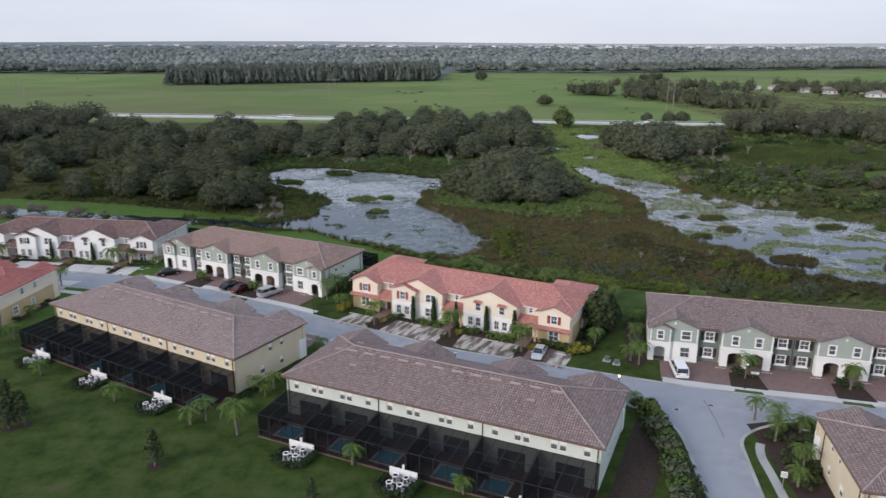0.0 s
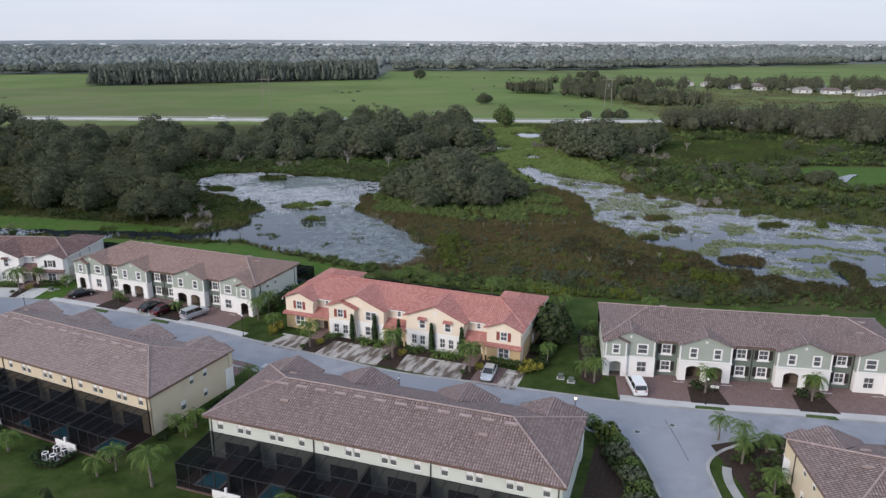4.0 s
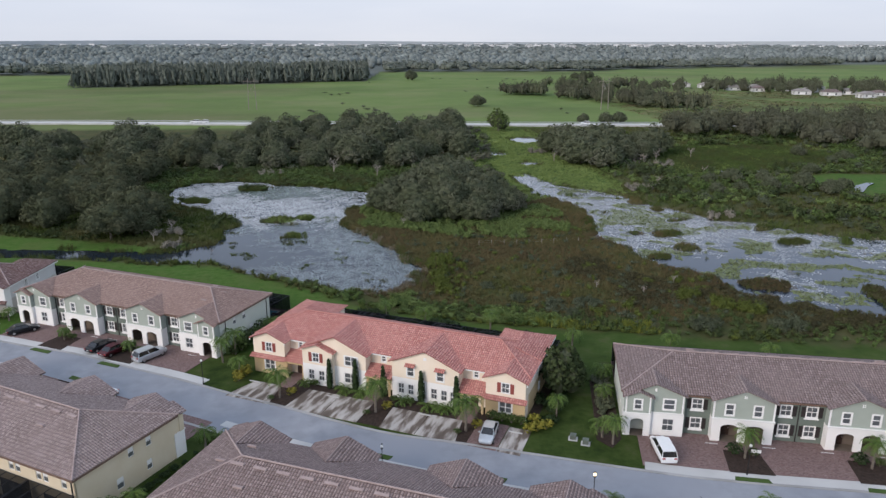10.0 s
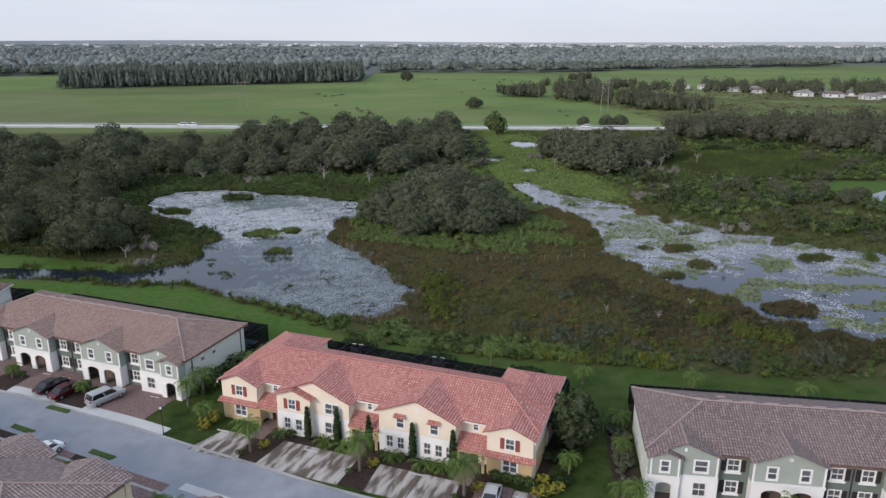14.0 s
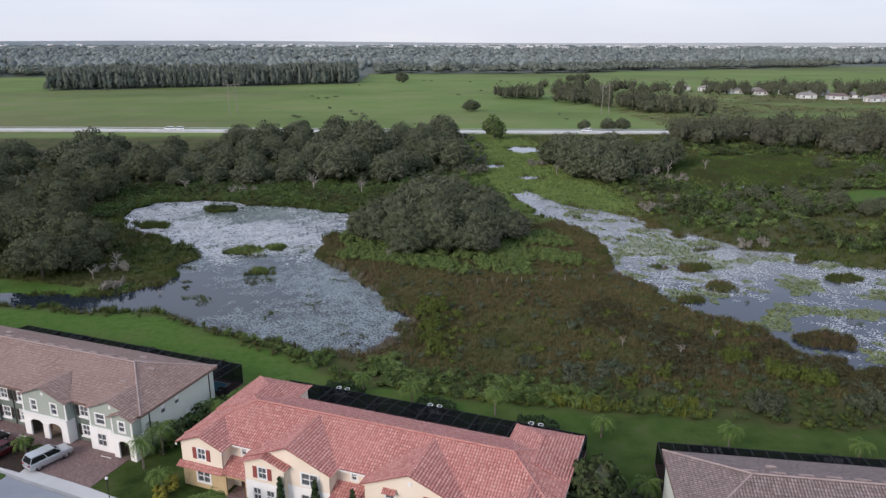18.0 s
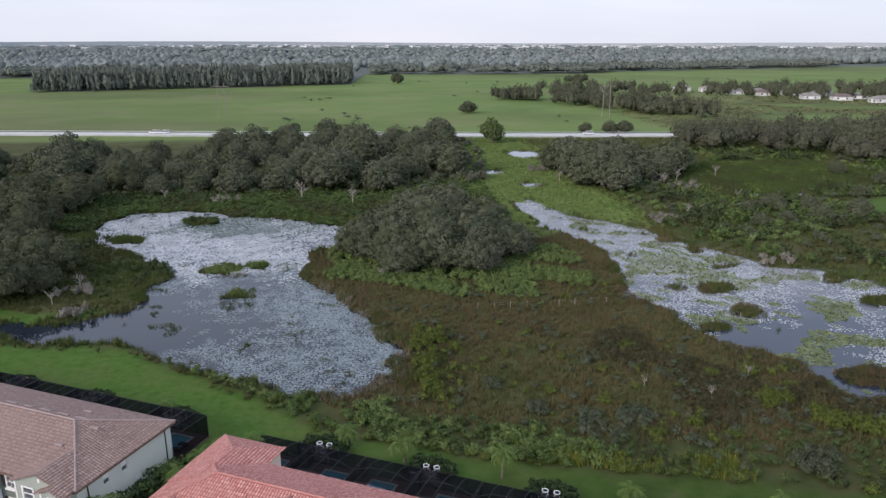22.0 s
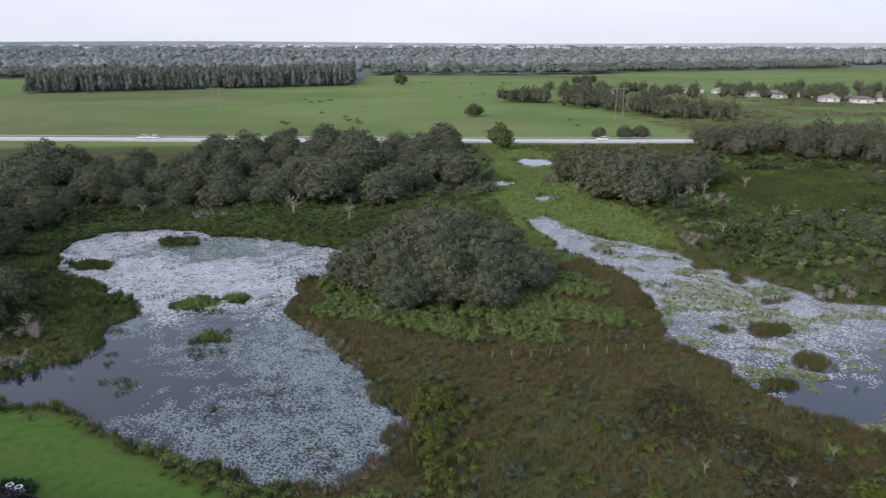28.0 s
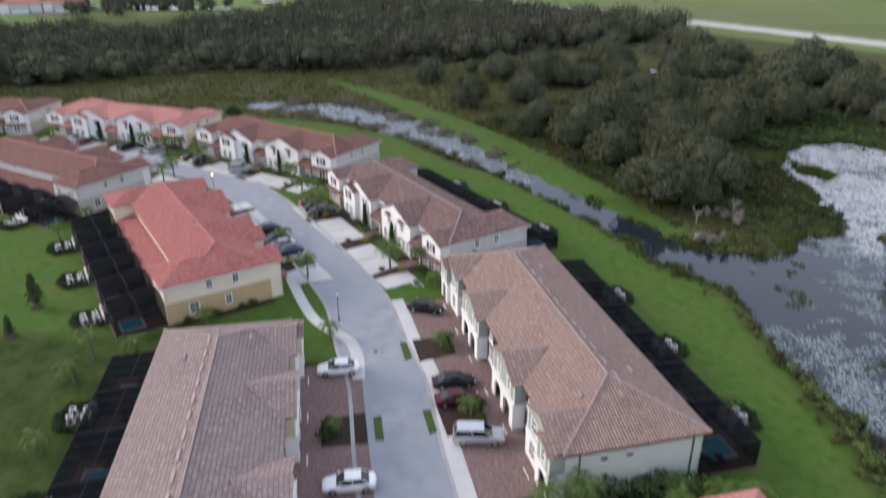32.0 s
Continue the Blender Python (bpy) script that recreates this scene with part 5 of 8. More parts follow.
def gabled_yard(h, stained=True):
    drive = DRIVE if stained else CONCRETE
    plate(h, "mulch_bed", [(4.0, -9.3), (36.0, -9.3), (36.0, -0.6), (8.0, -0.6)], 0.04, MULCH, "long dark mulch bed along the house fronts", "planting bed", kind="structure")
    for a, b in (([(0.6, -9.4), (7.4, -9.4)], [(6.2, -4.4), (2.0, -4.4)]), ([(9.8, -9.4), (20.4, -9.4)], [(20.4, -3.9), (10.4, -3.9)]), ([(23.6, -9.4), (33.6, -9.4)], [(32.8, -4.3), (23.2, -4.3)])):
        plate(h, "driveway", a + b, 0.075, drive, "concrete driveway with dark water stains" if stained else "pale clean concrete driveway", "driveway", group="driveways")
    for u in (15.2, 28.3):
        plate(h, "driveway_edging", [(u, -9.35), (u + 0.08, -9.35), (u + 0.08, -4.4), (u, -4.4)], 0.082, MULCH, "dark joint between two parking bays", "joint", thick=0.03)
    if not stained:
        plate(h, "driveway", [(35.0, -9.4), (38.6, -9.4), (38.6, -4.2), (35.0, -4.2)], 0.07, CONCRETE, "pale clean concrete driveway", "driveway", group="driveways")
    else:
        plate(h, "paver_walk", [(34.9, -9.35), (38.7, -9.35), (38.7, -3.4), (34.9, -3.4)], 0.07, PAVER, "brown paver parking bay beside the end house", "paving", group="paver bays")
        plate(h, "driveway", [(38.8, -9.35), (41.6, -9.35), (41.6, -3.6), (38.8, -3.6)], 0.06, DRIVE, "dark stained concrete bay at the row's end", "driveway", group="driveways")
    for u0, u1 in ((-1.35, -0.08), (40.28, 41.55)):
        plate(h, "mulch_bed", [(u0, 0.2), (u1, 0.2), (u1, 13.0), (u0, 13.0)], 0.035, MULCH, "narrow dark mulch bed along the end wall", "planting bed", group="mulch beds")
    for u in (6.9, 19.6, 33.2):
        plate(h, "entry_path", [(u - 1.2, -4.6), (u + 0.8, -4.6), (u + 0.8, -0.1), (u - 1.2, -0.1)], 0.066, PAVER, "short brown paver path to the entry porches", "path", group="entry paths")
    for u in (1.2, 13.6, 27.0, 39.0):
        plate(h, "wheel_stop", [(u, -4.75), (u + 1.7, -4.75), (u + 1.7, -4.6), (u, -4.6)], 0.17, CONCRETE, "low concrete wheel stop", "wheel stop", group="wheel stops")


_cage = {}


def pool_cage(h, u0, width, v0, depth, domed, pool=True, shift=0.0):
    """A black aluminium screen enclosure over one house's pool."""
    key = (round(width, 2), round(depth, 2), domed)
    if key not in _cage:
        n = 6
        prof = [(depth * k / n, 2.75 - 0.5 * k / n if domed else 3.35 - 0.35 * k / n) for k in range(n + 1)]

        def rise(f, g):
            """Height of the roof at shares f of the width and g of the depth; a domed roof swells between its four eaves."""
            z = prof[0][1] + (prof[-1][1] - prof[0][1]) * g
            return z + (0.8 * (1 - abs(2 * f - 1) ** 2.4) * (1 - max(0.0, 2 * g - 1) ** 2.2) if domed else 0.0)

        m = 4 if domed else 1
        roof = Geo()
        for i in range(m):
            for k in range(n):
                roof.face([(width * a / m, depth * b / n, rise(a / m, b / n)) for a, b in ((i, k), (i + 1, k), (i + 1, k + 1), (i, k + 1))])
        front = Geo()
        zf = prof[-1][1]
        front.face(((width, depth, 0), (0, depth, 0), (0, depth, zf), (width, depth, zf)))
        side = Geo()
        for (a, za), (b, zb) in zip(prof, prof[1:]):
            side.face(((0, b, 0), (0, a, 0), (0, a, za), (0, b, zb)))
        beam = []
        for c in range(5):
            bg = Geo()
            for k in range(n):
                bg.tube((0, depth * k / n, rise(c / 4, k / n)), (0, depth * (k + 1) / n, rise(c / 4, (k + 1) / n)), 0.05, n=4)
            beam.append(bg.mesh("beam", CAGE_BAR))
        purlin = []
        for k in (0, 3, 6):
            pg = Geo()
            for i in range(m):
                pg.tube((width * i / m, 0, rise(i / m, k / n)), (width * (i + 1) / m, 0, rise((i + 1) / m, k / n)), 0.045, n=4)
            purlin.append(pg.mesh("purlin", CAGE_BAR))
        post = Geo().box(-0.045, -0.045, 0, 0.045, 0.045, zf)
        rail = Geo().box(0, -0.03, 0.9, width, 0.03, 0.97)
        _cage[key] = (roof.mesh("roof_screen", SCREEN), front.mesh("wall_screen", SCREEN), side.mesh("side_screen", SCREEN), beam,
                      purlin, post.mesh("post", CAGE_BAR), rail.mesh("rail", CAGE_BAR), prof)
    roof, front, side, beam, purlin, post, rail, prof = _cage[key]
    t = thing("pool_cage", at(h, u0, v0), "black aluminium screen enclosure over a pool, built against the house", "pool enclosure", "pool enclosures")
    for nm, me in (("roof_screen", roof), ("wall_screen", front), ("side_screen", side), ("rail", rail)):
        part(nm, me, None, t, m=pose(0, prof[-1][0] if nm == "rail" else 0, 0))
    part("side_screen", side, None, t, m=pose(width - 0.02, 0, 0))
    for k in range(5):
        x = 0.03 + (width - 0.06) * k / 4
        part("beam", beam[k], None, t, m=pose(x, 0, 0))
        part("post", post, None, t, m=pose(x, prof[-1][0], 0))
    for k in range(3):
        part("purlin", purlin[k], None, t, m=pose(0, prof[3 * k][0], 0))
    if pool:
        w = thing("swimming_pool", at(h, u0 + 1.2 + shift, v0 + 2.6), "small turquoise pool with pale coping in the deck", "swimming pool", "swimming pools")
        part("coping", Geo().box(-0.3, -0.3, 0.02, 2.9, 0, 0.14).box(-0.3, depth - 3.6, 0.02, 2.9, depth - 3.3, 0.14).box(-0.3, 0, 0.02, 0, depth - 3.6, 0.14).box(2.6, 0, 0.02, 2.9, depth - 3.6, 0.14), CONCRETE, w)
        part("water", Geo().box(0, 0, 0.02, 2.6, depth - 3.6, 0.11), POOL_WATER, w, "clear turquoise pool water")
        rng2 = random.Random(int(u0 * 10) + int(h.m.translation.x))
        for k in range(2):
            lo = thing("sun_lounger", at(h, u0 + 4.6, v0 + 1.6 + 1.3 * k, 0.13, rng2.uniform(-15, 15)), "dark sun lounger on the pool deck", "lounger", "sun loungers")
            part("seat", Geo().box(0, 0, 0.26, 1.25, 0.62, 0.34), SHUTTER_DARK, lo)
            part("backrest", Geo().box(0, 0, 0, 0.65, 0.62, 0.07, pose(1.25, 0, 0.3, ry=-38)), SHUTTER_DARK, lo)
            for lx in (0.08, 1.1):
                for ly in (0.05, 0.52):
                    part("leg", Geo().box(lx, ly, 0, lx + 0.05, ly + 0.05, 0.26), SHUTTER_DARK, lo)
    return t


_ac = []


def condenser(h, u, v, turn):
    if not _ac:
        body = Geo().tube((0, 0, 0.12), (0, 0, 0.86), 0.36, 0.38, 14)
        ring = Geo()
        for k in range(16):
            a, b = 6.2832 * k / 16, 6.2832 * (k + 1) / 16
            prof = ((0.30, 0.90), (0.33, 0.95), (0.42, 0.95), (0.44, 0.86), (0.38, 0.85))
            for (r0, z0), (r1, z1) in zip(prof, prof[1:]):
                ring.face(((math.cos(a) * r0, math.sin(a) * r0, z0), (math.cos(a) * r1, math.sin(a) * r1, z1), (math.cos(b) * r1, math.sin(b) * r1, z1), (math.cos(b) * r0, math.sin(b) * r0, z0)))
        fan = Geo().tube((0, 0, 0.84), (0, 0, 0.905), 0.31, n=14)
        leg = Geo().box(-0.035, -0.035, 0.1, 0.035, 0.035, 0.92)
        pad = Geo().box(-0.5, -0.5, 0, 0.5, 0.5, 0.1)
        _ac.extend((body.mesh("casing", AC_GREY), ring.mesh("fan_guard", PAINT_WHITE), fan.mesh("fan", TYRE), pad.mesh("pad", CONCRETE), leg.mesh("leg", PAINT_WHITE)))
    t = thing("air_conditioner", at(h, u, v, 0.05, turn) @ Matrix.Diagonal((0.86, 0.86, 0.86, 1)), "round dark condenser with a white top ring and white legs", "air conditioner", "air conditioners")
    for nm, me in zip(("casing", "fan_guard", "fan", "pad"), _ac):
        part(nm, me, None, t)
    for k in range(4):
        part("leg", _ac[4], None, t, m=pose(0.40 * math.cos(0.785 + 1.571 * k), 0.40 * math.sin(0.785 + 1.571 * k), 0))


def condenser_bank(h, u, v, hedge=False):
    w = thing("screen_wall", at(h, u - 1.7, v + 0.25), "low white rendered wall beside the condensers", "garden wall", "condenser walls")
    part("panel", Geo().box(0, 0, 0, 3.4, 0.15, 1.15), TRIM_WHITE, w)
    part("post", Geo().box(1.58, -0.02, 0, 1.82, 0.17, 1.75), TRIM_WHITE, w)
    plate(h, "mulch_bed", [(u - 2.2, v + 0.45), (u + 2.2, v + 0.45), (u + 2.0, v + 3.4), (u, v + 4.0), (u - 2.0, v + 3.4)], 0.05, MULCH, "dark mulch bed round the condensers", "planting bed", group="mulch beds")
    for k, (du, dv) in enumerate(((-0.7, 1.1), (0.55, 1.15), (-0.65, 2.5), (0.6, 2.55))):
        condenser(h, u + du, v + dv, 7 * k)
    hedge_row(h, [(u - 2.0, v + 0.8), (u - 2.0, v + 3.2), (u, v + 3.9), (u + 2.0, v + 3.2), (u + 2.0, v + 0.8)], 0.8 if not hedge else 1.5)


def hedge_row(h, pts, size):
    """Leafy hedge along plan points of a row's own plan."""
    rr = random.Random(int(pts[0][0] * 31 + pts[0][1] * 7))
    rows = []
    for (a, b), (c, d) in zip(pts, pts[1:]):
        n = max(1, int(math.hypot(c - a, d - b) / (size * 0.5)))
        for k in range(n):
            q = h.m @ Vector((a + (c - a) * k / n + rr.uniform(-0.1, 0.1), b + (d - b) * k / n + rr.uniform(-0.1, 0.1), 0))
            rows.append((q.x, q.y, 0.02, size * rr.uniform(0.9, 1.3), size * rr.uniform(0.85, 1.15), rr.uniform(0, 6.28), rr.randrange(3)))
    merged("hedge", BUSH, rows, CYPRESS_LEAF, "clipped dark green hedge round the condensers", "hedge")


def rear_yard(h, D, units, domed=False, pools=True):
    L = 40.3
    w = L / units
    depth = 6.0
    plate(h, "pool_deck", [(0, D + 0.05), (L, D + 0.05), (L, D + depth + 0.3), (0, D + depth + 0.3)], 0.1, DECK, "grey-brown paver deck behind the houses", "paving", kind="structure")
    for k in range(units):
        pool_cage(h, k * w + 0.06, w - 0.12, D + 0.08, depth, domed, pools, 1.0 if k % 2 else 0.0)
    for k in range(1, units):
        end = depth + 0.15 if domed and h is not house_r else depth - 1.2
        single("privacy_wall", Geo().box(k * w - 0.05, D + 0.1, 0.08, k * w + 0.05, D + end, 2.2), STUCCO_PEACH if end > depth else STUCCO_TAUPE, "tall rendered privacy wall between two pool decks", "garden wall", "privacy walls", m=h.m.copy())
    for k in range(1, units, 2):
        condenser_bank(h, k * w, D + depth + 0.3, h is house_r)

# ---- trees and plants ----
def leaf_quads(geo, rng, centre, radius, count, size, squash=1.0, lower=-0.3):
    """Leaf clumps on the skin of one lobe of a crown."""
    c = Vector(centre)
    for _ in range(count):
        while True:
            d = Vector((rng.gauss(0, 1), rng.gauss(0, 1), rng.gauss(0, 1)))
            if d.length > 1e-3:
                d.normalize()
                if d.z > lower:
                    break
        p = c + Vector((d.x * radius, d.y * radius, d.z * radius * squash)) * rng.uniform(0.82, 1.12)
        n = (d + Vector((rng.gauss(0, 0.28), rng.gauss(0, 0.28), rng.gauss(0, 0.28)))).normalized()
        t = n.orthogonal().normalized()
        t = (Matrix.Rotation(rng.uniform(0, 6.28), 3, n) @ t)
        b = n.cross(t)
        s, q = size * rng.uniform(0.6, 1.3), size * rng.uniform(0.4, 0.9)
        geo.face((p - t * s * 0.55 - b * q * 0.45, p + t * s * 0.55 - b * q * 0.25, p + b * q * 0.85 + n * 0.1 * s))


def lump(geo, centre, r, squash, rng, n=7, m=4):
    """A rough rounded mass of inner foliage."""
    c = Vector(centre)
    rows = []
    for j in range(m + 1):
        th = math.pi * j / m
        rows.append([c + Vector((math.sin(th) * math.cos(6.283 * k / n), math.sin(th) * math.sin(6.283 * k / n), math.cos(th) * squash)) * r * rng.uniform(0.85, 1.05) for k in range(n)])
    for j in range(m):
        for k in range(n):
            geo.face((rows[j][k], rows[j + 1][k], rows[j + 1][(k + 1) % n], rows[j][(k + 1) % n]))


def knit(me):
    """Weld a trunk and its limbs into one piece of wood at the fork."""
    bm = bmesh.new()
    bm.from_mesh(me)
    bmesh.ops.remove_doubles(bm, verts=bm.verts, dist=0.002)
    top = max((f for f in bm.faces if len(f.verts) == 7), key=lambda f: f.calc_center_median().z)
    hub = list(top.verts)
    for f in [f for f in bm.faces if len(f.verts) == 4 and (f.calc_center_median() - top.calc_center_median()).length < 0.02]:
        a, b = f.verts[0], f.verts[1]
        bm.faces.new((a, b, min(hub, key=lambda v: (v.co - a.co).length)))
    bm.to_mesh(me)
    bm.free()
    return me


def oak_meshes(seed, height, spread, lobes, leaves, leaf, leafmat=None):
    """A broad dome of a few leafy masses, skinned with many small tufts, on a forked trunk."""
    rng = random.Random(seed)
    trunk, crown, core = Geo(), Geo(), Geo()
    fork = Vector((0, 0, height * 0.22))
    trunk.tube((0, 0, -0.6), fork, height * 0.035, height * 0.028, 7)
    masses = [(Vector((rng.uniform(-0.1, 0.1) * spread, rng.uniform(-0.1, 0.1) * spread, height * 0.56)), spread * 0.60, height * 0.43)]
    for k in range(5):
        a = 1.2566 * k + rng.uniform(-0.4, 0.4)
        rr = spread * rng.uniform(0.40, 0.56)
        masses.append((Vector((math.cos(a) * rr, math.sin(a) * rr, height * rng.uniform(0.34, 0.52))), spread * rng.uniform(0.38, 0.52), height * rng.uniform(0.30, 0.38)))
    tufts = []
    for i, (c, rx, rz) in enumerate(masses):
        trunk.tube(fork, fork.lerp(c, 0.9), height * 0.016, height * 0.005, 4)
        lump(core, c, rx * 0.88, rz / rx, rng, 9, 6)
        for k in range(26):
            z = 1 - 1.5 * (k + 0.5) / 26
            q = 2.399 * k + i
            d = Vector((math.cos(q) * math.sqrt(1 - z * z), math.sin(q) * math.sqrt(1 - z * z), z))
            p = c + Vector((d.x * rx, d.y * rx, d.z * rz)) * rng.uniform(0.86, 1.10)
            if p.z > height * 0.06 and all(((p.x - e.x) / ex) ** 2 + ((p.y - e.y) / ex) ** 2 + ((p.z - e.z) / ez) ** 2 > 0.72 for n, (e, ex, ez) in enumerate(masses) if n != i):
                tufts.append(p)
    share = max(8, lobes * leaves // len(tufts))
    for p in tufts:
        leaf_quads(crown, rng, p, spread * rng.uniform(0.13, 0.22), share, leaf, 0.8, -0.5)
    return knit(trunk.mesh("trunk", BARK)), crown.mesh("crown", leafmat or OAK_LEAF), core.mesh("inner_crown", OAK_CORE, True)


NEAR_OAKS = [oak_meshes(s, h, w, lo, 420, 0.36) for s, h, w, lo in ((1, 9.0, 6.5, 20), (2, 10.5, 7.2, 21), (3, 7.6, 6.0, 18), (4, 9.6, 5.6, 18))]
OAKS = [oak_meshes(s, h, w, lo, 165, 0.56) for s, h, w, lo in ((1, 9.0, 6.5, 19), (2, 10.5, 7.2, 20), (3, 7.6, 6.0, 17), (4, 9.6, 5.6, 17))]


SHADE_OAKS = [oak_meshes(s, h, w, lo, 300, 0.38, SHADE_OAK_LEAF) for s, h, w, lo in ((5, 9.2, 6.4, 19), (6, 10.2, 6.8, 20), (7, 8.0, 5.8, 18), (8, 9.4, 5.4, 18))]


def oak(x, y, s, kind, turn, label, group, near=False, in_shade=False):
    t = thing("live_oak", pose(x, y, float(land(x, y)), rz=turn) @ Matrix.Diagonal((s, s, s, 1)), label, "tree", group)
    a, b, c = (SHADE_OAKS if in_shade else NEAR_OAKS if near else OAKS)[kind]
    part("trunk", a, None, t)
    cr = part("crown", b, None, t)
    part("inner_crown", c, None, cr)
    return t


def arrays(geo, weld=False):
    """Points and faces of a unit plant; weld joins corners that coincide."""
    if not weld:
        return np.array(geo.v, float), geo.f
    index, points, of = {}, [], []
    for v in geo.v:
        key = tuple(round(q, 4) for q in v)
        if key not in index:
            index[key] = len(points)
            points.append(v)
        of.append(index[key])
    return np.array(points, float), [tuple(of[q] for q in f) for f in geo.f]


def merged(name, variants, placed, mat, label, category, smooth=False):
    """Many small copies joined into one uncountable mass. placed: rows of x, y, z, scale, height scale, turn, variant."""
    vs, fs, k = [], [], 0
    for x, y, z, s, hs, turn, i in placed:
        v, f = variants[i]
        c, n = math.cos(turn), math.sin(turn)
        w = np.empty_like(v)
        w[:, 0] = x + s * (v[:, 0] * c - v[:, 1] * n)
        w[:, 1] = y + s * (v[:, 0] * n + v[:, 1] * c)
        w[:, 2] = z + hs * v[:, 2]
        vs.append(w)
        fs.append([tuple(q + k for q in face) for face in f])
        k += len(v)
    me = bpy.data.meshes.new(name)
    me.from_pydata(np.concatenate(vs).tolist(), [], [f for group in fs for f in group])
    me.materials.append(mat)
    if smooth:
        me.polygons.foreach_set("use_smooth", [True] * len(me.polygons))
    return tagged(new(name, me), label, category, kind="stuff")


def bush_geo(seed, quads, leaf, lobes=3, lower=-0.2):
    """A unit bush: a few leafy lobes about one metre across and high."""
    rng = random.Random(seed)
    g = Geo()
    for k in range(lobes):
        a = 6.283 * k / lobes + rng.uniform(-0.5, 0.5)
        rr = 0.28 if lobes > 1 else 0.0
        c = (math.cos(a) * rr, math.sin(a) * rr, rng.uniform(0.38, 0.62))
        leaf_quads(g, rng, c, rng.uniform(0.26, 0.38), quads // lobes, leaf, 1.0, lower)
        lump(g, c, 0.24, 1.0, rng, 5, 3)
    return arrays(g)


def tuft_geo(seed, blades, spread=0.35):
    """A unit tuft of upright blades."""
    rng = random.Random(seed)
    g = Geo()
    for _ in range(blades):
        a, r = rng.uniform(0, 6.283), rng.uniform(0, spread)
        x, y = math.cos(a) * r, math.sin(a) * r
        lx, ly = rng.uniform(-0.3, 0.3), rng.uniform(-0.3, 0.3)
        b = rng.uniform(0, 6.283)
        wx, wy = math.cos(b) * 0.06, math.sin(b) * 0.06
        g.face(((x - wx, y - wy, 0), (x + wx, y + wy, 0), (x + lx, y + ly, rng.uniform(0.6, 1.0))))
    return arrays(g)


def scatter(rng, area, count, gap, keep=None):
    """Plan points at least gap apart inside a polygon."""
    xs_, ys_ = [p[0] for p in area], [p[1] for p in area]
    pts = []
    tries = 0
    while len(pts) < count and tries < count * 40:
        tries += 1
        x, y = rng.uniform(min(xs_), max(xs_)), rng.uniform(min(ys_), max(ys_))
        if inside_depth(np.array([x]), np.array([y]), area)[0] < 0 or (keep and not keep(x, y)):
            continue
        if all((x - a) ** 2 + (y - b) ** 2 > gap * gap for a, b in pts):
            pts.append((x, y))
    return pts


CLEARINGS = ((-139, 309, 13, 10), (-108, 290, 16, 24), (-92, 300, 8, 6), (-178, 356, 15, 11), (-140, 250, 27, 13), (-185, 385, 14, 9), (-120, 330, 9, 8))


def wooded(x, y):
    return all(((x - a) / c) ** 2 + ((y - b) / d) ** 2 > 1 for a, b, c, d in CLEARINGS)


rng = random.Random(11)
BELT = [(-150, 345), (-118, 300), (-100, 290), (-70, 285), (-20, 285), (15, 288), (36, 306), (42, 345), (44, 394), (0, 396), (-48, 392), (-64, 350), (-150, 352), (-172, 372), (-215, 400), (-205, 362)]
for x, y in scatter(rng, BELT, 120, 10.5, wooded):
    oak(x, y, rng.choice((0.6, 0.8, 0.9, 1.0, 1.1, 1.3)) * rng.uniform(0.92, 1.08), rng.randrange(4), rng.uniform(0, 360), "dense dark live oak in the wood beyond the pond", "oaks beyond the pond")
WESTWOOD = [(-62, 196), (-52, 200), (-66, 222), (-78, 245), (-75, 275), (-110, 285), (-120, 250), (-100, 215), (-85, 206)]
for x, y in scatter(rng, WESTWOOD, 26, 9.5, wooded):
    oak(x, y, rng.uniform(0.75, 1.15), rng.randrange(4), rng.uniform(0, 360), "dark oak beside the lily pond", "oaks beside the pond", in_shade=True)
OPENWOOD = [(-195, 240), (-150, 225), (-118, 215), (-100, 250), (-105, 300), (-150, 340), (-190, 330)]
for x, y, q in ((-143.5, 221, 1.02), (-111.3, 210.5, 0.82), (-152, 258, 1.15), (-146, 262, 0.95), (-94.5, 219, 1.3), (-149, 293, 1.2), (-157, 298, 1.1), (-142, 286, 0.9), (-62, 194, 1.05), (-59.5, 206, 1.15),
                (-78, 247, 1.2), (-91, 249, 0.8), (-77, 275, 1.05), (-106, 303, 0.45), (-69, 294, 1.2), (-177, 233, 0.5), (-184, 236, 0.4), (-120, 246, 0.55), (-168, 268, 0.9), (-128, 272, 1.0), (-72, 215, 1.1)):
    oak(x, y, q, rng.randrange(4), rng.uniform(0, 360), "round dark oak standing in an open clearing", "oaks in the clearing", in_shade=True)
for x, y in scatter(rng, OPENWOOD, 12, 17, wooded):
    oak(x, y, rng.uniform(0.5, 1.0), rng.randrange(4), rng.uniform(0, 360), "round live oak standing in an open clearing", "oaks in the clearing")
FARWEST = [(-218, 228), (-208, 255), (-202, 310), (-192, 350), (-200, 402), (-300, 405), (-400, 380), (-430, 330), (-385, 285), (-355, 240), (-335, 212), (-345, 190), (-380, 172), (-392, 145), (-400, 75), (-300, 62), (-266, 106), (-258, 142), (-246, 185)]
far_oaks = []
for x, y in scatter(rng, FARWEST, 310, 9.5):
    q = rng.choice((0.7, 0.85, 1.0, 1.0, 1.2, 1.4))
    far_oaks.append((x, y, -0.5, q * rng.uniform(6.5, 9.0), (0.5 + 0.5 * q) * rng.uniform(9.5, 13.0), rng.uniform(0, 6.28), rng.randrange(3)))


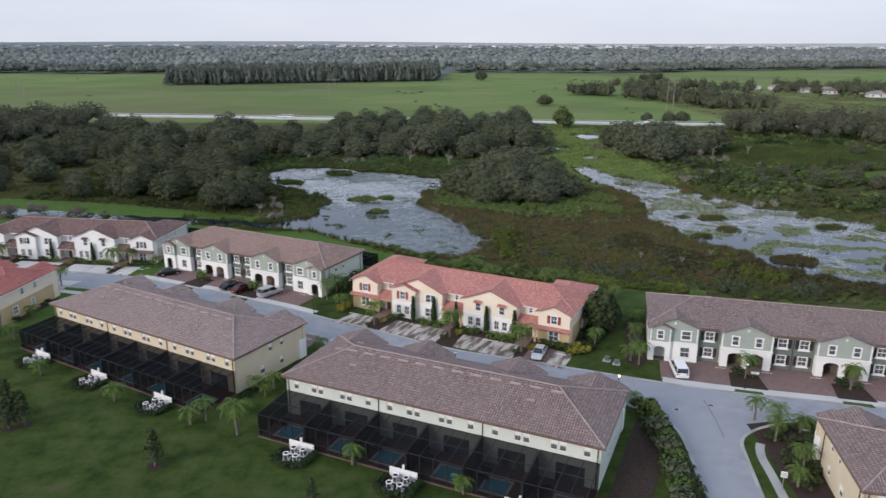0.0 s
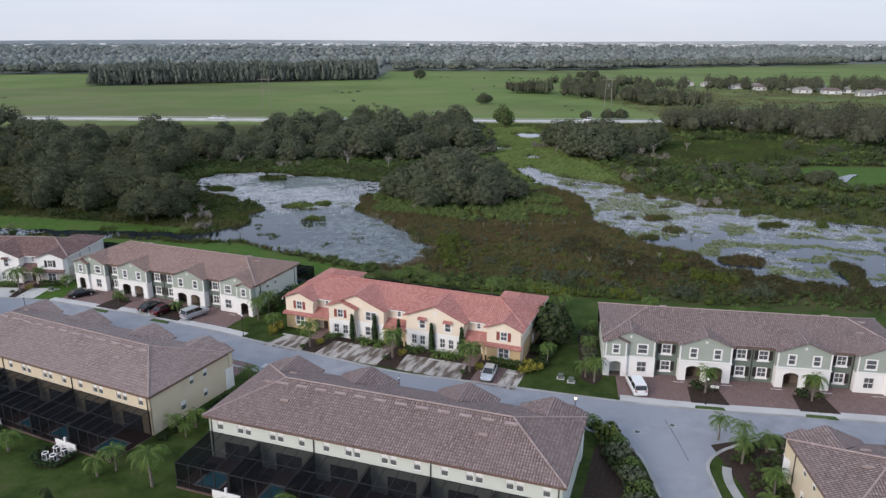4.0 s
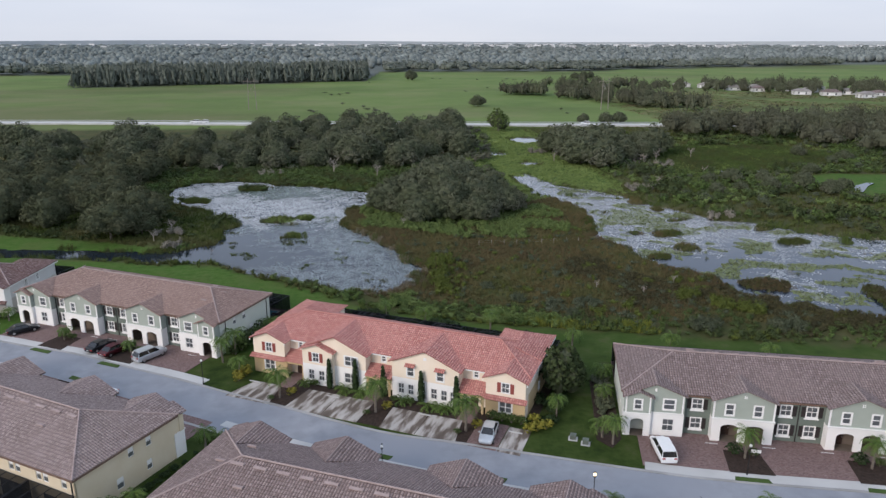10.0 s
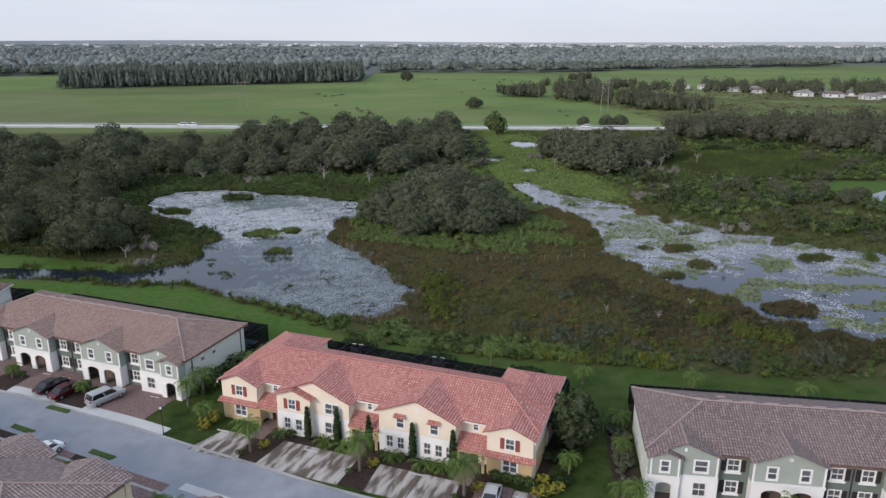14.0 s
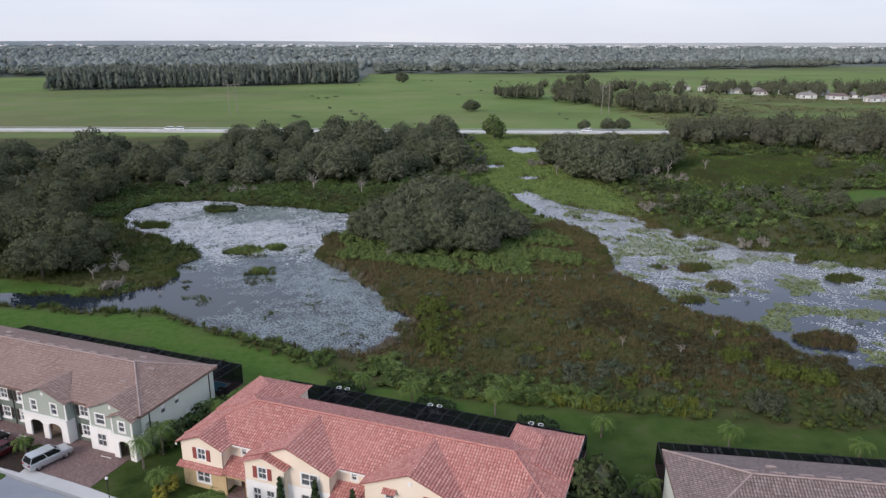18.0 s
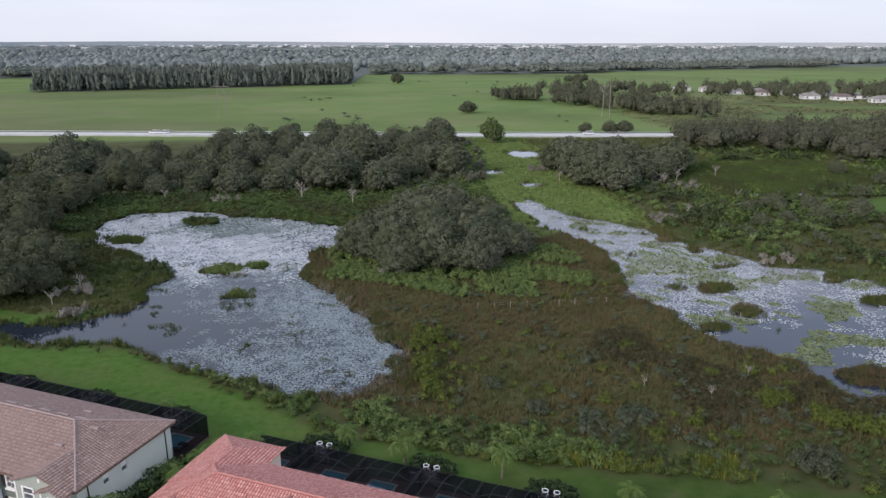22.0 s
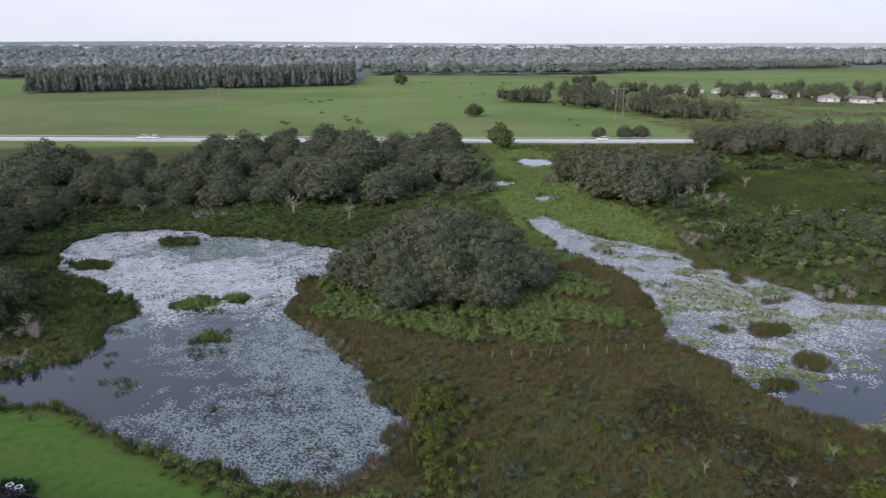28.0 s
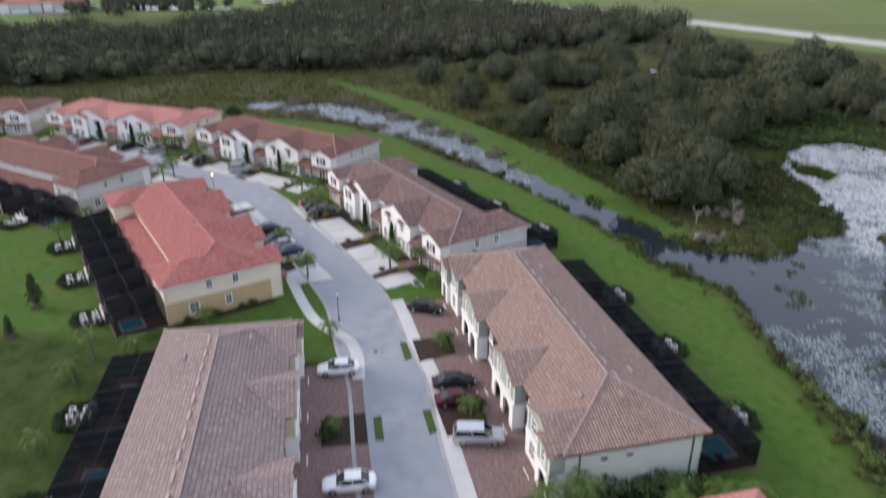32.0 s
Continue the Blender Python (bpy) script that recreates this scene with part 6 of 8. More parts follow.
def cheap_oak(seed, tufts=14, leaves=12, leaf=0.088):
    r2 = random.Random(seed)
    g = Geo()
    masses = [(Vector((0, 0, 0.5)), 0.62, 0.44)]
    for k in range(4):
        a = 1.571 * k + r2.uniform(-0.4, 0.4)
        masses.append((Vector((math.cos(a) * 0.5, math.sin(a) * 0.5, r2.uniform(0.3, 0.5))), r2.uniform(0.38, 0.54), r2.uniform(0.26, 0.38)))
    for i, (c, rx, rz) in enumerate(masses):
        lump(g, c, rx * 0.74, rz / rx, r2, 6, 4)
        for k in range(tufts):
            z = 1 - 1.3 * (k + 0.5) / tufts
            q = 2.399 * k + i
            e = math.sqrt(1 - z * z)
            leaf_quads(g, r2, c + Vector((math.cos(q) * e * rx, math.sin(q) * e * rx, z * rz)) * r2.uniform(0.9, 1.06), 0.17, leaves, leaf, 0.8, -0.4)
    return arrays(g)


CHEAP = [cheap_oak(s) for s in (5, 6, 7)]
FAR_OAK = [cheap_oak(s, 9, 6, 0.14) for s in (8, 9, 10)]
merged("western_woods", CHEAP, far_oaks, WOOD_LEAF, "broad dense wood of dark live oaks beyond the marsh", "woods")
for x, y, s, k in ((21, 219, 1.42, 1), (12, 214, 1.2, 0), (29, 212, 1.25, 0), (20, 206, 1.15, 3), (33, 222, 1.2, 0), (10, 224, 1.2, 2), (25, 230, 1.2, 1), (16, 229, 1.2, 3), (37, 213, 1.05, 2), (5, 216, 1.0, 0), (13, 204, 0.95, 2), (28, 203, 1.0, 2)):
    oak(x, y, s, k, 40 * x, "broad live oak in the dome-shaped clump between the ponds", "oak clump", True)
CLUMP = [(72, 312), (72, 288), (96, 275), (120, 305), (112, 330), (85, 335)]
for x, y in scatter(rng, CLUMP, 16, 8.5):
    oak(x, y, rng.uniform(0.95, 1.35), rng.randrange(4), rng.uniform(0, 360), "live oak in the clump beyond the slough", "oaks beyond the slough")
EASTWOOD = [(138, 350), (180, 355), (215, 300), (300, 290), (330, 370), (250, 400), (160, 398)]
merged("eastern_woods", CHEAP, [(x, y, -0.4, rng.uniform(5.5, 8.5), rng.uniform(9.5, 14.0), rng.uniform(0, 6.28), rng.randrange(3)) for x, y in scatter(rng, EASTWOOD, 75, 9.0)], WOOD_LEAF, "dark wood of live oaks east of the marsh", "woods")

TALL = [oak_meshes(s, h, w, lo, 120, 0.6, GREY_LEAF) for s, h, w, lo in ((21, 6.0, 3.2, 9), (22, 5.0, 2.6, 8))]


def grey_tree(x, y, s, k, turn, label, name="small_tree", group="small garden trees", meshes=None):
    t = thing(name, pose(x, y, float(land(x, y)), rz=turn) @ Matrix.Diagonal((s, s, s, 1)), label, "tree", group)
    a, b, c = (meshes or TALL)[k]
    part("trunk", a, None, t)
    cr = part("crown", b, None, t)
    part("inner_crown", c, None, cr)
    return t


GREEN = [oak_meshes(s, h, w, lo, 150, 0.42, DEEP_LEAF) for s, h, w, lo in ((31, 5.5, 3.0, 9), (32, 4.0, 2.2, 8))]


def conical_meshes(seed):
    """A young upright evergreen: whorls of fine leaf clumps narrowing to the top."""
    rng7 = random.Random(seed)
    crown, core = Geo(), Geo()
    trunk = Geo().tube((0, 0, -0.2), (0, 0, 3.8), 0.09, 0.02, 6)
    for k in range(9):
        z = 0.9 + 0.36 * k
        r = 1.05 * (1 - k / 10.5) * rng7.uniform(0.85, 1.1)
        for j in range(3):
            a = 2.1 * j + 0.7 * k
            leaf_quads(crown, rng7, (math.cos(a) * r * 0.45, math.sin(a) * r * 0.45, z), r * 0.62, 26, 0.26, 0.8, -0.8)
        lump(core, (0, 0, z), r * 0.55, 0.7, rng7, 6, 3)
    return trunk.mesh("trunk", BARK), crown.mesh("crown", DEEP_LEAF), core.mesh("inner_crown", OAK_CORE)


YOUNG = [oak_meshes(36, 5.5, 2.6, 10, 190, 0.34, LUSH_SHRUB)]
TALLDARK = [oak_meshes(35, 4.6, 1.9, 11, 170, 0.30, THICKET)]
CONES = [conical_meshes(33), conical_meshes(34)]
for x, y, s, k in ((-165.4, 148.2, 1.15, 0), (-163, 151, 0.9, 1), (-203, 122, 1.2, 0), (-207, 119, 1.0, 1), (-200, 126, 0.9, 1), (-210, 124, 1.0, 0), (-173, 163, 0.8, 1), (-13.5, 124.5, 0.75, 0), (-11.5, 128.5, 0.7, 1), (-15.5, 127.5, 0.6, 1)):
    grey_tree(x, y, s, k, 50 * x, "dense dark green broadleaf tree between two house rows", "garden_tree", "garden trees", GREEN)
for x, y, s in ((26.3, 108.2, 1.6), (27.6, 109.6, 1.25)):
    grey_tree(x, y, 1.0 * s, 0, 70 * x, "tall dense dark tree between two house rows", "garden_tree", "garden trees", TALLDARK)
for x, y, s in ((-55.2, 79.8, 1.15), (-52.6, 78.4, 1.0), (-54.0, 77.4, 0.9), (-32.7, 69.6, 1.0), (-13.7, 63.2, 0.6), (-84, 94, 0.6), (-99, 92, 0.7), (-90.2, 98.2, 1.0)):
    grey_tree(x, y, 1.25 * s, 1 if s > 0.65 else 0, 70 * x, "young dark evergreen tree on the rear lawn", "evergreen_tree", "evergreens on the rear lawn", CONES)
    single("mulch_ring", Geo().tube((x, y, -0.1), (x, y, 0.03), 0.9, n=14), MULCH, "round mulch ring under a young tree", "planting bed", "mulch rings")

BUSH = [bush_geo(s, 110, 0.17) for s in (41, 42, 43)]

for h in (house_g2, house_ge, house_n, house_w, house_e):
    arcade_yard(h)
for h, st in ((house_r, True), (house_g1, False), (house_g0, False), (house_fr, False), (house_rw, False), (house_rl, False)):
    gabled_yard(h, st)
rear_yard(house_n, 12.95, 6)
rear_yard(house_w, 12.95, 6)
rear_yard(house_g2, 12.95, 6)
rear_yard(house_ge, 12.95, 6)
for h in (house_r, house_g1, house_rw, house_rl):
    rear_yard(h, 13.65, 6, True)


# ---- palms, cypresses and garden shrubs ----
def palm_meshes(seed, height, fronds, length, droop, upright=0.9):
    rng = random.Random(seed)
    trunk = Geo()
    p = Vector((0, 0, -0.1))
    for k in range(6):
        q = Vector((rng.uniform(-0.04, 0.04) * k, rng.uniform(-0.04, 0.04) * k, height * (k + 1) / 6))
        trunk.tube(p, q, 0.17 - 0.012 * k, 0.165 - 0.012 * k, 7)
        p = q
    crown = Geo()
    for k in range(fronds):
        a = 2.399 * k + rng.uniform(-0.2, 0.2)
        rise = upright * (1 - 1.25 * k / fronds) + rng.uniform(-0.1, 0.1)
        d = Vector((math.cos(a), math.sin(a), 0))
        side = Vector((-d.y, d.x, 0))
        spine = []
        q = p.copy()
        el = rise
        seg = length * rng.uniform(0.85, 1.1) / 6
        for _ in range(7):
            spine.append(q.copy())
            q = q + (d * math.cos(el) + Vector((0, 0, 1)) * math.sin(el)) * seg
            el -= droop / 6
        for j in range(6):
            m0, m1 = spine[j], spine[j + 1]
            t = (m1 - m0).normalized()
            for s in (-1, 1):
                for f in (0.0, 0.26, 0.52, 0.78):
                    base = m0.lerp(m1, f)
                    along = (j + f) / 6
                    wl = length * 0.34 * (0.45 + 1.5 * along * (1.2 - along)) * rng.uniform(0.85, 1.15)
                    tip = base + side * s * wl * 0.72 + t * wl * 0.5 - Vector((0, 0, wl * rng.uniform(0.3, 0.75)))
                    crown.face((base, base + t * seg * 0.17, tip))
    for _ in range(5):
        a = rng.uniform(0, 6.283)
        crown.face((p, p + Vector((math.cos(a) * 0.2, math.sin(a) * 0.2, -0.5)), p + Vector((math.cos(a + 0.5) * 0.2, math.sin(a + 0.5) * 0.2, -0.5))))
    return trunk.mesh("trunk", BARK), crown.mesh("fronds", PALM_LEAF)


PALMS = {"tall": [palm_meshes(s, 3.9, 20, 2.25, 1.8) for s in (51, 52)], "short": [palm_meshes(s, 2.2, 17, 1.8, 1.8) for s in (53, 54)], "low": [palm_meshes(s, 0.5, 16, 1.5, 1.5) for s in (55,)]}


def palm(m, kind, s, label, turn=0.0):
    k = random.Random(int(m.translation.x * 13 + m.translation.y * 7)).randrange(len(PALMS[kind]))
    t = thing("palm_tree" if kind != "low" else "palm_shrub", Matrix.Translation(m.translation) @ pose(0, 0, 0, rz=turn or m.translation.x * 77) @ Matrix.Diagonal((s, s, s, 1)), label, "palm", "palms")
    a, b = PALMS[kind][k]
    part("trunk", a, None, t)
    part("fronds", b, None, t)
    return t


def cypress_meshes():
    rng = random.Random(61)
    g = Geo()
    for k in range(9):
        z = 0.4 + 0.5 * k
        leaf_quads(g, rng, (0, 0, z), 0.40 * (1 - (k / 9.5) ** 2) + 0.08, 46, 0.30, 1.3, -1)
        lump(g, (0, 0, z), 0.36 * (1 - (k / 9.5) ** 2) + 0.06, 1.2, rng, 6, 3)
    return Geo().tube((0, 0, -0.1), (0, 0, 4.2), 0.06, 0.02, 5).mesh("trunk", BARK), g.mesh("foliage", CYPRESS_LEAF)


CYP = cypress_meshes()


def cypress(m, s):
    t = thing("italian_cypress", m @ Matrix.Diagonal((s, s, s, 1)), "slim dark italian cypress against the white fronts", "tree", "italian cypresses")
    part("trunk", CYP[0], None, t)
    part("foliage", CYP[1], None, t)


_sh = {}


def shrub(m, s, mat, label, name="garden_shrub"):
    if mat.name not in _sh:
        rng = random.Random(len(_sh) + 70)
        g, st = Geo(), Geo()
        for k in range(4):
            c = (0.3 * math.cos(1.57 * k), 0.3 * math.sin(1.57 * k), rng.uniform(0.4, 0.6))
            leaf_quads(g, rng, c, 0.36, 46, 0.2, 1.0, -0.4)
            st.tube((0, 0, -0.05), c, 0.03, 0.012, 4)
        _sh[mat.name] = (st.mesh("stems", BARK), g.mesh("foliage", mat))
    t = thing(name, m @ Matrix.Diagonal((s, s, s, 1)), label, "shrub", "garden shrubs")
    part("stem", _sh[mat.name][0], None, t)
    part("foliage", _sh[mat.name][1], None, t)


def gabled_plants(h, seed):
    rr = random.Random(seed)
    for u, v in ((7.9, -7.3), (21.6, -6.2), (34.0, -6.4)):
        if h is house_r or (h is not house_rw and u != 21.6):
            palm(at(h, u, v, 0.03), "tall", rr.uniform(0.95, 1.1), "queen palm in a mulch bed between driveways")
        shrub(at(h, u + 1.0, v + 1.3, 0.03), 1.2, FLOWER_LEAF, "yellow and green croton shrub under a palm")
        shrub(at(h, u - 0.8, v - 1.0, 0.03), 0.8, SHRUB_LEAF, "low green shrub in dark mulch")
    for u in ((12.9, 16.6, 20.8, 26.3, 31.2) if h is house_r else (16.6, 26.3)):
        cypress(at(h, u, -2.65 if u < 14 else -2.1, 0.03), rr.uniform(0.92, 1.08))
    for u in (9.2, 10.6, 14.4, 15.4, 17.6, 22.6, 23.8, 25.0, 27.6, 28.9, 30.2):
        if rr.random() < 0.55:
            palm(at(h, u, -2.9, 0.03), "low", rr.uniform(0.9, 1.15), "low cycad-like palm before a white wall")
        else:
            shrub(at(h, u, -2.8, 0.03), rr.uniform(0.9, 1.3), SHRUB_LEAF, "leafy green shrub against the house front")
    for u in (-0.75, 40.9):
        for k in range(7):
            if rr.random() < 0.7:
                shrub(at(h, u, 1.2 + 1.7 * k + rr.uniform(-0.4, 0.4), 0.03), rr.uniform(0.7, 1.25), rr.choice((SHRUB_LEAF, CYPRESS_LEAF, DEEP_LEAF)), "leafy green shrub at the foot of the end wall")
    for k in range(4):
        shrub(at(h, 36.2 + 1.25 * k, -2.5, 0.03), 1.25, SHRUB_LEAF, "low green hedge shrub below the end window")


for h, sd in ((house_r, 1), (house_g1, 2), (house_g0, 3), (house_rw, 4), (house_fr, 5)):
    gabled_plants(h, sd)
for k in range(4):
    shrub(at(house_r, 41.3 + 0.9 * (k % 3), -3.9 + 0.8 * k, 0.02), 1.35, FLOWER_LEAF, "yellow-green croton bush at the lawn's edge")
    shrub(at(house_r, -0.3 - 0.8 * (k % 2), -5.2 + 0.9 * k, 0.02), 1.3, FLOWER_LEAF, "yellow-green croton bush at the lawn's edge")
for h in (house_g2, house_ge, house_w, house_n, house_e):
    for b in (11.0, 24.6):
        palm(at(h, b + 2.4, -4.6, 0.08), "tall" if h is house_ge else "short", 0.85 if h in (house_ge, house_g2) else 0.6, "young palm in a dark mulch bed between driveways")
        shrub(at(h, b + 1.4, -3.7, 0.08), 1.5, CYPRESS_LEAF, "dark green shrub in a mulch bed")
        shrub(at(h, b + 3.5, -4.0, 0.08), 1.1, SHRUB_LEAF, "green shrub in a mulch bed")
for x, y, kind, s in ((29.2, 95.8, "tall", 1.0), (28.4, 97.4, "short", 1.1), (24.0, 102.4, "tall", 0.85), (31.0, 106.0, "short", 1.1), (32.6, 111.5, "short", 1.2), (29.6, 113.5, "short", 1.2),
                      (-21.6, 122.8, "tall", 1.05), (-20.2, 125.5, "tall", 1.1), (-18.2, 117.6, "tall", 0.85), (-14.2, 131.0, "tall", 0.9), (-16.3, 133.5, "short", 1.2), (-15.0, 129.4, "short", 1.1), (-13.0, 134.8, "short", 1.3), (-11.0, 137.5, "short", 1.3), (-7.5, 137.0, "tall", 0.9),
                      (-74.9, 130.2, "tall", 1.05), (-67.0, 144.6, "tall", 0.95), (-64.8, 147.3, "tall", 1.1), (-58.3, 124.0, "short", 1.1), (-61.2, 142.6, "short", 1.1), (-62.5, 149.5, "tall", 1.0),
                      (-25.2, 76.2, "tall", 1.25), (-30.1, 79.5, "tall", 0.85), (-31.8, 78.6, "short", 1.1), (2.2, 64.6, "short", 1.0), (-10.3, 70.0, "short", 1.2), (-25.6, 87.6, "short", 1.0), (-23.5, 88.2, "short", 1.1), (-24.2, 86.0, "short", 0.8),
                      (-19.0, 99.8, "short", 1.1), (-18.0, 101.2, "low", 1.2), (-16.2, 84.6, "low", 1.3), (-44, 84.5, "short", 1.2), (-58, 92, "short", 1.1), (-69, 104.5, "short", 1.3), (-72, 100.5, "tall", 1.1), (-68.6, 97.5, "short", 1.2),
                      (25.3, 83.4, "short", 1.0),
                      (39.8, 80.0, "tall", 0.9), (41.6, 78.0, "tall", 0.95), (40.2, 75.0, "tall", 1.0), (40.4, 68.6, "tall", 0.95), (38.6, 66.0, "short", 1.1), (44.2, 77.0, "short", 1.2),
                      (-88.5, 133.4, "short", 1.2), (-132.7, 132, "tall", 1.2), (-131.5, 129.5, "tall", 1.1), (-132.8, 126.7, "tall", 1.1), (-128, 107, "short", 1.3), (-126, 108.5, "short", 1.2), (-71.4, 113.8, "short", 1.1), (-174, 161, "tall", 1.1), (-116, 118, "tall", 1.0), (-119, 112, "short", 1.2), (-112, 106, "tall", 0.9), (-104, 148, "tall", 1.0), (-106, 146.5, "tall", 1.1), (-149, 139.5, "tall", 1.1), (-151.5, 137.2, "tall", 1.1), (-119, 122, "tall", 1.0), (-117, 127, "tall", 1.05), (-148, 143, "tall", 0.9),
                      (3, 137.5, "tall", 0.9), (9.5, 134.8, "short", 1.3), (20, 130.5, "tall", 1.0), (32, 124, "short", 1.2), (46, 119.5, "tall", 0.9), (60, 116, "short", 1.2), (-20, 148, "short", 1.1)):
    palm(pose(x, y, 0.02), kind, s * 0.85, "green palm beside the houses and lawns")


def hedge_mass(name, area, count, size, mat, label, seed, variants=None, heights=(0.8, 1.3)):
    rr = random.Random(seed)
    rows = [(x, y, float(land(x, y)) - 0.05, size * rr.uniform(0.8, 1.4), size * rr.uniform(*heights), rr.uniform(0, 6.28), rr.randrange(3)) for x, y in scatter(rr, area, count, size * 0.35)]
    return merged(name, variants or BUSH, rows, mat, label, "shrubs")


plate(house_n, "mulch_bed", [(-6.0, -4.0), (-1.2, -4.0), (-1.2, 20), (-5.2, 20)], 0.04, MULCH, "dark mulch bed beside the side street", "planting bed", group="mulch beds")
single("mulch_bed", Geo().prism([(38.4, 79.0), (47.0, 80.6), (50, 78), (46, 70), (41.6, 62), (37.6, 62), (38.2, 72)], -0.1, 0.045), MULCH, "dark mulch bed on the street corner", "planting bed", group="mulch beds")
single("mulch_bed", Geo().prism([(27.6, 97.0), (28.9, 95.0), (30.6, 96.8), (34.0, 111.0), (31.2, 112.0), (28.6, 101)], -0.1, 0.04), MULCH, "dark mulch bed with palms beside an end wall", "planting bed", group="mulch beds")
hedge_mass("shrub_border", [(24.6, 60), (27.0, 60), (28.0, 75), (27.2, 81.5), (25.4, 84), (25.4, 76)], 75, 1.5, THICKET, "dense green shrub border beside the side street", 81, None, (0.7, 1.25))
hedge_mass("shrub_border", [(38.6, 78.2), (46, 79.6), (47, 74), (42, 66), (39, 64), (38.4, 72)], 46, 1.0, THICKET, "mixed dark green shrubs on the street corner", 82, None, (0.7, 1.4))
hedge_mass("shrub_border", [(-20.2, 97.5), (-19.0, 99.5), (-26.5, 85.2), (-27.6, 85.4)][::-1], 40, 0.7, CYPRESS_LEAF, "low dark hedge along the cream end wall", 83)
hedge_mass("shrub_border", [(-15.5, 132), (-11.5, 135.5), (-8.6, 130), (-13.4, 120.5), (-16.6, 121.5)], 40, 1.4, CYPRESS_LEAF, "dark green shrubs between two house rows", 84)
for k in range(8):
    shrub(at(house_g2, 41.6 + 0.5 * (k % 2), 0.8 + 1.55 * k, 0.02), 1.7 + 0.5 * (k % 3), (CYPRESS_LEAF, SHRUB_LEAF, DEEP_LEAF)[k % 3], "tall leafy shrub against the pale end wall")
hedge_mass("shrub_border", [(29.6, 101), (31.2, 101), (34.2, 113.5), (32.0, 114)], 34, 1.1, OAK_LEAF, "brown-green shrubs along the end wall", 86)
hedge_mass("shrub_border", [(22.0, 101.5), (23.4, 100.6), (29.5, 114), (27.5, 115)], 30, 1.1, CYPRESS_LEAF, "dark green shrubs beside the end wall", 85)

for x, y, q, mt in ((26.2, 80.6, 2.6, BRIGHT_LEAF), (26.9, 78.6, 2.2, SHRUB_LEAF), (26.4, 76.4, 2.5, GREY_LEAF), (26.9, 74.2, 2.1, SHRUB_LEAF), (26.3, 72.0, 2.4, GREY_LEAF), (26.4, 69.6, 2.3, SHRUB_LEAF), (25.8, 67.2, 2.4, GREY_LEAF), (25.4, 64.8, 2.2, SHRUB_LEAF), (25.0, 62.4, 2.4, GREY_LEAF)):
    shrub(pose(x, y, 0.02, rz=60 * x), q, mt, "large rounded shrub in the border beside the side street")

# ---- street lamps and small street furniture ----
_lamp = []


def street_lamp(x, y, lit):
    if not _lamp:
        pole = Geo().tube((0, 0, 0), (0, 0, 0.5), 0.11, 0.08, 8).tube((0, 0, 0.5), (0, 0, 3.4), 0.05, 0.04, 8).tube((0, 0, 3.4), (0, 0, 3.55), 0.11, 0.12, 8)
        globe = Geo()
        lump(globe, (0, 0, 3.74), 0.17, 1.05, random.Random(2), 10, 6)
        cap = Geo().tube((0, 0, 4.0), (0, 0, 4.12), 0.1, 0.02, 8)
        _lamp.extend((pole.mesh("pole", POLE_BLACK), globe.mesh("globe", GLOBE, True), globe.mesh("globe", LAMP_GLOW, True), cap.mesh("cap", POLE_BLACK)))
    t = thing("street_lamp", pose(x, y, 0), "black street lamp with a " + ("lit warm globe" if lit else "white unlit globe") + " at the kerb", "street lamp", "street lamps")
    part("pole", _lamp[0], None, t)
    part("globe", _lamp[2 if lit else 1], None, t)
    part("cap", _lamp[3], None, t)


for x, y, lit in ((23.4, 84.8, True), (-118.6, 134.6, True), (-22.8, 115.7, False), (-61.6, 127.2, False), (1.8, 92.0, False), (42.0, 88.4, False), (-100, 143.9, False), (70, 81.5, False)):
    street_lamp(x, y, lit)
t = thing("notice_board", pose(44.6, 91.4, 0, rz=-14), "small white notice board on a post in a mulch bed", "sign", "")
part("post", Geo().box(-0.04, -0.04, 0, 0.04, 0.04, 1.1), POLE_BLACK, t)
part("board", Geo().box(-0.55, -0.05, 0.75, 0.55, 0.0, 1.15), PAINT_WHITE, t)
t = thing("street_sign", pose(36.6, 65.4, 0, rz=-20), "white square street sign on a thin post", "sign", "")
part("post", Geo().tube((0, 0, 0), (0, 0, 2.2), 0.03, n=6), RIM, t)
part("plate", Geo().box(-0.32, -0.03, 1.6, 0.32, 0.0, 2.3), PAINT_WHITE, t)
for k in range(3):
    part("text_bar", Geo().box(-0.22, -0.036, 1.75 + 0.16 * k, 0.22, -0.031, 1.82 + 0.16 * k), POLE_BLACK, t)
for x, y in ((24.8, 97.4), (26.0, 96.2), (-63.5, 141.0)):
    t = thing("utility_box", pose(x, y, 0, rz=-20), "low grey-green utility box on the lawn", "utility box", "utility boxes")
    part("cabinet", Geo().box(-0.35, -0.3, 0.06, 0.35, 0.3, 0.6), GREY_BOX, t)
    part("lid", Geo().box(-0.38, -0.33, 0.6, 0.38, 0.33, 0.66), GREY_BOX, t)
    part("plinth", Geo().box(-0.55, -0.5, 0, 0.55, 0.5, 0.06), CONCRETE, t)

# ---- parked cars ----
def car_paint(name, color, metal=0.3):
    return material(name, [color, tuple(min(1, c * 1.08) for c in color)], 3.0, rough=0.28, metal=metal, spec=0.5)


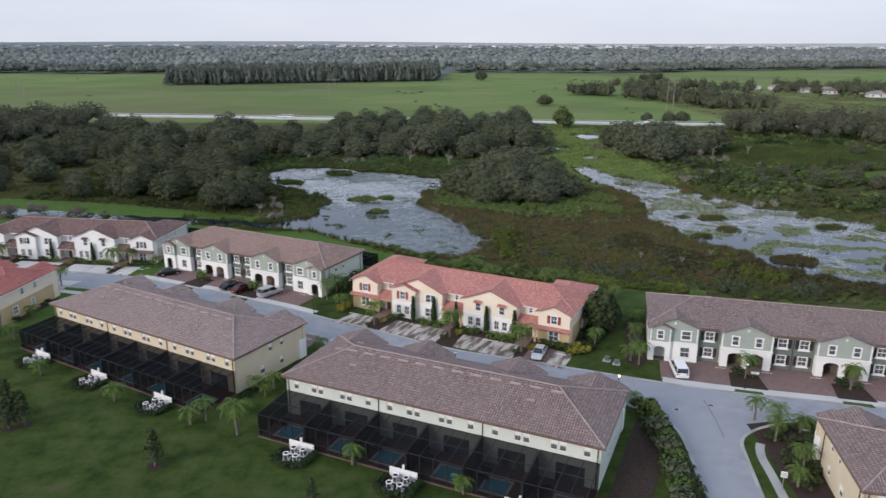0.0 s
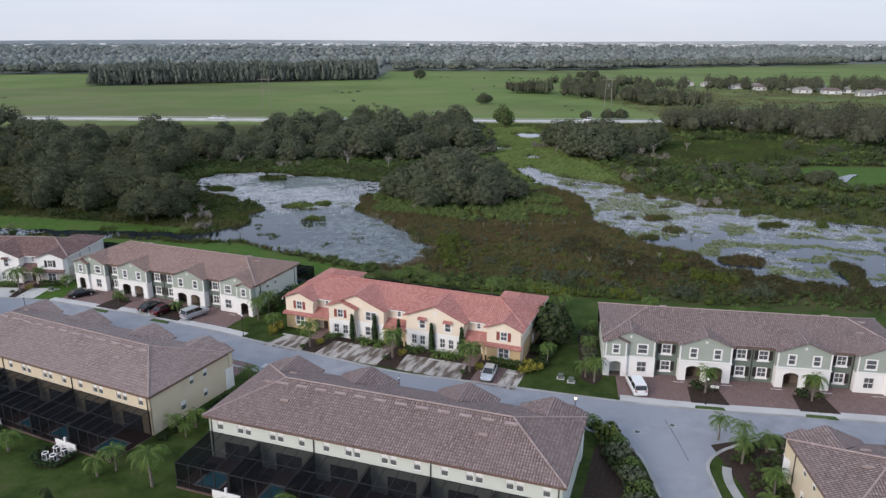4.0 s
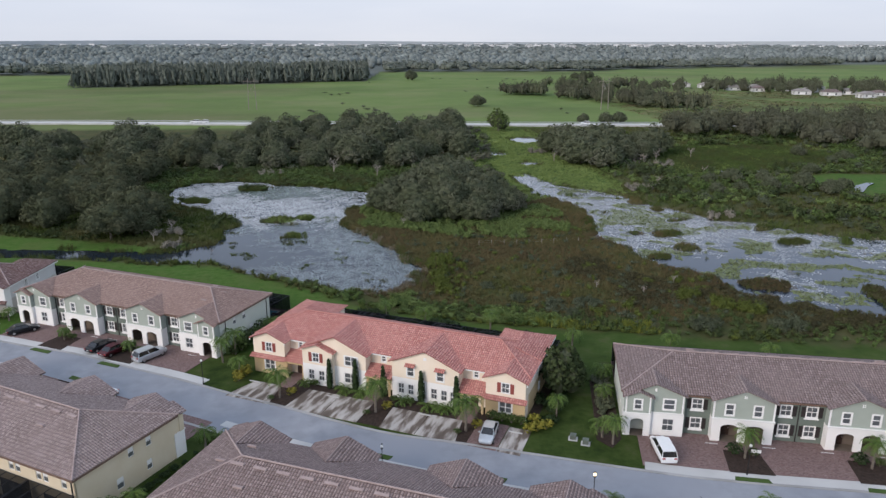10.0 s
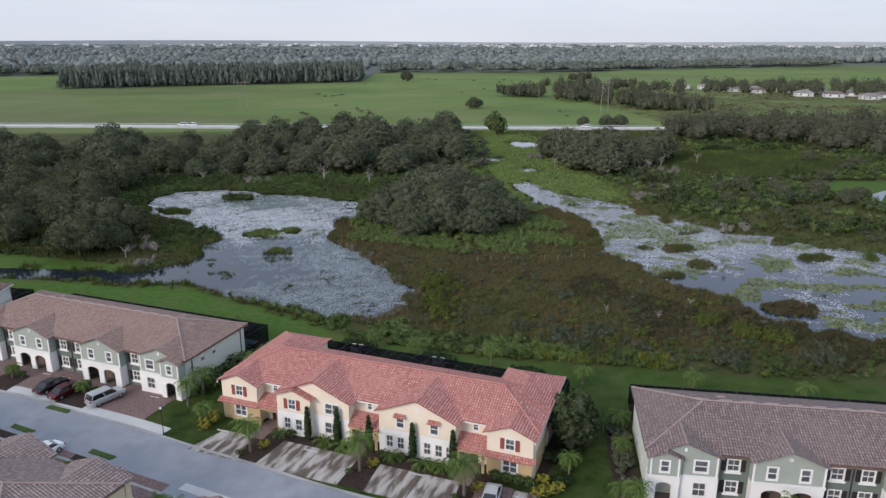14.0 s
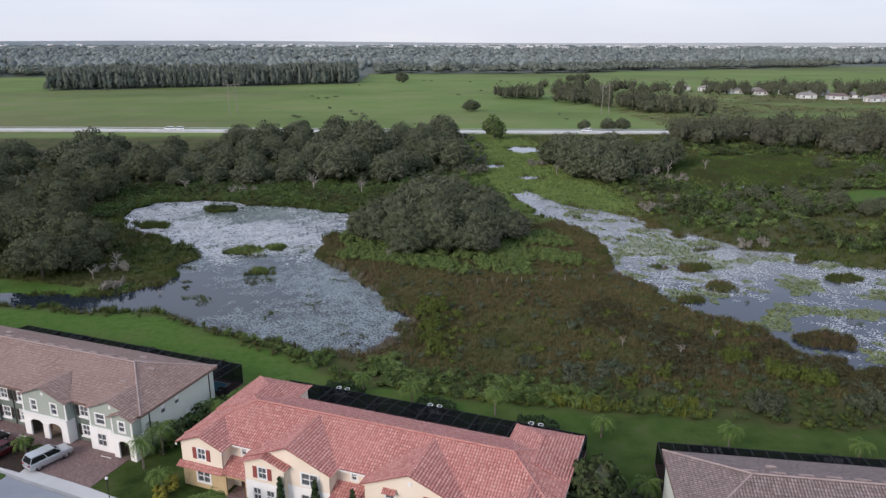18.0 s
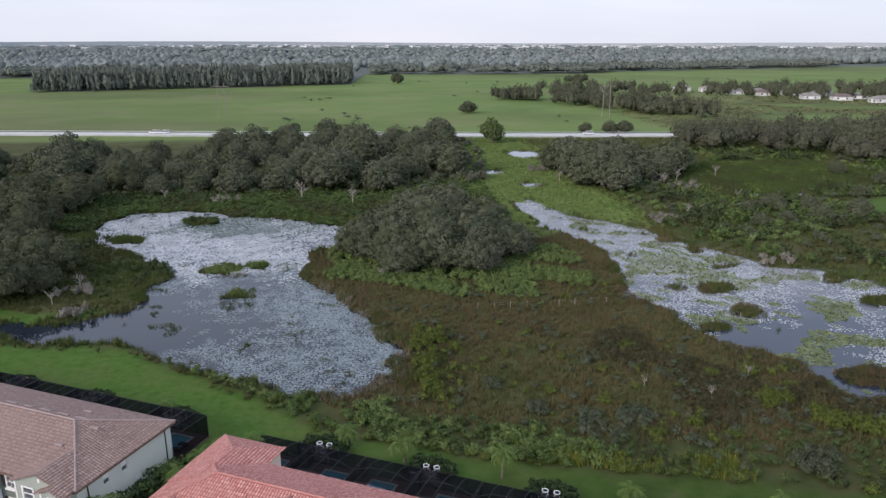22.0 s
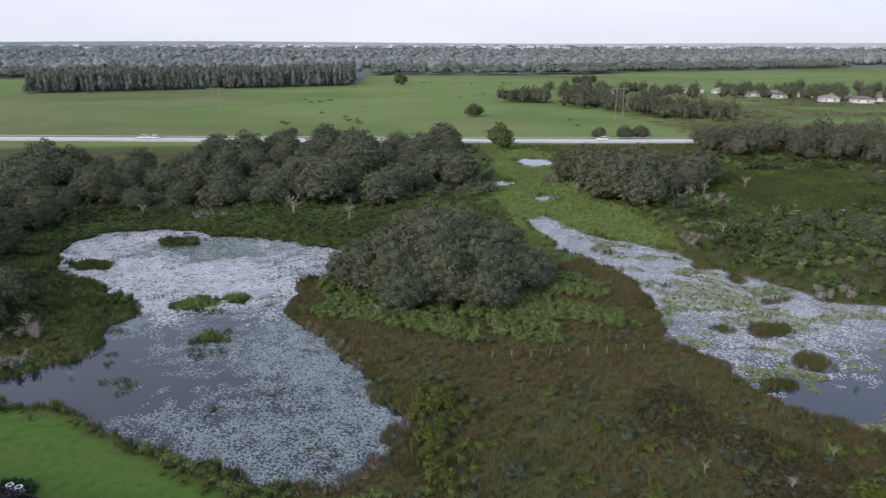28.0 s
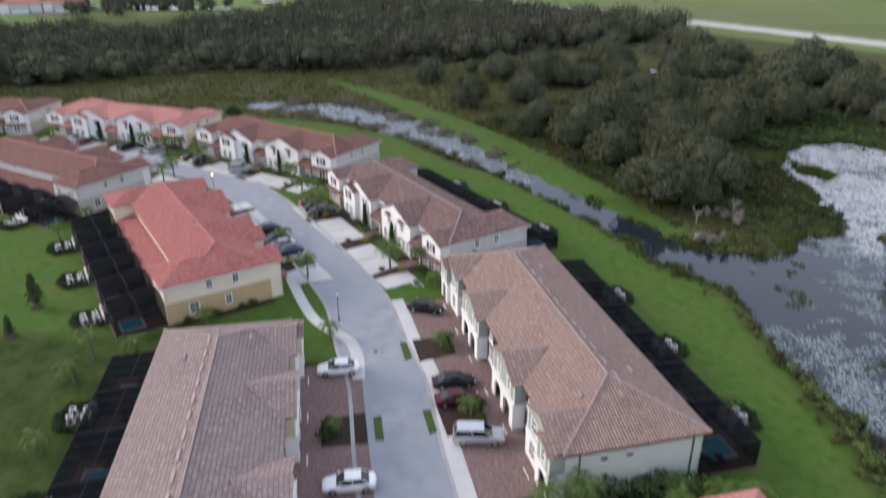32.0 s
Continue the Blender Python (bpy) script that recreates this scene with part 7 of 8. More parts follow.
PAINTS = {"silver": car_paint("silver_paint", (0.50, 0.53, 0.56), 0.5), "white": car_paint("white_paint", (0.74, 0.75, 0.76), 0.0), "black": car_paint("black_paint", (0.012, 0.013, 0.016)),
          "maroon": car_paint("maroon_paint", (0.075, 0.010, 0.016)), "grey": car_paint("dark_grey_paint", (0.06, 0.07, 0.08)), "red": car_paint("crimson_paint", (0.15, 0.012, 0.024)), "blue": car_paint("dark_blue_paint", (0.03, 0.05, 0.09))}
# profiles: stations along the length: x, bottom, shoulder height, half width
SEDAN = dict(length=4.8, body=((-2.4, 0.42, 0.66, 0.70), (-2.25, 0.28, 0.86, 0.84), (-1.5, 0.22, 0.98, 0.91), (0.3, 0.20, 0.95, 0.92), (1.2, 0.22, 0.90, 0.91), (2.05, 0.26, 0.76, 0.84), (2.4, 0.40, 0.58, 0.66)),
             cabin=((-1.75, 0.96, 0.80), (-1.0, 1.42, 0.62), (0.35, 1.44, 0.62), (1.15, 0.93, 0.80)))
SUV = dict(length=5.0, body=((-2.5, 0.45, 0.80, 0.82), (-2.42, 0.32, 1.08, 0.93), (-1.4, 0.28, 1.12, 0.97), (0.5, 0.28, 1.10, 0.97), (1.3, 0.30, 1.08, 0.96), (2.2, 0.34, 0.98, 0.90), (2.5, 0.48, 0.72, 0.74)),
           cabin=((-2.40, 1.10, 0.86), (-2.05, 1.76, 0.72), (0.45, 1.78, 0.72), (1.30, 1.09, 0.86)))
VAN = dict(length=5.1, body=((-2.55, 0.42, 0.80, 0.84), (-2.48, 0.28, 1.02, 0.95), (-1.4, 0.24, 1.05, 0.99), (0.6, 0.24, 1.04, 0.99), (1.5, 0.26, 1.02, 0.97), (2.25, 0.30, 0.88, 0.90), (2.55, 0.42, 0.64, 0.72)),
           cabin=((-2.46, 1.03, 0.88), (-2.22, 1.70, 0.74), (0.55, 1.74, 0.74), (1.85, 0.98, 0.84)))
_cars = {}


def car_meshes(kind):
    k = dict(sedan=SEDAN, suv=SUV, van=VAN)[kind]
    body, glass, roof = Geo(), Geo(), Geo()
    st = k["body"]

    def ring(x, b, s, w):
        return [Vector(p) for p in ((x, -w * 0.9, b), (x, -w, b + (s - b) * 0.45), (x, -w * 0.97, s - 0.05), (x, -w * 0.88, s), (x, w * 0.88, s), (x, w * 0.97, s - 0.05), (x, w, b + (s - b) * 0.45), (x, w * 0.9, b))]

    rings = [ring(*q) for q in st]
    for a, b in zip(rings, rings[1:]):
        for i in range(8):
            j = (i + 1) % 8
            body.face((a[i], b[i], b[j], a[j]))
    body.face(rings[0])
    body.face(list(reversed(rings[-1])))
    c = k["cabin"]
    lo = [(c[0][0], c[0][1], c[0][2]), (c[3][0], c[3][1], c[3][2])]
    hi = [(c[1][0], c[1][1], c[1][2]), (c[2][0], c[2][1], c[2][2])]
    A = [Vector((x, s * w, z)) for x, z, w in lo for s in (-1, 1)]
    B = [Vector((x, s * w, z)) for x, z, w in hi for s in (-1, 1)]
    for q in ((A[0], A[2], B[2], B[0]), (A[3], A[1], B[1], B[3]), (A[2], A[3], B[3], B[2]), (A[1], A[0], B[0], B[1])):
        glass.face(q)
    x0, x1, z, w = hi[0][0] - 0.06, hi[1][0] + 0.06, hi[0][1], hi[0][2]
    roof.prism([(x0, -w * 0.9), (x0 + 0.15, -w - 0.02), (x1 - 0.15, -w - 0.02), (x1, -w * 0.9), (x1, w * 0.9), (x1 - 0.15, w + 0.02), (x0 + 0.15, w + 0.02), (x0, w * 0.9)], z - 0.05, z + 0.05)
    pillar = Geo()
    for s in (0, 1):
        for a, b in ((A[s], B[s]), (A[2 + s], B[2 + s])):
            pillar.tube(a, b, 0.05, 0.04, 4)
        mid0, mid1 = A[s].lerp(A[2 + s], 0.52), B[s].lerp(B[2 + s], 0.5)
        pillar.tube(mid0, mid1, 0.045, 0.04, 4)
    tyre = Geo().tube((0, -0.11, 0), (0, 0.11, 0), 0.34 if kind == "sedan" else 0.38, n=16)
    rim = Geo().tube((0, -0.125, 0), (0, 0.125, 0), 0.21 if kind == "sedan" else 0.24, n=10)
    xf, xr = st[-1][0], st[0][0]
    head = Geo().box(-0.06, -0.17, -0.06, 0.06, 0.17, 0.07)
    return [("glasshouse", glass.mesh("glasshouse", CAR_GLASS)), ("tyre", tyre.mesh("tyre", TYRE)), ("rim", rim.mesh("rim", RIM)),
            ("headlight", head.mesh("headlight", LIGHT_CLEAR)), ("tail_light", head.mesh("tail_light", LIGHT_RED))], (body, roof, pillar), k


def car(m, kind, color, label):
    """A parked car, nose towards +x of its own pose."""
    if kind not in _cars:
        _cars[kind] = car_meshes(kind)
    shared, solids, k = _cars[kind]
    if (kind, color) not in _cars:
        p = PAINTS[color]
        _cars[kind, color] = [g.mesh(n, p) for n, g in zip(("body", "roof", "pillar"), solids)]
    t = thing("car", m, label, "car", "parked cars")
    body = part("body", _cars[kind, color][0], None, t)
    part("roof", _cars[kind, color][1], None, t)
    part("pillars", _cars[kind, color][2], None, t)
    me = dict(shared)
    part("glasshouse", me["glasshouse"], None, t, "tinted window glass")
    half = k["length"] / 2
    r = 0.34 if kind == "sedan" else 0.38
    for x in (-half * 0.60, half * 0.62):
        for y in (-0.80, 0.80):
            w = part("tyre", me["tyre"], None, t, m=pose(x, y, r))
            part("rim", me["rim"], None, w, "silver alloy rim")
    st = k["body"]
    for y in (-0.58, 0.58):
        part("headlight", me["headlight"], None, t, m=pose(st[-2][0] + 0.16, y, st[-2][2] - 0.13))
        part("tail_light", me["tail_light"], None, t, m=pose(st[1][0] - 0.06, y * 1.15, st[1][2] - 0.14))
        part("mirror", Geo().box(-0.08, -0.1, -0.06, 0.08, 0.1, 0.07), PAINTS[color], t, m=pose(k["cabin"][3][0] - 0.25, y * 1.72, k["cabin"][3][1] + 0.06))
    part("number_plate", Geo().box(-0.01, -0.16, -0.05, 0.01, 0.16, 0.05), PAINT_WHITE, t, m=pose(st[0][0] - 0.02, 0, 0.62))
    return t


for h, u, v, turn, kind, color, label in (
        (house_r, 37.0, -6.6, -84, "sedan", "silver", "pale silver sedan on the paver bay before the red-roofed row"),
        (house_ge, 4.2, -5.0, 99, "van", "white", "white minivan with tinted glass on the paver forecourt"),
        (house_g2, 30.9, -4.9, 76, "suv", "silver", "long silver off-roader with a black roof rack on pavers"),
        (house_g2, 21.4, -5.0, 85, "sedan", "black", "black sedan under a palm on the paver forecourt"),
        (house_g2, 24.5, -5.4, 85, "sedan", "maroon", "maroon sedan beside a black one on the pavers"),
        (house_g2, 4.4, -4.6, 60, "sedan", "black", "black sedan parked askew before the end porch"),
        (house_w, 37.4, -5.3, 88, "sedan", "white", "white sedan with a dark sunroof on red pavers"),
        (house_w, 19.0, -5.7, 88, "sedan", "white", "white sedan parked on red pavers"),
        (house_rw, 22.6, -7.2, 92, "sedan", "black", "black sedan on a concrete driveway"),
        (house_rw, 17.8, -7.0, 90, "sedan", "grey", "dark grey sedan on a concrete driveway"),
        (house_rw, 15.0, -7.0, 90, "sedan", "silver", "silver sedan on a concrete driveway"),
        (house_rw, 12.2, -7.0, 90, "sedan", "blue", "dark blue sedan on a concrete driveway"),
        (house_g1, 1.2, -5.6, 95, "sedan", "red", "red sedan on a pale driveway"),
        (house_g1, 4.2, -5.9, 92, "sedan", "black", "black sedan on a pale driveway"),
        (house_g1, 6.6, -5.6, 80, "sedan", "grey", "dark grey sedan on a pale driveway"),
        (house_g0, 19.0, -6.2, 60, "suv", "silver", "silver off-roader on a pale driveway"),
        (house_g0, 6.5, -6.4, 85, "sedan", "grey", "grey sedan on a pale driveway"),
        (house_g0, 3.2, -6.2, 85, "sedan", "black", "black sedan on a pale driveway"),
        (house_fr, 36.0, -6.0, 80, "suv", "silver", "silver off-roader on a far driveway"),
        (house_fr, 28.5, -6.2, 85, "suv", "black", "black off-roader on a far driveway"),
        (house_fr, 15.5, -6.2, 90, "sedan", "red", "red sedan on a far driveway"),
        (house_fr, 12.2, -6.2, 90, "sedan", "white", "white sedan on a far driveway")):
    car(at(h, u, v, 0.08, turn), kind, color, label)

# ---- marsh, meadow and shore plants ----
nrng = np.random.RandomState(5)


def cover_points(x0, x1, y0, y1, n, seed, test):
    """Random plan points in a rectangle that pass a test on arrays of x and y."""
    r = np.random.RandomState(seed)
    x, y = r.uniform(x0, x1, n), r.uniform(y0, y1, n)
    ok = test(x, y)
    return x[ok], y[ok], r


def strewn(name, pts, variants, size, height, mat, label, category, sink=0.05):
    x, y, r = pts
    z = land(x, y) - sink
    n = len(x)
    s, hh = size * r.uniform(0.6, 1.5, n), height * r.uniform(0.6, 1.5, n)
    rows = list(zip(x.tolist(), y.tolist(), z.tolist(), s.tolist(), hh.tolist(), r.uniform(0, 6.28, n).tolist(), r.randint(0, len(variants), n).tolist()))
    return merged(name, variants, rows, mat, label, category)


TUFT = [tuft_geo(s, 8) for s in (91, 92, 93)]


def low_bush(seed, quads):
    rng5 = random.Random(seed)
    g5 = Geo()
    lump(g5, (0, 0, 0.38), 0.30, 1.0, rng5, 4, 2)
    for c5 in ((0.16, 0.05, 0.42), (-0.15, 0.12, 0.5), (0.0, -0.17, 0.36)):
        leaf_quads(g5, rng5, c5, 0.33, quads // 3, 0.21, 1.0, -0.3)
    return arrays(g5)


LOW = [low_bush(s, 42) for s in (94, 95, 96, 97)]


def fine_bush(seed):
    rng5 = random.Random(seed)
    g5 = Geo()
    lump(g5, (0, 0, 0.34), 0.27, 1.0, rng5, 5, 3)
    for k in range(5):
        a = 1.2566 * k + rng5.uniform(-0.3, 0.3)
        leaf_quads(g5, rng5, (0.2 * math.cos(a), 0.2 * math.sin(a), rng5.uniform(0.26, 0.56)), rng5.uniform(0.2, 0.3), 17, 0.13, 1.0, -0.3)
    return arrays(g5)


FINELOW = [fine_bush(s) for s in (194, 195, 196, 197)]
MOUND_X, MOUND_Y = 21.0, 216.0


def marshland(x, y):
    w = wetness(x, y)
    return (y > lawn_line(x) + 1.5) & (w < 0.1) & (bank_depth(x, y) < 0.5) & (inside_depth(x, y, MOWN) < 0)


FLAT = [(127, 328), (183, 330), (195, 302), (176, 282), (127, 264), (113, 263), (112, 294)]


def thick_east(x, y):
    """Ground east of the slough that carries shrubs: not the flat rushes, nor the grass along the water."""
    return marshland(x, y) & (inside_depth(x, y, FLAT) < 0) & (wetness(x, y) < -5 - 3 * waves(x, y, 18, 83))


def meadow(x, y):
    return marshland(x, y) & (np.hypot((x - MOUND_X) / 1.2, y - MOUND_Y) > 18) & (x > -12) & (y > lawn_line(x) + 8) & (y < 232 + 6 * waves(x, y, 15, 34))


strewn("marsh_grass", cover_points(-12, 82, 130, 290, 52000, 101, meadow), TUFT, 0.85, 0.75, DRY_GRASS, "brown and olive marsh grass with dry stalks", "marsh grass")
strewn("marsh_grass", cover_points(38, 84, 222, 410, 15000, 107, lambda x, y: marshland(x, y) & (y > 232 + 6 * waves(x, y, 15, 34)) & (np.hypot((x - MOUND_X) / 1.2, y - MOUND_Y) > 18)), TUFT, 1.2, 0.6, LUSH, "bright green low marsh grass north of the slough", "marsh grass")
strewn("marsh_grass", cover_points(-130, -10, 170, 290, 26000, 102, lambda x, y: marshland(x, y) & (waves(x, y, 20, 31) > -0.7)), TUFT, 1.0, 0.9, REED, "green rushes round the lily pond", "marsh grass")
strewn("marsh_grass", cover_points(80, 240, 130, 400, 18000, 103, lambda x, y: marshland(x, y)), TUFT, 1.5, 1.1, REED, "olive marsh grass beyond the slough", "marsh grass")
strewn("marsh_grass", cover_points(-290, -100, 95, 260, 11000, 104, lambda x, y: marshland(x, y) & (inside_depth(x, y, FARWEST) < 4)), TUFT, 1.3, 0.8, DRY_GRASS, "brown marsh grass along the western channel", "marsh grass")
strewn("marsh_grass", cover_points(-290, -100, 95, 260, 15000, 362, lambda x, y: marshland(x, y) & (inside_depth(x, y, FARWEST) < 4) & (waves(x, y, 30, 88) > -0.5)), TUFT, 1.3, 0.9, MARSH_OLIVE, "olive green rushes along the western channel", "marsh grass")
strewn("marsh_grass", cover_points(-12, 18, 222, 268, 3600, 361, lambda x, y: marshland(x, y)), TUFT, 1.0, 0.9, REED, "green rushes between the pond and the oak clump", "marsh grass")
strewn("reeds", cover_points(-75, 15, 145, 275, 40000, 105, lambda x, y: (wetness(x, y) > -2.2) & (wetness(x, y) < 0.45) & (waves(x, y, 9, 32) > -0.1)), TUFT, 0.7, 1.2, REED, "tall green reeds on the pond's shore and islets", "reeds")
strewn("reeds", cover_points(45, 140, 130, 380, 60000, 106, lambda x, y: (wetness(x, y) > -1.8) & (wetness(x, y) < 0.5) & (waves(x, y, 8, 33) > 0.05)), TUFT, 0.8, 1.0, REED, "green reeds along the slough and its islets", "reeds")
for k, (px, py, pr) in enumerate(ISLETS):
    strewn("reeds", cover_points(px - pr * 1.6, px + pr * 1.6, py - pr, py + pr, int(160 * pr), 110 + k, lambda x, y, px=px, py=py, pr=pr: np.hypot((x - px) / 1.5, y - py) < pr * (0.85 + 0.45 * waves(x, y, 4.5, 11))), TUFT, 0.8, 0.95, LUSH if k in (2, 3, 4) else DRY_GRASS if k == 8 else REED, "dense green reeds on a small islet", "reeds")

strewn("clearing_grass", cover_points(-215, -75, 235, 400, 16000, 108, lambda x, y: (inside_depth(x, y, OPENWOOD) > -14) & (bank_depth(x, y) < 0) & (wetness(x, y) < 0) | (np.hypot((x + 139) / 1.3, y - 309) < 13) | (np.hypot(x + 107, (y - 292) / 1.5) < 15)), TUFT, 1.6, 0.5, PALE_GRASS, "pale dry grass in the wood's clearings", "grass")

# scrub
strewn("scrub", cover_points(-32, 125, 108, 165, 4600, 121, lambda x, y: (wetness(x, y) < -0.3) & (y > lawn_line(x) + 0.6) & (y < lawn_line(x) + 10 + 4 * waves(x, y, 12, 41))), FINELOW, 1.3, 1.25, SHRUB_LEAF, "thick green scrub behind the mown lawn", "scrub")
strewn("scrub", cover_points(-32, 34, 112, 165, 3600, 346, lambda x, y: (wetness(x, y) < -0.3) & (y > lawn_line(x) + 1.0) & (y < lawn_line(x) + 9 + 4 * waves(x, y, 12, 85)) & (waves(x, y, 9, 86) > -0.2)), FINELOW, 1.4, 1.3, LUSH_SHRUB, "fresh green scrub behind the mown lawn", "scrub")
strewn("scrub", cover_points(4, 90, 108, 145, 1500, 122, lambda x, y: (y > lawn_line(x) + 0.2) & (y < lawn_line(x) + 5) & (waves(x, y, 14, 42) > -0.05)), FINELOW, 1.3, 1.0, BRIGHT_LEAF, "bright yellow-green scrub at the lawn's edge", "scrub")
strewn("scrub", cover_points(-5, 52, 182, 245, 3800, 123, lambda x, y: marshland(x, y) & (np.hypot((x - MOUND_X - 5) / 1.25, y - MOUND_Y + 4) < 21 + 7 * waves(x, y, 14, 80))), FINELOW, 1.7, 1.7, LUSH_SHRUB, "lush green shrubs round the oak clump", "scrub")
strewn("scrub", cover_points(8, 78, 128, 190, 220, 124, lambda x, y: meadow(x, y)), FINELOW, 1.5, 1.2, GREY_LEAF, "scattered grey-green bushes in the marsh grass", "scrub")
strewn("scrub", cover_points(8, 78, 128, 195, 110, 125, lambda x, y: meadow(x, y)), FINELOW, 1.4, 1.2, BRIGHT_LEAF, "scattered yellow-green bushes in the marsh grass", "scrub")
strewn("scrub", cover_points(30, 85, 115, 165, 420, 126, lambda x, y: marshland(x, y) & (y < lawn_line(x) + 34) & (waves(x, y, 13, 43) > 0.35)), FINELOW, 1.5, 1.2, GREY_LEAF, "dull grey-green thickets by the slough's near shore", "scrub")
strewn("scrub", cover_points(12, 20, 148, 172, 70, 127, lambda x, y: marshland(x, y)), FINELOW, 1.4, 1.7, BRIGHT_LEAF, "olive willow bushes at the pond's eastern shore", "scrub")
strewn("scrub", cover_points(85, 240, 170, 360, 3000, 128, lambda x, y: thick_east(x, y) & (waves(x, y, 28, 44) > -0.15) & (y > 205 - 0.25 * (x - 85))), LOW, 2.6, 2.2, SHRUB_LEAF, "dense green thickets east of the slough", "scrub")
strewn("scrub", cover_points(85, 240, 170, 360, 900, 129, lambda x, y: thick_east(x, y) & (waves(x, y, 22, 45) > 0.2)), LOW, 3.6, 3.4, THICKET, "dark tall thickets east of the slough", "scrub")
strewn("scrub", cover_points(-75, 45, 246, 300, 2500, 130, lambda x, y: marshland(x, y)), LOW, 1.8, 1.3, SHRUB_LEAF, "green scrub between the pond and the oak wood", "scrub")
strewn("scrub", cover_points(-130, -35, 183, 290, 1500, 131, lambda x, y: marshland(x, y) & (waves(x, y, 15, 46) > 0)), LOW, 1.9, 1.7, THICKET, "dark scrub on the pond's western bank", "scrub")
strewn("scrub", cover_points(-60, 5, 142, 178, 900, 132, lambda x, y: (y > lawn_line(x) - 1.2) & (y < lawn_line(x) + 3.0) & (wetness(x, y) < 0.2)), FINELOW, 1.1, 1.0, REED, "rough grass and scrub along the pond's near bank", "scrub")
strewn("scrub", cover_points(-340, -180, 60, 440, 3600, 133, lambda x, y: (inside_depth(x, y, FARWEST) > -2) & (inside_depth(x, y, FARWEST) < 14) & (y < 360)), LOW, 3.4, 3.4, WOOD_LEAF, "undergrowth at the western wood's edge", "scrub")
strewn("scrub", cover_points(-180, 70, 285, 425, 2200, 134, lambda x, y: inside_depth(x, y, BELT) > -12), LOW, 3.0, 3.0, OAK_LEAF, "undergrowth beneath the oak wood", "scrub")

strewn("scrub", cover_points(85, 240, 165, 360, 1300, 135, lambda x, y: thick_east(x, y) & (waves(x, y, 24, 47) > 0.2)), FINELOW, 2.8, 2.3, LUSH_SHRUB, "lighter green shrub masses east of the slough", "scrub")
strewn("scrub", cover_points(85, 240, 165, 330, 420, 136, lambda x, y: thick_east(x, y)), FINELOW, 3.0, 2.6, GREY_LEAF, "grey-green willow bushes east of the slough", "scrub")


def willow(bx, by, r, n, h, mat, label, seed):
    """One dense clump of bushes in the marsh grass."""
    return strewn("scrub", cover_points(bx - r, bx + r, by - r, by + r, n, seed, lambda x, y: np.hypot(x - bx, y - by) < r * (0.75 + 0.3 * waves(x, y, 3, seed))), FINELOW, 1.35, h, mat, label, "scrub")


for k, (bx, by, r, h) in enumerate(((59.3, 144, 2.9, 2.0), (63.2, 138, 2.6, 2.2), (67.5, 135, 2.8, 2.2), (61, 152.5, 1.7, 1.5), (55, 152, 1.2, 1.3), (46.5, 139, 1.1, 1.5), (47, 135.5, 1.0, 1.5), (37, 146, 1.2, 1.3), (30.5, 150, 1.3, 1.2), (50, 137, 1.2, 1.1), (40, 137.5, 1.6, 1.1), (15, 160, 2.2, 2.0), (16.5, 168, 2.0, 1.9), (14, 152, 1.8, 1.6), (46, 163, 1.3, 1.2))):
    willow(bx, by, r, int(9 * r * r) + 6, h, BRIGHT_LEAF, "yellow-green willow bush in the brown marsh grass", 300 + k)
for k, (bx, by, r, h) in enumerate(((27.6, 144.5, 1.7, 1.6), (56, 129, 3.4, 1.8), (33, 141, 2.6, 1.2), (40, 141.5, 3.2, 1.2), (35, 137.5, 1.7, 1.3), (23, 152, 1.6, 1.3), (70, 127.5, 3.2, 1.7))):
    willow(bx, by, r, int(9 * r * r) + 6, h, GREY_LEAF, "grey-green bush in the brown marsh grass", 330 + k)
strewn("marsh_grass", cover_points(22, 52, 118, 140, 5200, 340, lambda x, y: (y > lawn_line(x) + 0.8) & ((np.hypot((x - 32) / 5.5, (y - 131.8 + 0.35 * (x - 32)) / 1.8) < 1 + 0.2 * waves(x, y, 3, 81)) | (np.hypot((x - 45) / 2.9, (y - 129) / 3.0) < 1 + 0.2 * waves(x, y, 3, 82)))), TUFT, 0.7, 1.2, YELLOW_REED, "bright yellow-green reeds behind the mown lawn", "marsh grass")

strewn("scrub", cover_points(38, 100, 112, 170, 5200, 345, lambda x, y: marshland(x, y) & (y < lawn_line(x) + 44) & (y > lawn_line(x) + 4) & (waves(x, y, 16, 84) + (x - 58) / 30 > 0)), FINELOW, 1.25, 0.95, BROWN_SCRUB, "dark brown twiggy scrub near the slough", "scrub")

# bleached dead trees and bare grey bushes
_dead = {}


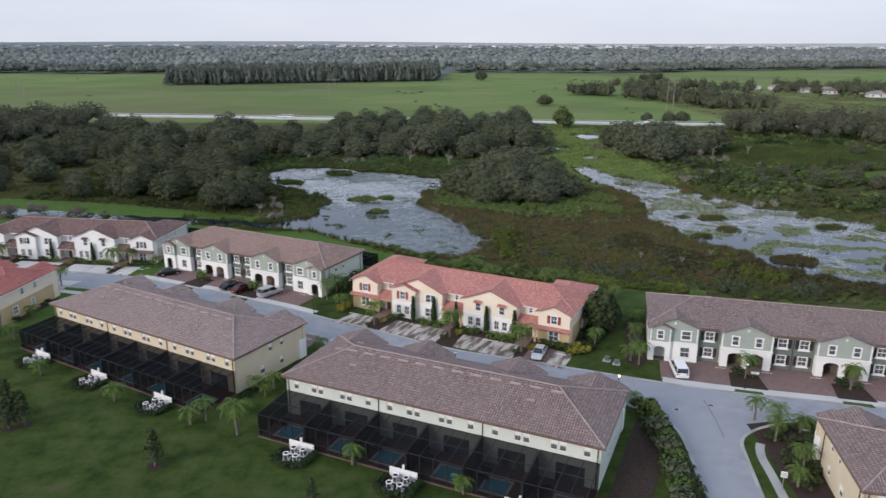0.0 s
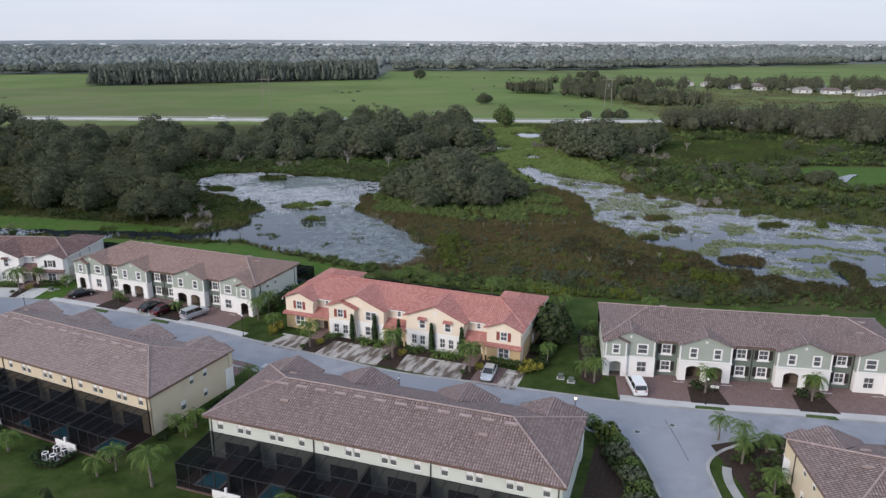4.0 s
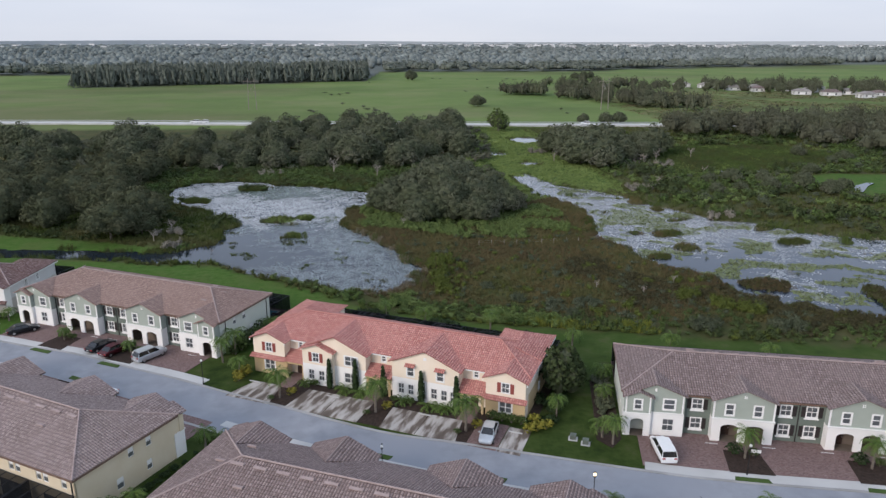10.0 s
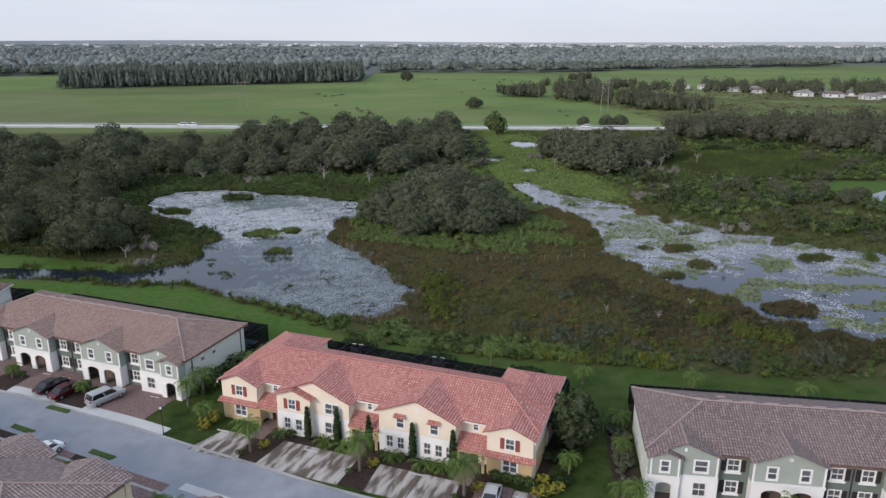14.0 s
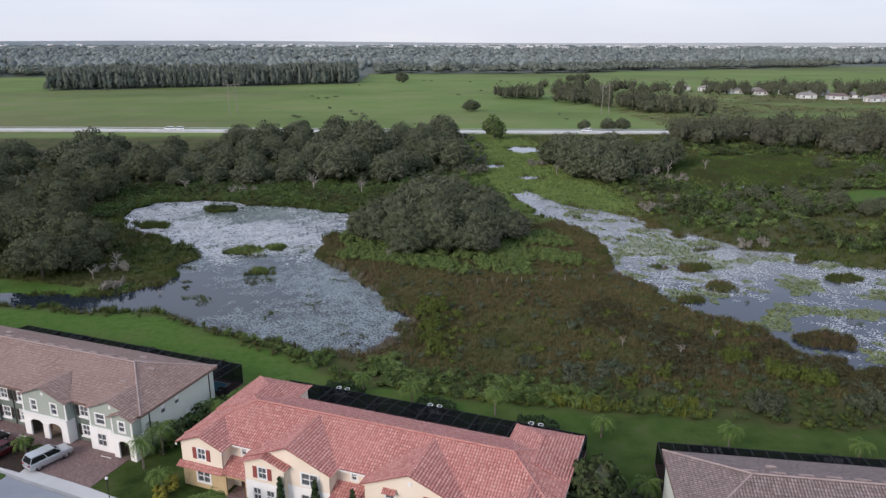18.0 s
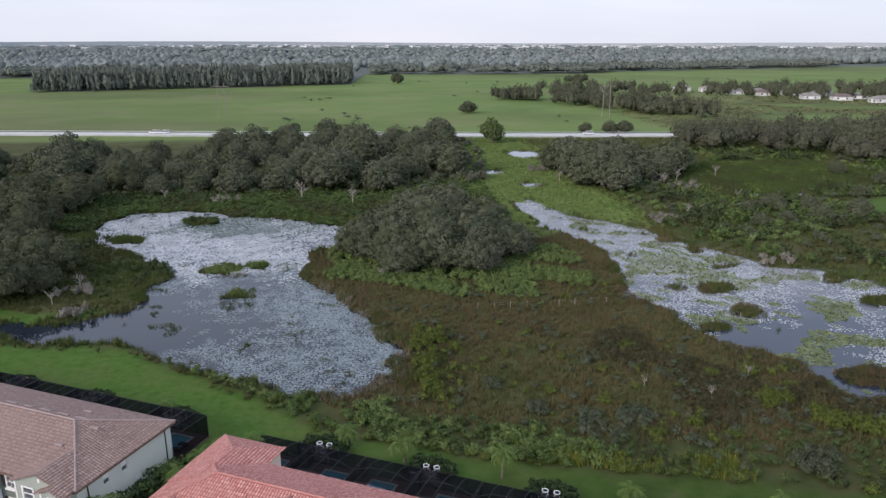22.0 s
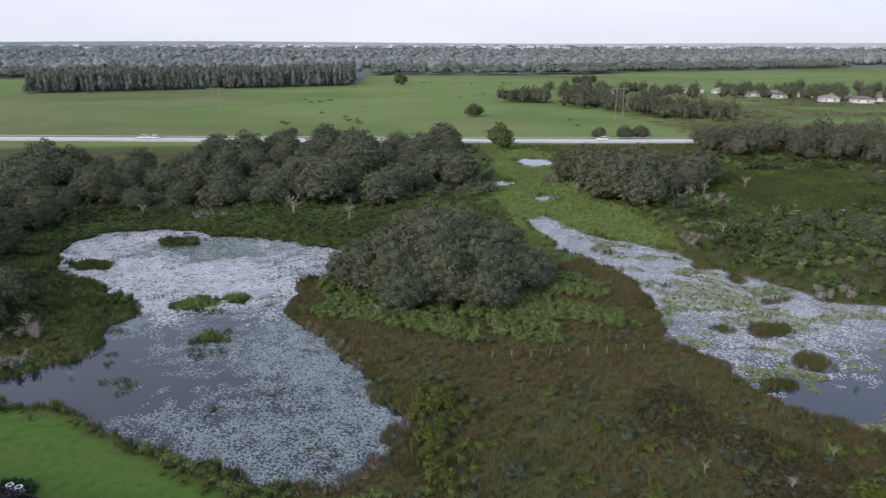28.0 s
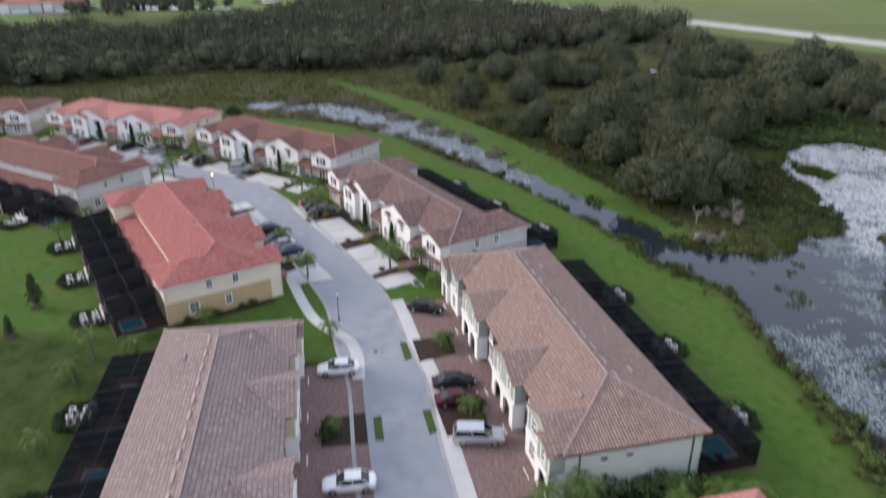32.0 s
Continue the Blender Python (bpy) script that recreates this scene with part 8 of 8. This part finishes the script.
def dead_tree(x, y, s, seed):
    if seed not in _dead:
        rng3 = random.Random(seed)
        trunk, twigs = Geo().tube((0, 0, -0.5), (0.2, 0, 2.6), 0.16, 0.10, 6), Geo()
        for k in range(8):
            a = 2.4 * k
            p0 = Vector((0.1, 0, 1.2 + 0.2 * k))
            p1 = p0 + Vector((math.cos(a) * 1.2, math.sin(a) * 1.2, rng3.uniform(0.5, 1.6)))
            twigs.tube(p0, p1, 0.07, 0.03, 4)
            for _ in range(4):
                q = p0.lerp(p1, rng3.uniform(0.5, 1.0))
                twigs.tube(q, q + Vector((rng3.uniform(-0.8, 0.8), rng3.uniform(-0.8, 0.8), rng3.uniform(0.1, 0.9))), 0.035, 0.012, 3)
        _dead[seed] = (trunk.mesh("trunk", DEADWOOD), twigs.mesh("bare_crown", DEADWOOD))
    t = thing("dead_tree", pose(x, y, float(land(x, y)), rz=40 * seed) @ Matrix.Diagonal((s, s, s, 1)), "bleached bare dead tree at the water's edge", "dead tree", "dead trees")
    part("trunk", _dead[seed][0], None, t)
    part("bare_crown", _dead[seed][1], None, t)


for x, y, s, k in ((-13.4, 276.7, 2.1, 1), (2.1, 269.9, 1.7, 2), (-54, 280, 1.4, 3), (8.5, 200, 1.0, 1), (-49.5, 200, 1.2, 2), (-51.5, 192, 1.0, 3), (-45, 186, 0.7, 2), (82, 290, 1.8, 1), (90, 283, 1.9, 2), (104, 284, 1.8, 3),
                   (112, 292, 1.7, 1), (72, 296, 1.5, 2), (95, 246, 1.3, 3), (98, 244, 1.2, 1), (60, 151, 0.7, 2), (52, 146, 0.7, 3), (44, 150, 0.6, 1), (-36, 182.5, 0.5, 2), (118, 262, 1.2, 1), (130, 300, 1.5, 2)):
    dead_tree(x, y, 0.72 * s, k)

# lily pads
def pads(name, pts, size, label, mat=PAD):
    x, y, r = pts
    n = len(x)
    ang = np.arange(4) * (2 * np.pi / 4.3)
    s = size * r.uniform(0.5, 1.4, n)
    t0 = r.uniform(0, 6.28, n)
    a = t0[:, None] + ang[None]
    v = np.stack([x[:, None] + s[:, None] * np.cos(a), y[:, None] + s[:, None] * np.sin(a), WATER_Z + 0.015 + 0.02 * r.rand(n)[:, None] + 0.09 * s[:, None] * np.cos(a + t0[:, None] * 2)], -1)
    me = bpy.data.meshes.new(name)
    me.from_pydata(v.reshape(-1, 3).tolist(), [], np.arange(n * 4).reshape(n, 4).tolist())
    me.materials.append(mat)
    return tagged(new(name, me), label, "water plants", kind="stuff")


def afloat(x, y, seed, bias):
    """Pads thin out from dense rafts into open water."""
    chance = 0.45 + 0.42 * waves(x, y, 18, seed) + 0.32 * waves(x, y, 4, seed + 1) + bias
    return (wetness(x, y) > 0.4) & (np.random.RandomState(seed).rand(len(x)) < chance)


def raft(x, y):
    """The dense dark raft of pads along the pond's northern shore."""
    return np.clip(1.2 - np.hypot((x + 24) / 22, (y - 248) / 11) + 0.25 * waves(x, y, 7, 57), 0, 1)


pads("lily_pads", cover_points(-70, 15, 150, 225, 330000, 141, lambda x, y: (y < 207 + 7 * waves(x, y, 12, 59) + 9 * (np.random.RandomState(61).rand(len(x)) - 0.5)) & afloat(x, y, 51, -0.95 * np.clip((-10 - x) / 20, 0, 1) * np.clip((204 - y) / 10, 0, 1) + 0.25 - 0.8 * raft(x, y) - 0.14 * np.clip((200 - y) / 25, 0, 1))), 0.125, "pale floating lily pads scattered over the pond")
pads("lily_pads", cover_points(-70, 15, 195, 270, 170000, 150, lambda x, y: (y > 207 + 7 * waves(x, y, 12, 59) + 9 * (np.random.RandomState(62).rand(len(x)) - 0.5)) & afloat(x, y, 51, 0.1 + -0.95 * np.clip((-10 - x) / 20, 0, 1) * np.clip((204 - y) / 10, 0, 1) + 0.12 - 0.8 * raft(x, y) - 0.42 * np.clip((200 - y) / 25, 0, 1))), 0.22, "floating plants over the pond's northern half, paled by painted sky sheen", PAD_SHEEN)
pads("lily_pads", cover_points(-50, 5, 232, 270, 24000, 144, lambda x, y: (wetness(x, y) > 0.2) & (np.random.RandomState(58).rand(len(x)) < 1.5 * raft(x, y))), 0.34, "dense raft of dark green lily pads", PAD_DARK)
pads("lily_pads", cover_points(45, 140, 130, 275, 300000, 142, lambda x, y: afloat(x, y, 53, 0.16 - 0.75 * np.clip((180 - y) / 18, 0, 1))), 0.15, "floating plants over the slough, paled by painted sky sheen", PAD_SHEEN)
pads("lily_pads", cover_points(-180, -85, 170, 210, 16000, 143, lambda x, y: afloat(x, y, 55, 0.0)), 0.35, "pale floating plants in the western channel")

# low green mats standing in the shallow slough, and bleached reeds on the shores

def weedy(x, y):
    return (wetness(x, y) > 1.0) & (waves(x, y, 11, 71) + 0.6 * waves(x, y, 4, 72) > 0.30 - 1.8 * np.clip(1 - np.hypot((x - 73.5) / 15, (y - 202) / 16), 0, 1) - np.clip(1 - np.hypot((x - 72) / 6, (y - 173.5) / 4), 0, 1) - 1.1 * np.clip(1 - np.hypot((x - 82) / 7, (y - 161.5) / 5), 0, 1))


pads("water_weed", cover_points(55, 140, 130, 262, 100000, 145, weedy), 0.30, "flat olive weed mats in the shallow slough", WEED)
strewn("water_weed", cover_points(55, 140, 130, 262, 14000, 153, weedy), TUFT, 0.8, 0.45, WEED, "sparse upright weed in the slough's mats", "water weed", -0.97 - WATER_Z)
strewn("water_weed", cover_points(-40, 14, 150, 215, 16000, 146, lambda x, y: (wetness(x, y) > 1.0) & (waves(x, y, 9, 73) + 0.6 * waves(x, y, 4, 74) > 0.85)), TUFT, 0.6, 0.32, REED, "sparse weed standing in the shallow pond", "water weed", -0.97 - WATER_Z)
strewn("dead_reeds", cover_points(-5, 20, 148, 205, 7000, 147, lambda x, y: (wetness(x, y) > -2.0) & (wetness(x, y) < 1.8) & (waves(x, y, 6, 75) > 0.0)), TUFT, 0.8, 0.7, PALE_REED, "bleached dead reeds along the pond's eastern shore", "reeds", 0.0)
strewn("dead_reeds", cover_points(60, 140, 128, 260, 20000, 148, lambda x, y: (wetness(x, y) > -1.4) & (wetness(x, y) < 0.8) & (waves(x, y, 7, 76) > 0.35)), TUFT, 0.8, 0.5, PALE_REED, "bleached dead reeds along the slough", "reeds", 0.0)
strewn("dead_reeds", cover_points(-185, -95, 175, 212, 11000, 149, lambda x, y: (wetness(x, y) > -3.0) & (wetness(x, y) < np.where(x < -120, 5.0, 1.0)) & (waves(x, y, 9, 77) > 0.25)), TUFT, 1.1, 1.3, PALE_REED, "pale grey reeds along the western channel", "reeds", 0.0)

for x, y, q in ((122, 250, 0.6), (131, 246, 0.5), (112, 246, 0.45), (140, 238, 0.6), (128, 236, 0.5), (150, 232, 0.55), (118, 236, 0.4), (108, 232, 0.4), (158, 262, 0.5), (143, 228, 0.5), (176, 300, 0.5), (186, 285, 0.6)):
    oak(x, y, q, int(x) % 4, 37 * x, "small dark tree among the thickets east of the slough", "small eastern trees")
grey_tree(65.9, 391, 2.1, 0, 40, "light green young tree beside the highway", "young_tree", "trees by the highway", YOUNG)
strewn("marsh_grass", cover_points(105, 215, 255, 345, 20000, 151, lambda x, y: marshland(x, y) & (inside_depth(x, y, FLAT) > 2 * waves(x, y, 9, 78))), TUFT, 1.3, 0.9, SHRUB_LEAF, "flat field of dark green marsh grass east of the oak clump", "marsh grass")
strewn("marsh_grass", cover_points(92, 200, 240, 350, 9000, 152, lambda x, y: marshland(x, y) & ((waves(x, y, 16, 79) > 0.75) | (np.hypot((x - 113) / 1.2, (y - 275) / 2.0) < 8))), TUFT, 1.3, 0.8, LUSH, "bright green grass patches in the eastern marsh", "marsh grass")

BRUSH = material("bare_grey_brush", [(0.16, 0.15, 0.125), (0.24, 0.225, 0.195)], 0.6, rough=0.95, spec=0.04, island=0.25)
for k, (bx, by, r, n) in enumerate(((101, 291, 6, 26), (86.5, 240, 4, 22), (71, 318, 4, 14), (95, 203, 4, 10), (-49, 199, 3.2, 12), (-46, 186.5, 1.8, 8), (-36, 277, 4, 10), (112, 284, 5, 12))):
    strewn("dead_brush", cover_points(bx - r, bx + r, by - r, by + r, n, 350 + k, lambda x, y: wetness(x, y) < 0.3), FINELOW, 1.9, 2.1, BRUSH, "bare grey brush at the marsh's edge", "scrub")
strewn("pasture_grass", cover_points(170, 430, 440, 660, 3600, 360, lambda x, y: waves(x, y, 60, 87) > -0.4), TUFT, 6.5, 0.6, PALE_GRASS, "dry brown pasture grass before the far houses", "grass", 0.0)

# an old fence across the meadow
for k in range(9):
    x = 25.5 + 3.0 * k
    t = thing("fence_post", pose(x, 181.6 + 0.03 * k, float(land(x, 181.6))), "old grey wooden fence post in the marsh grass", "fence post", "meadow fence posts")
    part("post", Geo().tube((0, 0, -0.4), (0.04 * math.sin(3 * k), 0.03, 1.3), 0.07, 0.06, 6), DEADWOOD, t)
    if k < 8:
        part("wire", Geo().tube((0, 0, 1.1), (3.0, 0.03, 1.1), 0.006, n=3).tube((0, 0, 0.7), (3.0, 0.03, 0.7), 0.006, n=3), RIM, t)

# ---- the far country: highway, pasture, woods, houses, town ----
HIGHWAY = [(900, 350), (400, 380), (163, 405), (63, 415), (-94, 434), (-172, 444), (-350, 460), (-600, 487), (-820, 545), (-1093, 657), (-1500, 850), (-2200, 1200)]
hw = smooth_line(HIGHWAY, 15.0)
single("road", ribbon(Geo(), hw, -4.5, 4.5, 0.75, 0.8), CONCRETE, "pale two-lane highway on a low bank across the pasture", "road", kind="structure")
single("crash_barrier", ribbon(Geo(), hw, -5.2, -5.0, 1.5, 0.35), RIM, "long grey steel crash barrier beside the highway", "barrier", kind="structure")


def crown_geo(seed, n, m):
    """A far, rounded crown seen only as a soft bump of the canopy."""
    g = Geo()
    lump(g, (0, 0, 0.5), 0.5, 1.0, random.Random(seed), n, m)
    return arrays(g, True)


ROUND = [crown_geo(s, 5, 3) for s in (4, 5, 6)]
TINY = [crown_geo(s, 4, 2) for s in (7, 8, 9)]


def wood_rows(x0, x1, depth0, depth1, n, seed, size, height, even=False):
    r = np.random.RandomState(seed)
    x = r.uniform(x0, x1, n)
    y = wood_front(x) + depth0 + (depth1 - depth0) * r.rand(n) ** 1.5
    s, hh = size * r.uniform(0.7, 1.4, n), height * (r.uniform(0.92, 1.08, n) if even else r.uniform(0.75, 1.3, n))
    return list(zip(x.tolist(), y.tolist(), [0.0] * n, s.tolist(), hh.tolist(), r.uniform(0, 6.28, n).tolist(), r.randint(0, 3, n).tolist()))


def mid_crown(seed):
    rng6 = random.Random(seed)
    g = Geo()
    for k in range(4):
        c = (0.24 * math.cos(1.57 * k), 0.24 * math.sin(1.57 * k), rng6.uniform(0.4, 0.62))
        lump(g, c, 0.27, 1.0, rng6, 5, 3)
        leaf_quads(g, rng6, c, 0.34, 15, 0.18, 1.0, -0.3)
    return arrays(g)


MID = [mid_crown(s) for s in (7, 8, 9)]


def clear_of_cypress(rows, depth=230):
    return [q for q in rows if not (-315 < q[0] < 20 and q[1] < wood_front(q[0]) + depth)]


def tall_crown(seed):
    """A slim swamp tree: a pale bole under an uneven, tapering crown."""
    rng8 = random.Random(seed)
    g = Geo()
    g.tube((0, 0, 0), (0.03, 0, 0.6), 0.035, 0.02, 3)
    for k in range(4):
        f = k / 3
        c = (rng8.uniform(-0.14, 0.14), rng8.uniform(-0.14, 0.14), 0.30 + 0.52 * f)
        r = 0.40 - 0.22 * f
        lump(g, c, r * 0.62, 0.75, rng8, 4, 2)
        leaf_quads(g, rng8, c, r, 13, 0.30, 0.62, -0.6)
    return arrays(g)


SLIM = [tall_crown(s) for s in (11, 12, 13, 14, 15)]
slim_rows = [(x, y, z, s, h, a, i % 5) for i, (x, y, z, s, h, a, _) in enumerate(wood_rows(-298, -6, 0, 175, 1700, 1, 6.0, 15.5))]
merged("far_woods", SLIM, slim_rows, HAZED_CYPRESS_WOOD, "dense cypress and pine wood at the pasture's edge", "woods")
merged("far_woods", MID, clear_of_cypress(wood_rows(-1500, 900, 0, 110, 850, 5, 16, 13)), HAZED_CYPRESS_WOOD, "dark mixed wood along the pasture's far edge", "woods")
merged("far_woods", ROUND, clear_of_cypress(wood_rows(-2600, 1500, 90, 600, 4200, 2, 13, 13)), HAZED_PINE_LEAF, "far dark woods beyond the pasture", "woods", True)
merged("far_woods", TINY, wood_rows(-3600, 2800, 450, 2400, 9000, 3, 21, 12), HAZED_PINE_LEAF, "far dark woods stretching to the horizon", "woods", True)
merged("far_woods", TINY, [(x, y, 0, s, h, a, i) for x, y, _, s, h, a, i in wood_rows(-4300, 3600, 2200, 3500, 2200, 4, 75, 14)], HAZED_PINE_LEAF, "farthest woods on the horizon", "woods", True)

rw = np.random.RandomState(8)
west_rows = [(-1340 - 3300 * rw.rand() ** 1.6, rw.uniform(-700, 900), 0.0, 26 * rw.uniform(0.6, 1.4), 12 * rw.uniform(0.75, 1.2), rw.uniform(0, 6.28), rw.randint(0, 3)) for _ in range(2600)]
merged("far_woods", TINY, [q for q in west_rows if q[1] < 560 + 0.12 * (-1340 - q[0])], HAZED_PINE_LEAF, "far dark woods along the western horizon", "woods", True)

# single trees and thickets in the pasture
rr = random.Random(17)
for x, y, s in ((44.5, 862, 1.25), (74.8, 530, 1.0), (240, 868, 1.0), (252, 872, 1.0), (262, 880, 0.9), (-30, 446, 0.5), (120, 421, 0.6), (133, 420, 0.7), (141, 420, 0.6)):
    oak(x, y, s, rr.randrange(4), rr.uniform(0, 360), "lone round oak standing in the pasture", "pasture oaks")
thicket = []
for area, n, gap in (([(112, 640), (118, 622), (143, 618), (149, 640), (130, 655)], 16, 6), ([(150, 585), (205, 485), (228, 480), (225, 520), (180, 600), (160, 625)], 40, 7), ([(160, 690), (190, 640), (260, 640), (300, 680), (230, 760), (180, 760)], 30, 11), ([(300, 640), (420, 600), (520, 560), (560, 640), (420, 740), (330, 720)], 80, 10), ([(-560, 205), (-480, 195), (-430, 245), (-470, 300), (-545, 265)], 26, 9), ([(-610, 330), (-560, 320), (-540, 350), (-600, 365)], 14, 8), ([(-700, 150), (-560, 140), (-540, 170), (-640, 200)], 30, 9)):
    thicket += [(x, y, 0.0, rr.uniform(4.0, 7.0), rr.uniform(9.0, 14.0), rr.uniform(0, 6.28), rr.randrange(3)) for x, y in scatter(rr, area, n, gap)]
merged("pasture_thickets", FAR_OAK, [(x, y, z - 0.5, 0.95 * s, 1.0 * h, a, i) for x, y, z, s, h, a, i in thicket], WOOD_LEAF, "dark oak thickets in the pasture and among the far houses", "woods")
pts = cover_points(-330, 330, 440, 900, 200, 201, lambda x, y: (y < wood_front(x) - 10) & (waves(x, y, 120, 61) > 0.1) & (x > -50))
strewn("pasture_scrub", pts, LOW, 4.5, 1.6, OAK_LEAF, "low dark bushes dotted over the pasture", "scrub", 0.0)
pts = cover_points(-1200, -230, 440, 1100, 130, 202, lambda x, y: (y < wood_front(x) - 10) & (waves(x, y, 90, 62) > 0.2))
strewn("pasture_scrub", pts, LOW, 5.0, 2.2, OAK_LEAF, "low dark bushes dotted over the western pasture", "scrub", 0.0)

# shallow floodwater lying in the western pasture
rf = random.Random(31)
for x, y, a, b in ((-572, 304, 16, 9), (-498, 333, 12, 8), (-497, 254, 42, 11), (-817, 326, 32, 12), (-484, 608, 16, 9), (-291, 461, 13, 5), (-520, 238, 20, 9), (-762, 392, 28, 12), (-655, 495, 34, 8), (-470, 285, 16, 7), (-900, 470, 60, 14), (-720, 560, 40, 12)):
    ring = []
    for k in range(30):
        t6 = 6.283 * k / 30
        r6 = rf.uniform(0.5, 1.2)
        px, py = a * r6 * math.cos(t6), b * r6 * math.sin(t6)
        ring.append((x + 0.65 * px - 0.76 * py, y + 0.76 * px + 0.65 * py))
    single("floodwater", Geo().prism(ring, -0.3, 0.34), WATER, "shallow floodwater lying in the pasture grass", "water", kind="structure")

# power line frames
for x, y in ((-80, 515), (157, 497), (-330, 560), (420, 470)):
    t = thing("power_pylon", pose(x, y, 0.2, rz=8), "tall twin-post wooden power pylon in the pasture", "pylon", "power pylons")
    for dx in (-2.6, 2.6):
        part("post", Geo().tube((dx, 0, 0), (dx * 0.8, 0, 21), 0.28, 0.16, 6), STEEL, t)
    part("crossarm", Geo().box(-5.2, -0.12, 18.6, 5.2, 0.12, 18.9), STEEL, t)
    part("brace", Geo().tube((-2.4, 0, 11), (2.3, 0, 16.5), 0.09, n=4).tube((2.4, 0, 11), (-2.3, 0, 16.5), 0.09, n=4), STEEL, t)
    for dx in (-4.8, 0, 4.8):
        part("insulator", Geo().tube((dx, 0, 17.4), (dx, 0, 18.6), 0.09, n=5), STEEL, t)


# small houses beyond the pasture
def bungalow(x, y, turn, w, d, wallmat, roofmat, label, high=3.2):
    t = thing("bungalow", pose(x, y, 0.1, rz=turn), label, "house", "houses beyond the pasture")
    body = Geo()
    for a, b in (((0, 0), (w, 0)), ((w, 0), (w, d)), ((w, d), (0, d)), ((0, d), (0, 0))):
        run = math.hypot(b[0] - a[0], b[1] - a[1])
        wall_geo(body, a, b, 0, high, [(run * f - 0.8, run * f + 0.8, 0.9, 2.3) for f in ((0.25, 0.7) if run > 6 else (0.5,))])
    part("wall", body, wallmat, t)
    k = 0
    for f in (0.25, 0.7):
        win = part("window", Geo().box(w * f - 0.8, 0.08, 0.9, w * f + 0.8, 0.14, 2.3), TRIM_WHITE, t)
        part("pane", Geo().box(w * f - 0.72, 0.06, 0.98, w * f + 0.72, 0.075, 2.22), PANE, win)
    r = Geo()
    h2 = d / 2 + 0.5
    A, B, C, D2, P, Q = (-0.5, -0.5, high), (w + 0.5, -0.5, high), (w + 0.5, d + 0.5, high), (-0.5, d + 0.5, high), (h2 * 0.7, d / 2, high + h2 * 0.42), (w - h2 * 0.7, d / 2, high + h2 * 0.42)
    for q in ((A, B, Q, P), (C, D2, P, Q), (D2, A, P), (B, C, Q)):
        r.slab(q, 0.15)
    part("roof", r, roofmat, t)


rr = random.Random(23)
for k, (x, y) in enumerate(((322, 700), (338, 685), (352, 672), (330, 668), (346, 650), (372, 655), (390, 640), (362, 612), (380, 600), (404, 612), (420, 590), (398, 574), (440, 585), (455, 560), (300, 715), (215, 690), (410, 660), (180, 655), (480, 575), (500, 545))):
    bungalow(x, y, rr.uniform(-30, 20), rr.uniform(10, 15), rr.uniform(8, 10), TOWN_WHITE, rr.choice((TOWN_ROOF, ROOF_BROWN, TOWN_ROOF)), "white single-storey house with a low hipped roof")
for x, y, tu in ((-520, 165, 70), (-512, 188, 70), (-540, 200, 75)):
    bungalow(x, y, tu, 24, 13, TOWN_WHITE, ROOF_RED, "large two-storey white house with a red roof beyond the wood", 6.4)
for ring in ([(-144, 307), (-138, 306), (-133, 309), (-134, 312), (-140, 311.5), (-145, 310)], [(153, 230), (155, 229), (163, 238), (168, 242), (166, 243), (158, 238)], [(-205, 355), (-190, 352), (-186, 356), (-200, 359)], [(118, 268), (126, 266), (130, 268), (122, 271)], [(140, 266), (145, 265), (146, 267), (141, 268)]):
    single("floodwater", Geo().prism(ring, -1.0, 0.05), WATER, "small bright pool of open water in the grass", "water", kind="structure")
for x, y, c in ((118, 409.5, "white"), (-94, 434.5, "white"), (-99, 435.2, "white"), (-235, 449, "silver")):
    car(pose(x, y, 0.76, rz=176), "van", c, "pale van on the distant highway")

# a backdrop strip far beyond everything: distant woods with haze put into their colour
HAZE = material("hazed_distant_woods", [(0.36, 0.40, 0.43), (0.42, 0.46, 0.49)], 0.004, rough=1.0, spec=0.0)
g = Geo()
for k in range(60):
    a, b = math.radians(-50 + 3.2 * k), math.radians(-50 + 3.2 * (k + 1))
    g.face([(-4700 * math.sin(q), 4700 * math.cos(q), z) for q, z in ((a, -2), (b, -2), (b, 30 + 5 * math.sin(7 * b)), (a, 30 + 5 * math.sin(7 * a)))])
single("backdrop", g, HAZE, "distant low woods on the horizon, paled to imitate haze", "backdrop", kind="structure")

# white buildings of the town on the horizon
rt = np.random.RandomState(9)
town = Geo()
for k in range(420):
    x = rt.uniform(-2600, 3300)
    y = rt.uniform(3300, 4600)
    if x < -900 and k % 3:
        continue
    w, d, hgt = rt.uniform(8, 38), rt.uniform(12, 24), rt.uniform(11, 19)
    town.box(x, y, 0, x + w, y + d, hgt)
tagged(new("far_town", town.mesh("far_town", TOWN_WHITE)), "scattered white buildings of a town on the horizon", "town", kind="stuff")
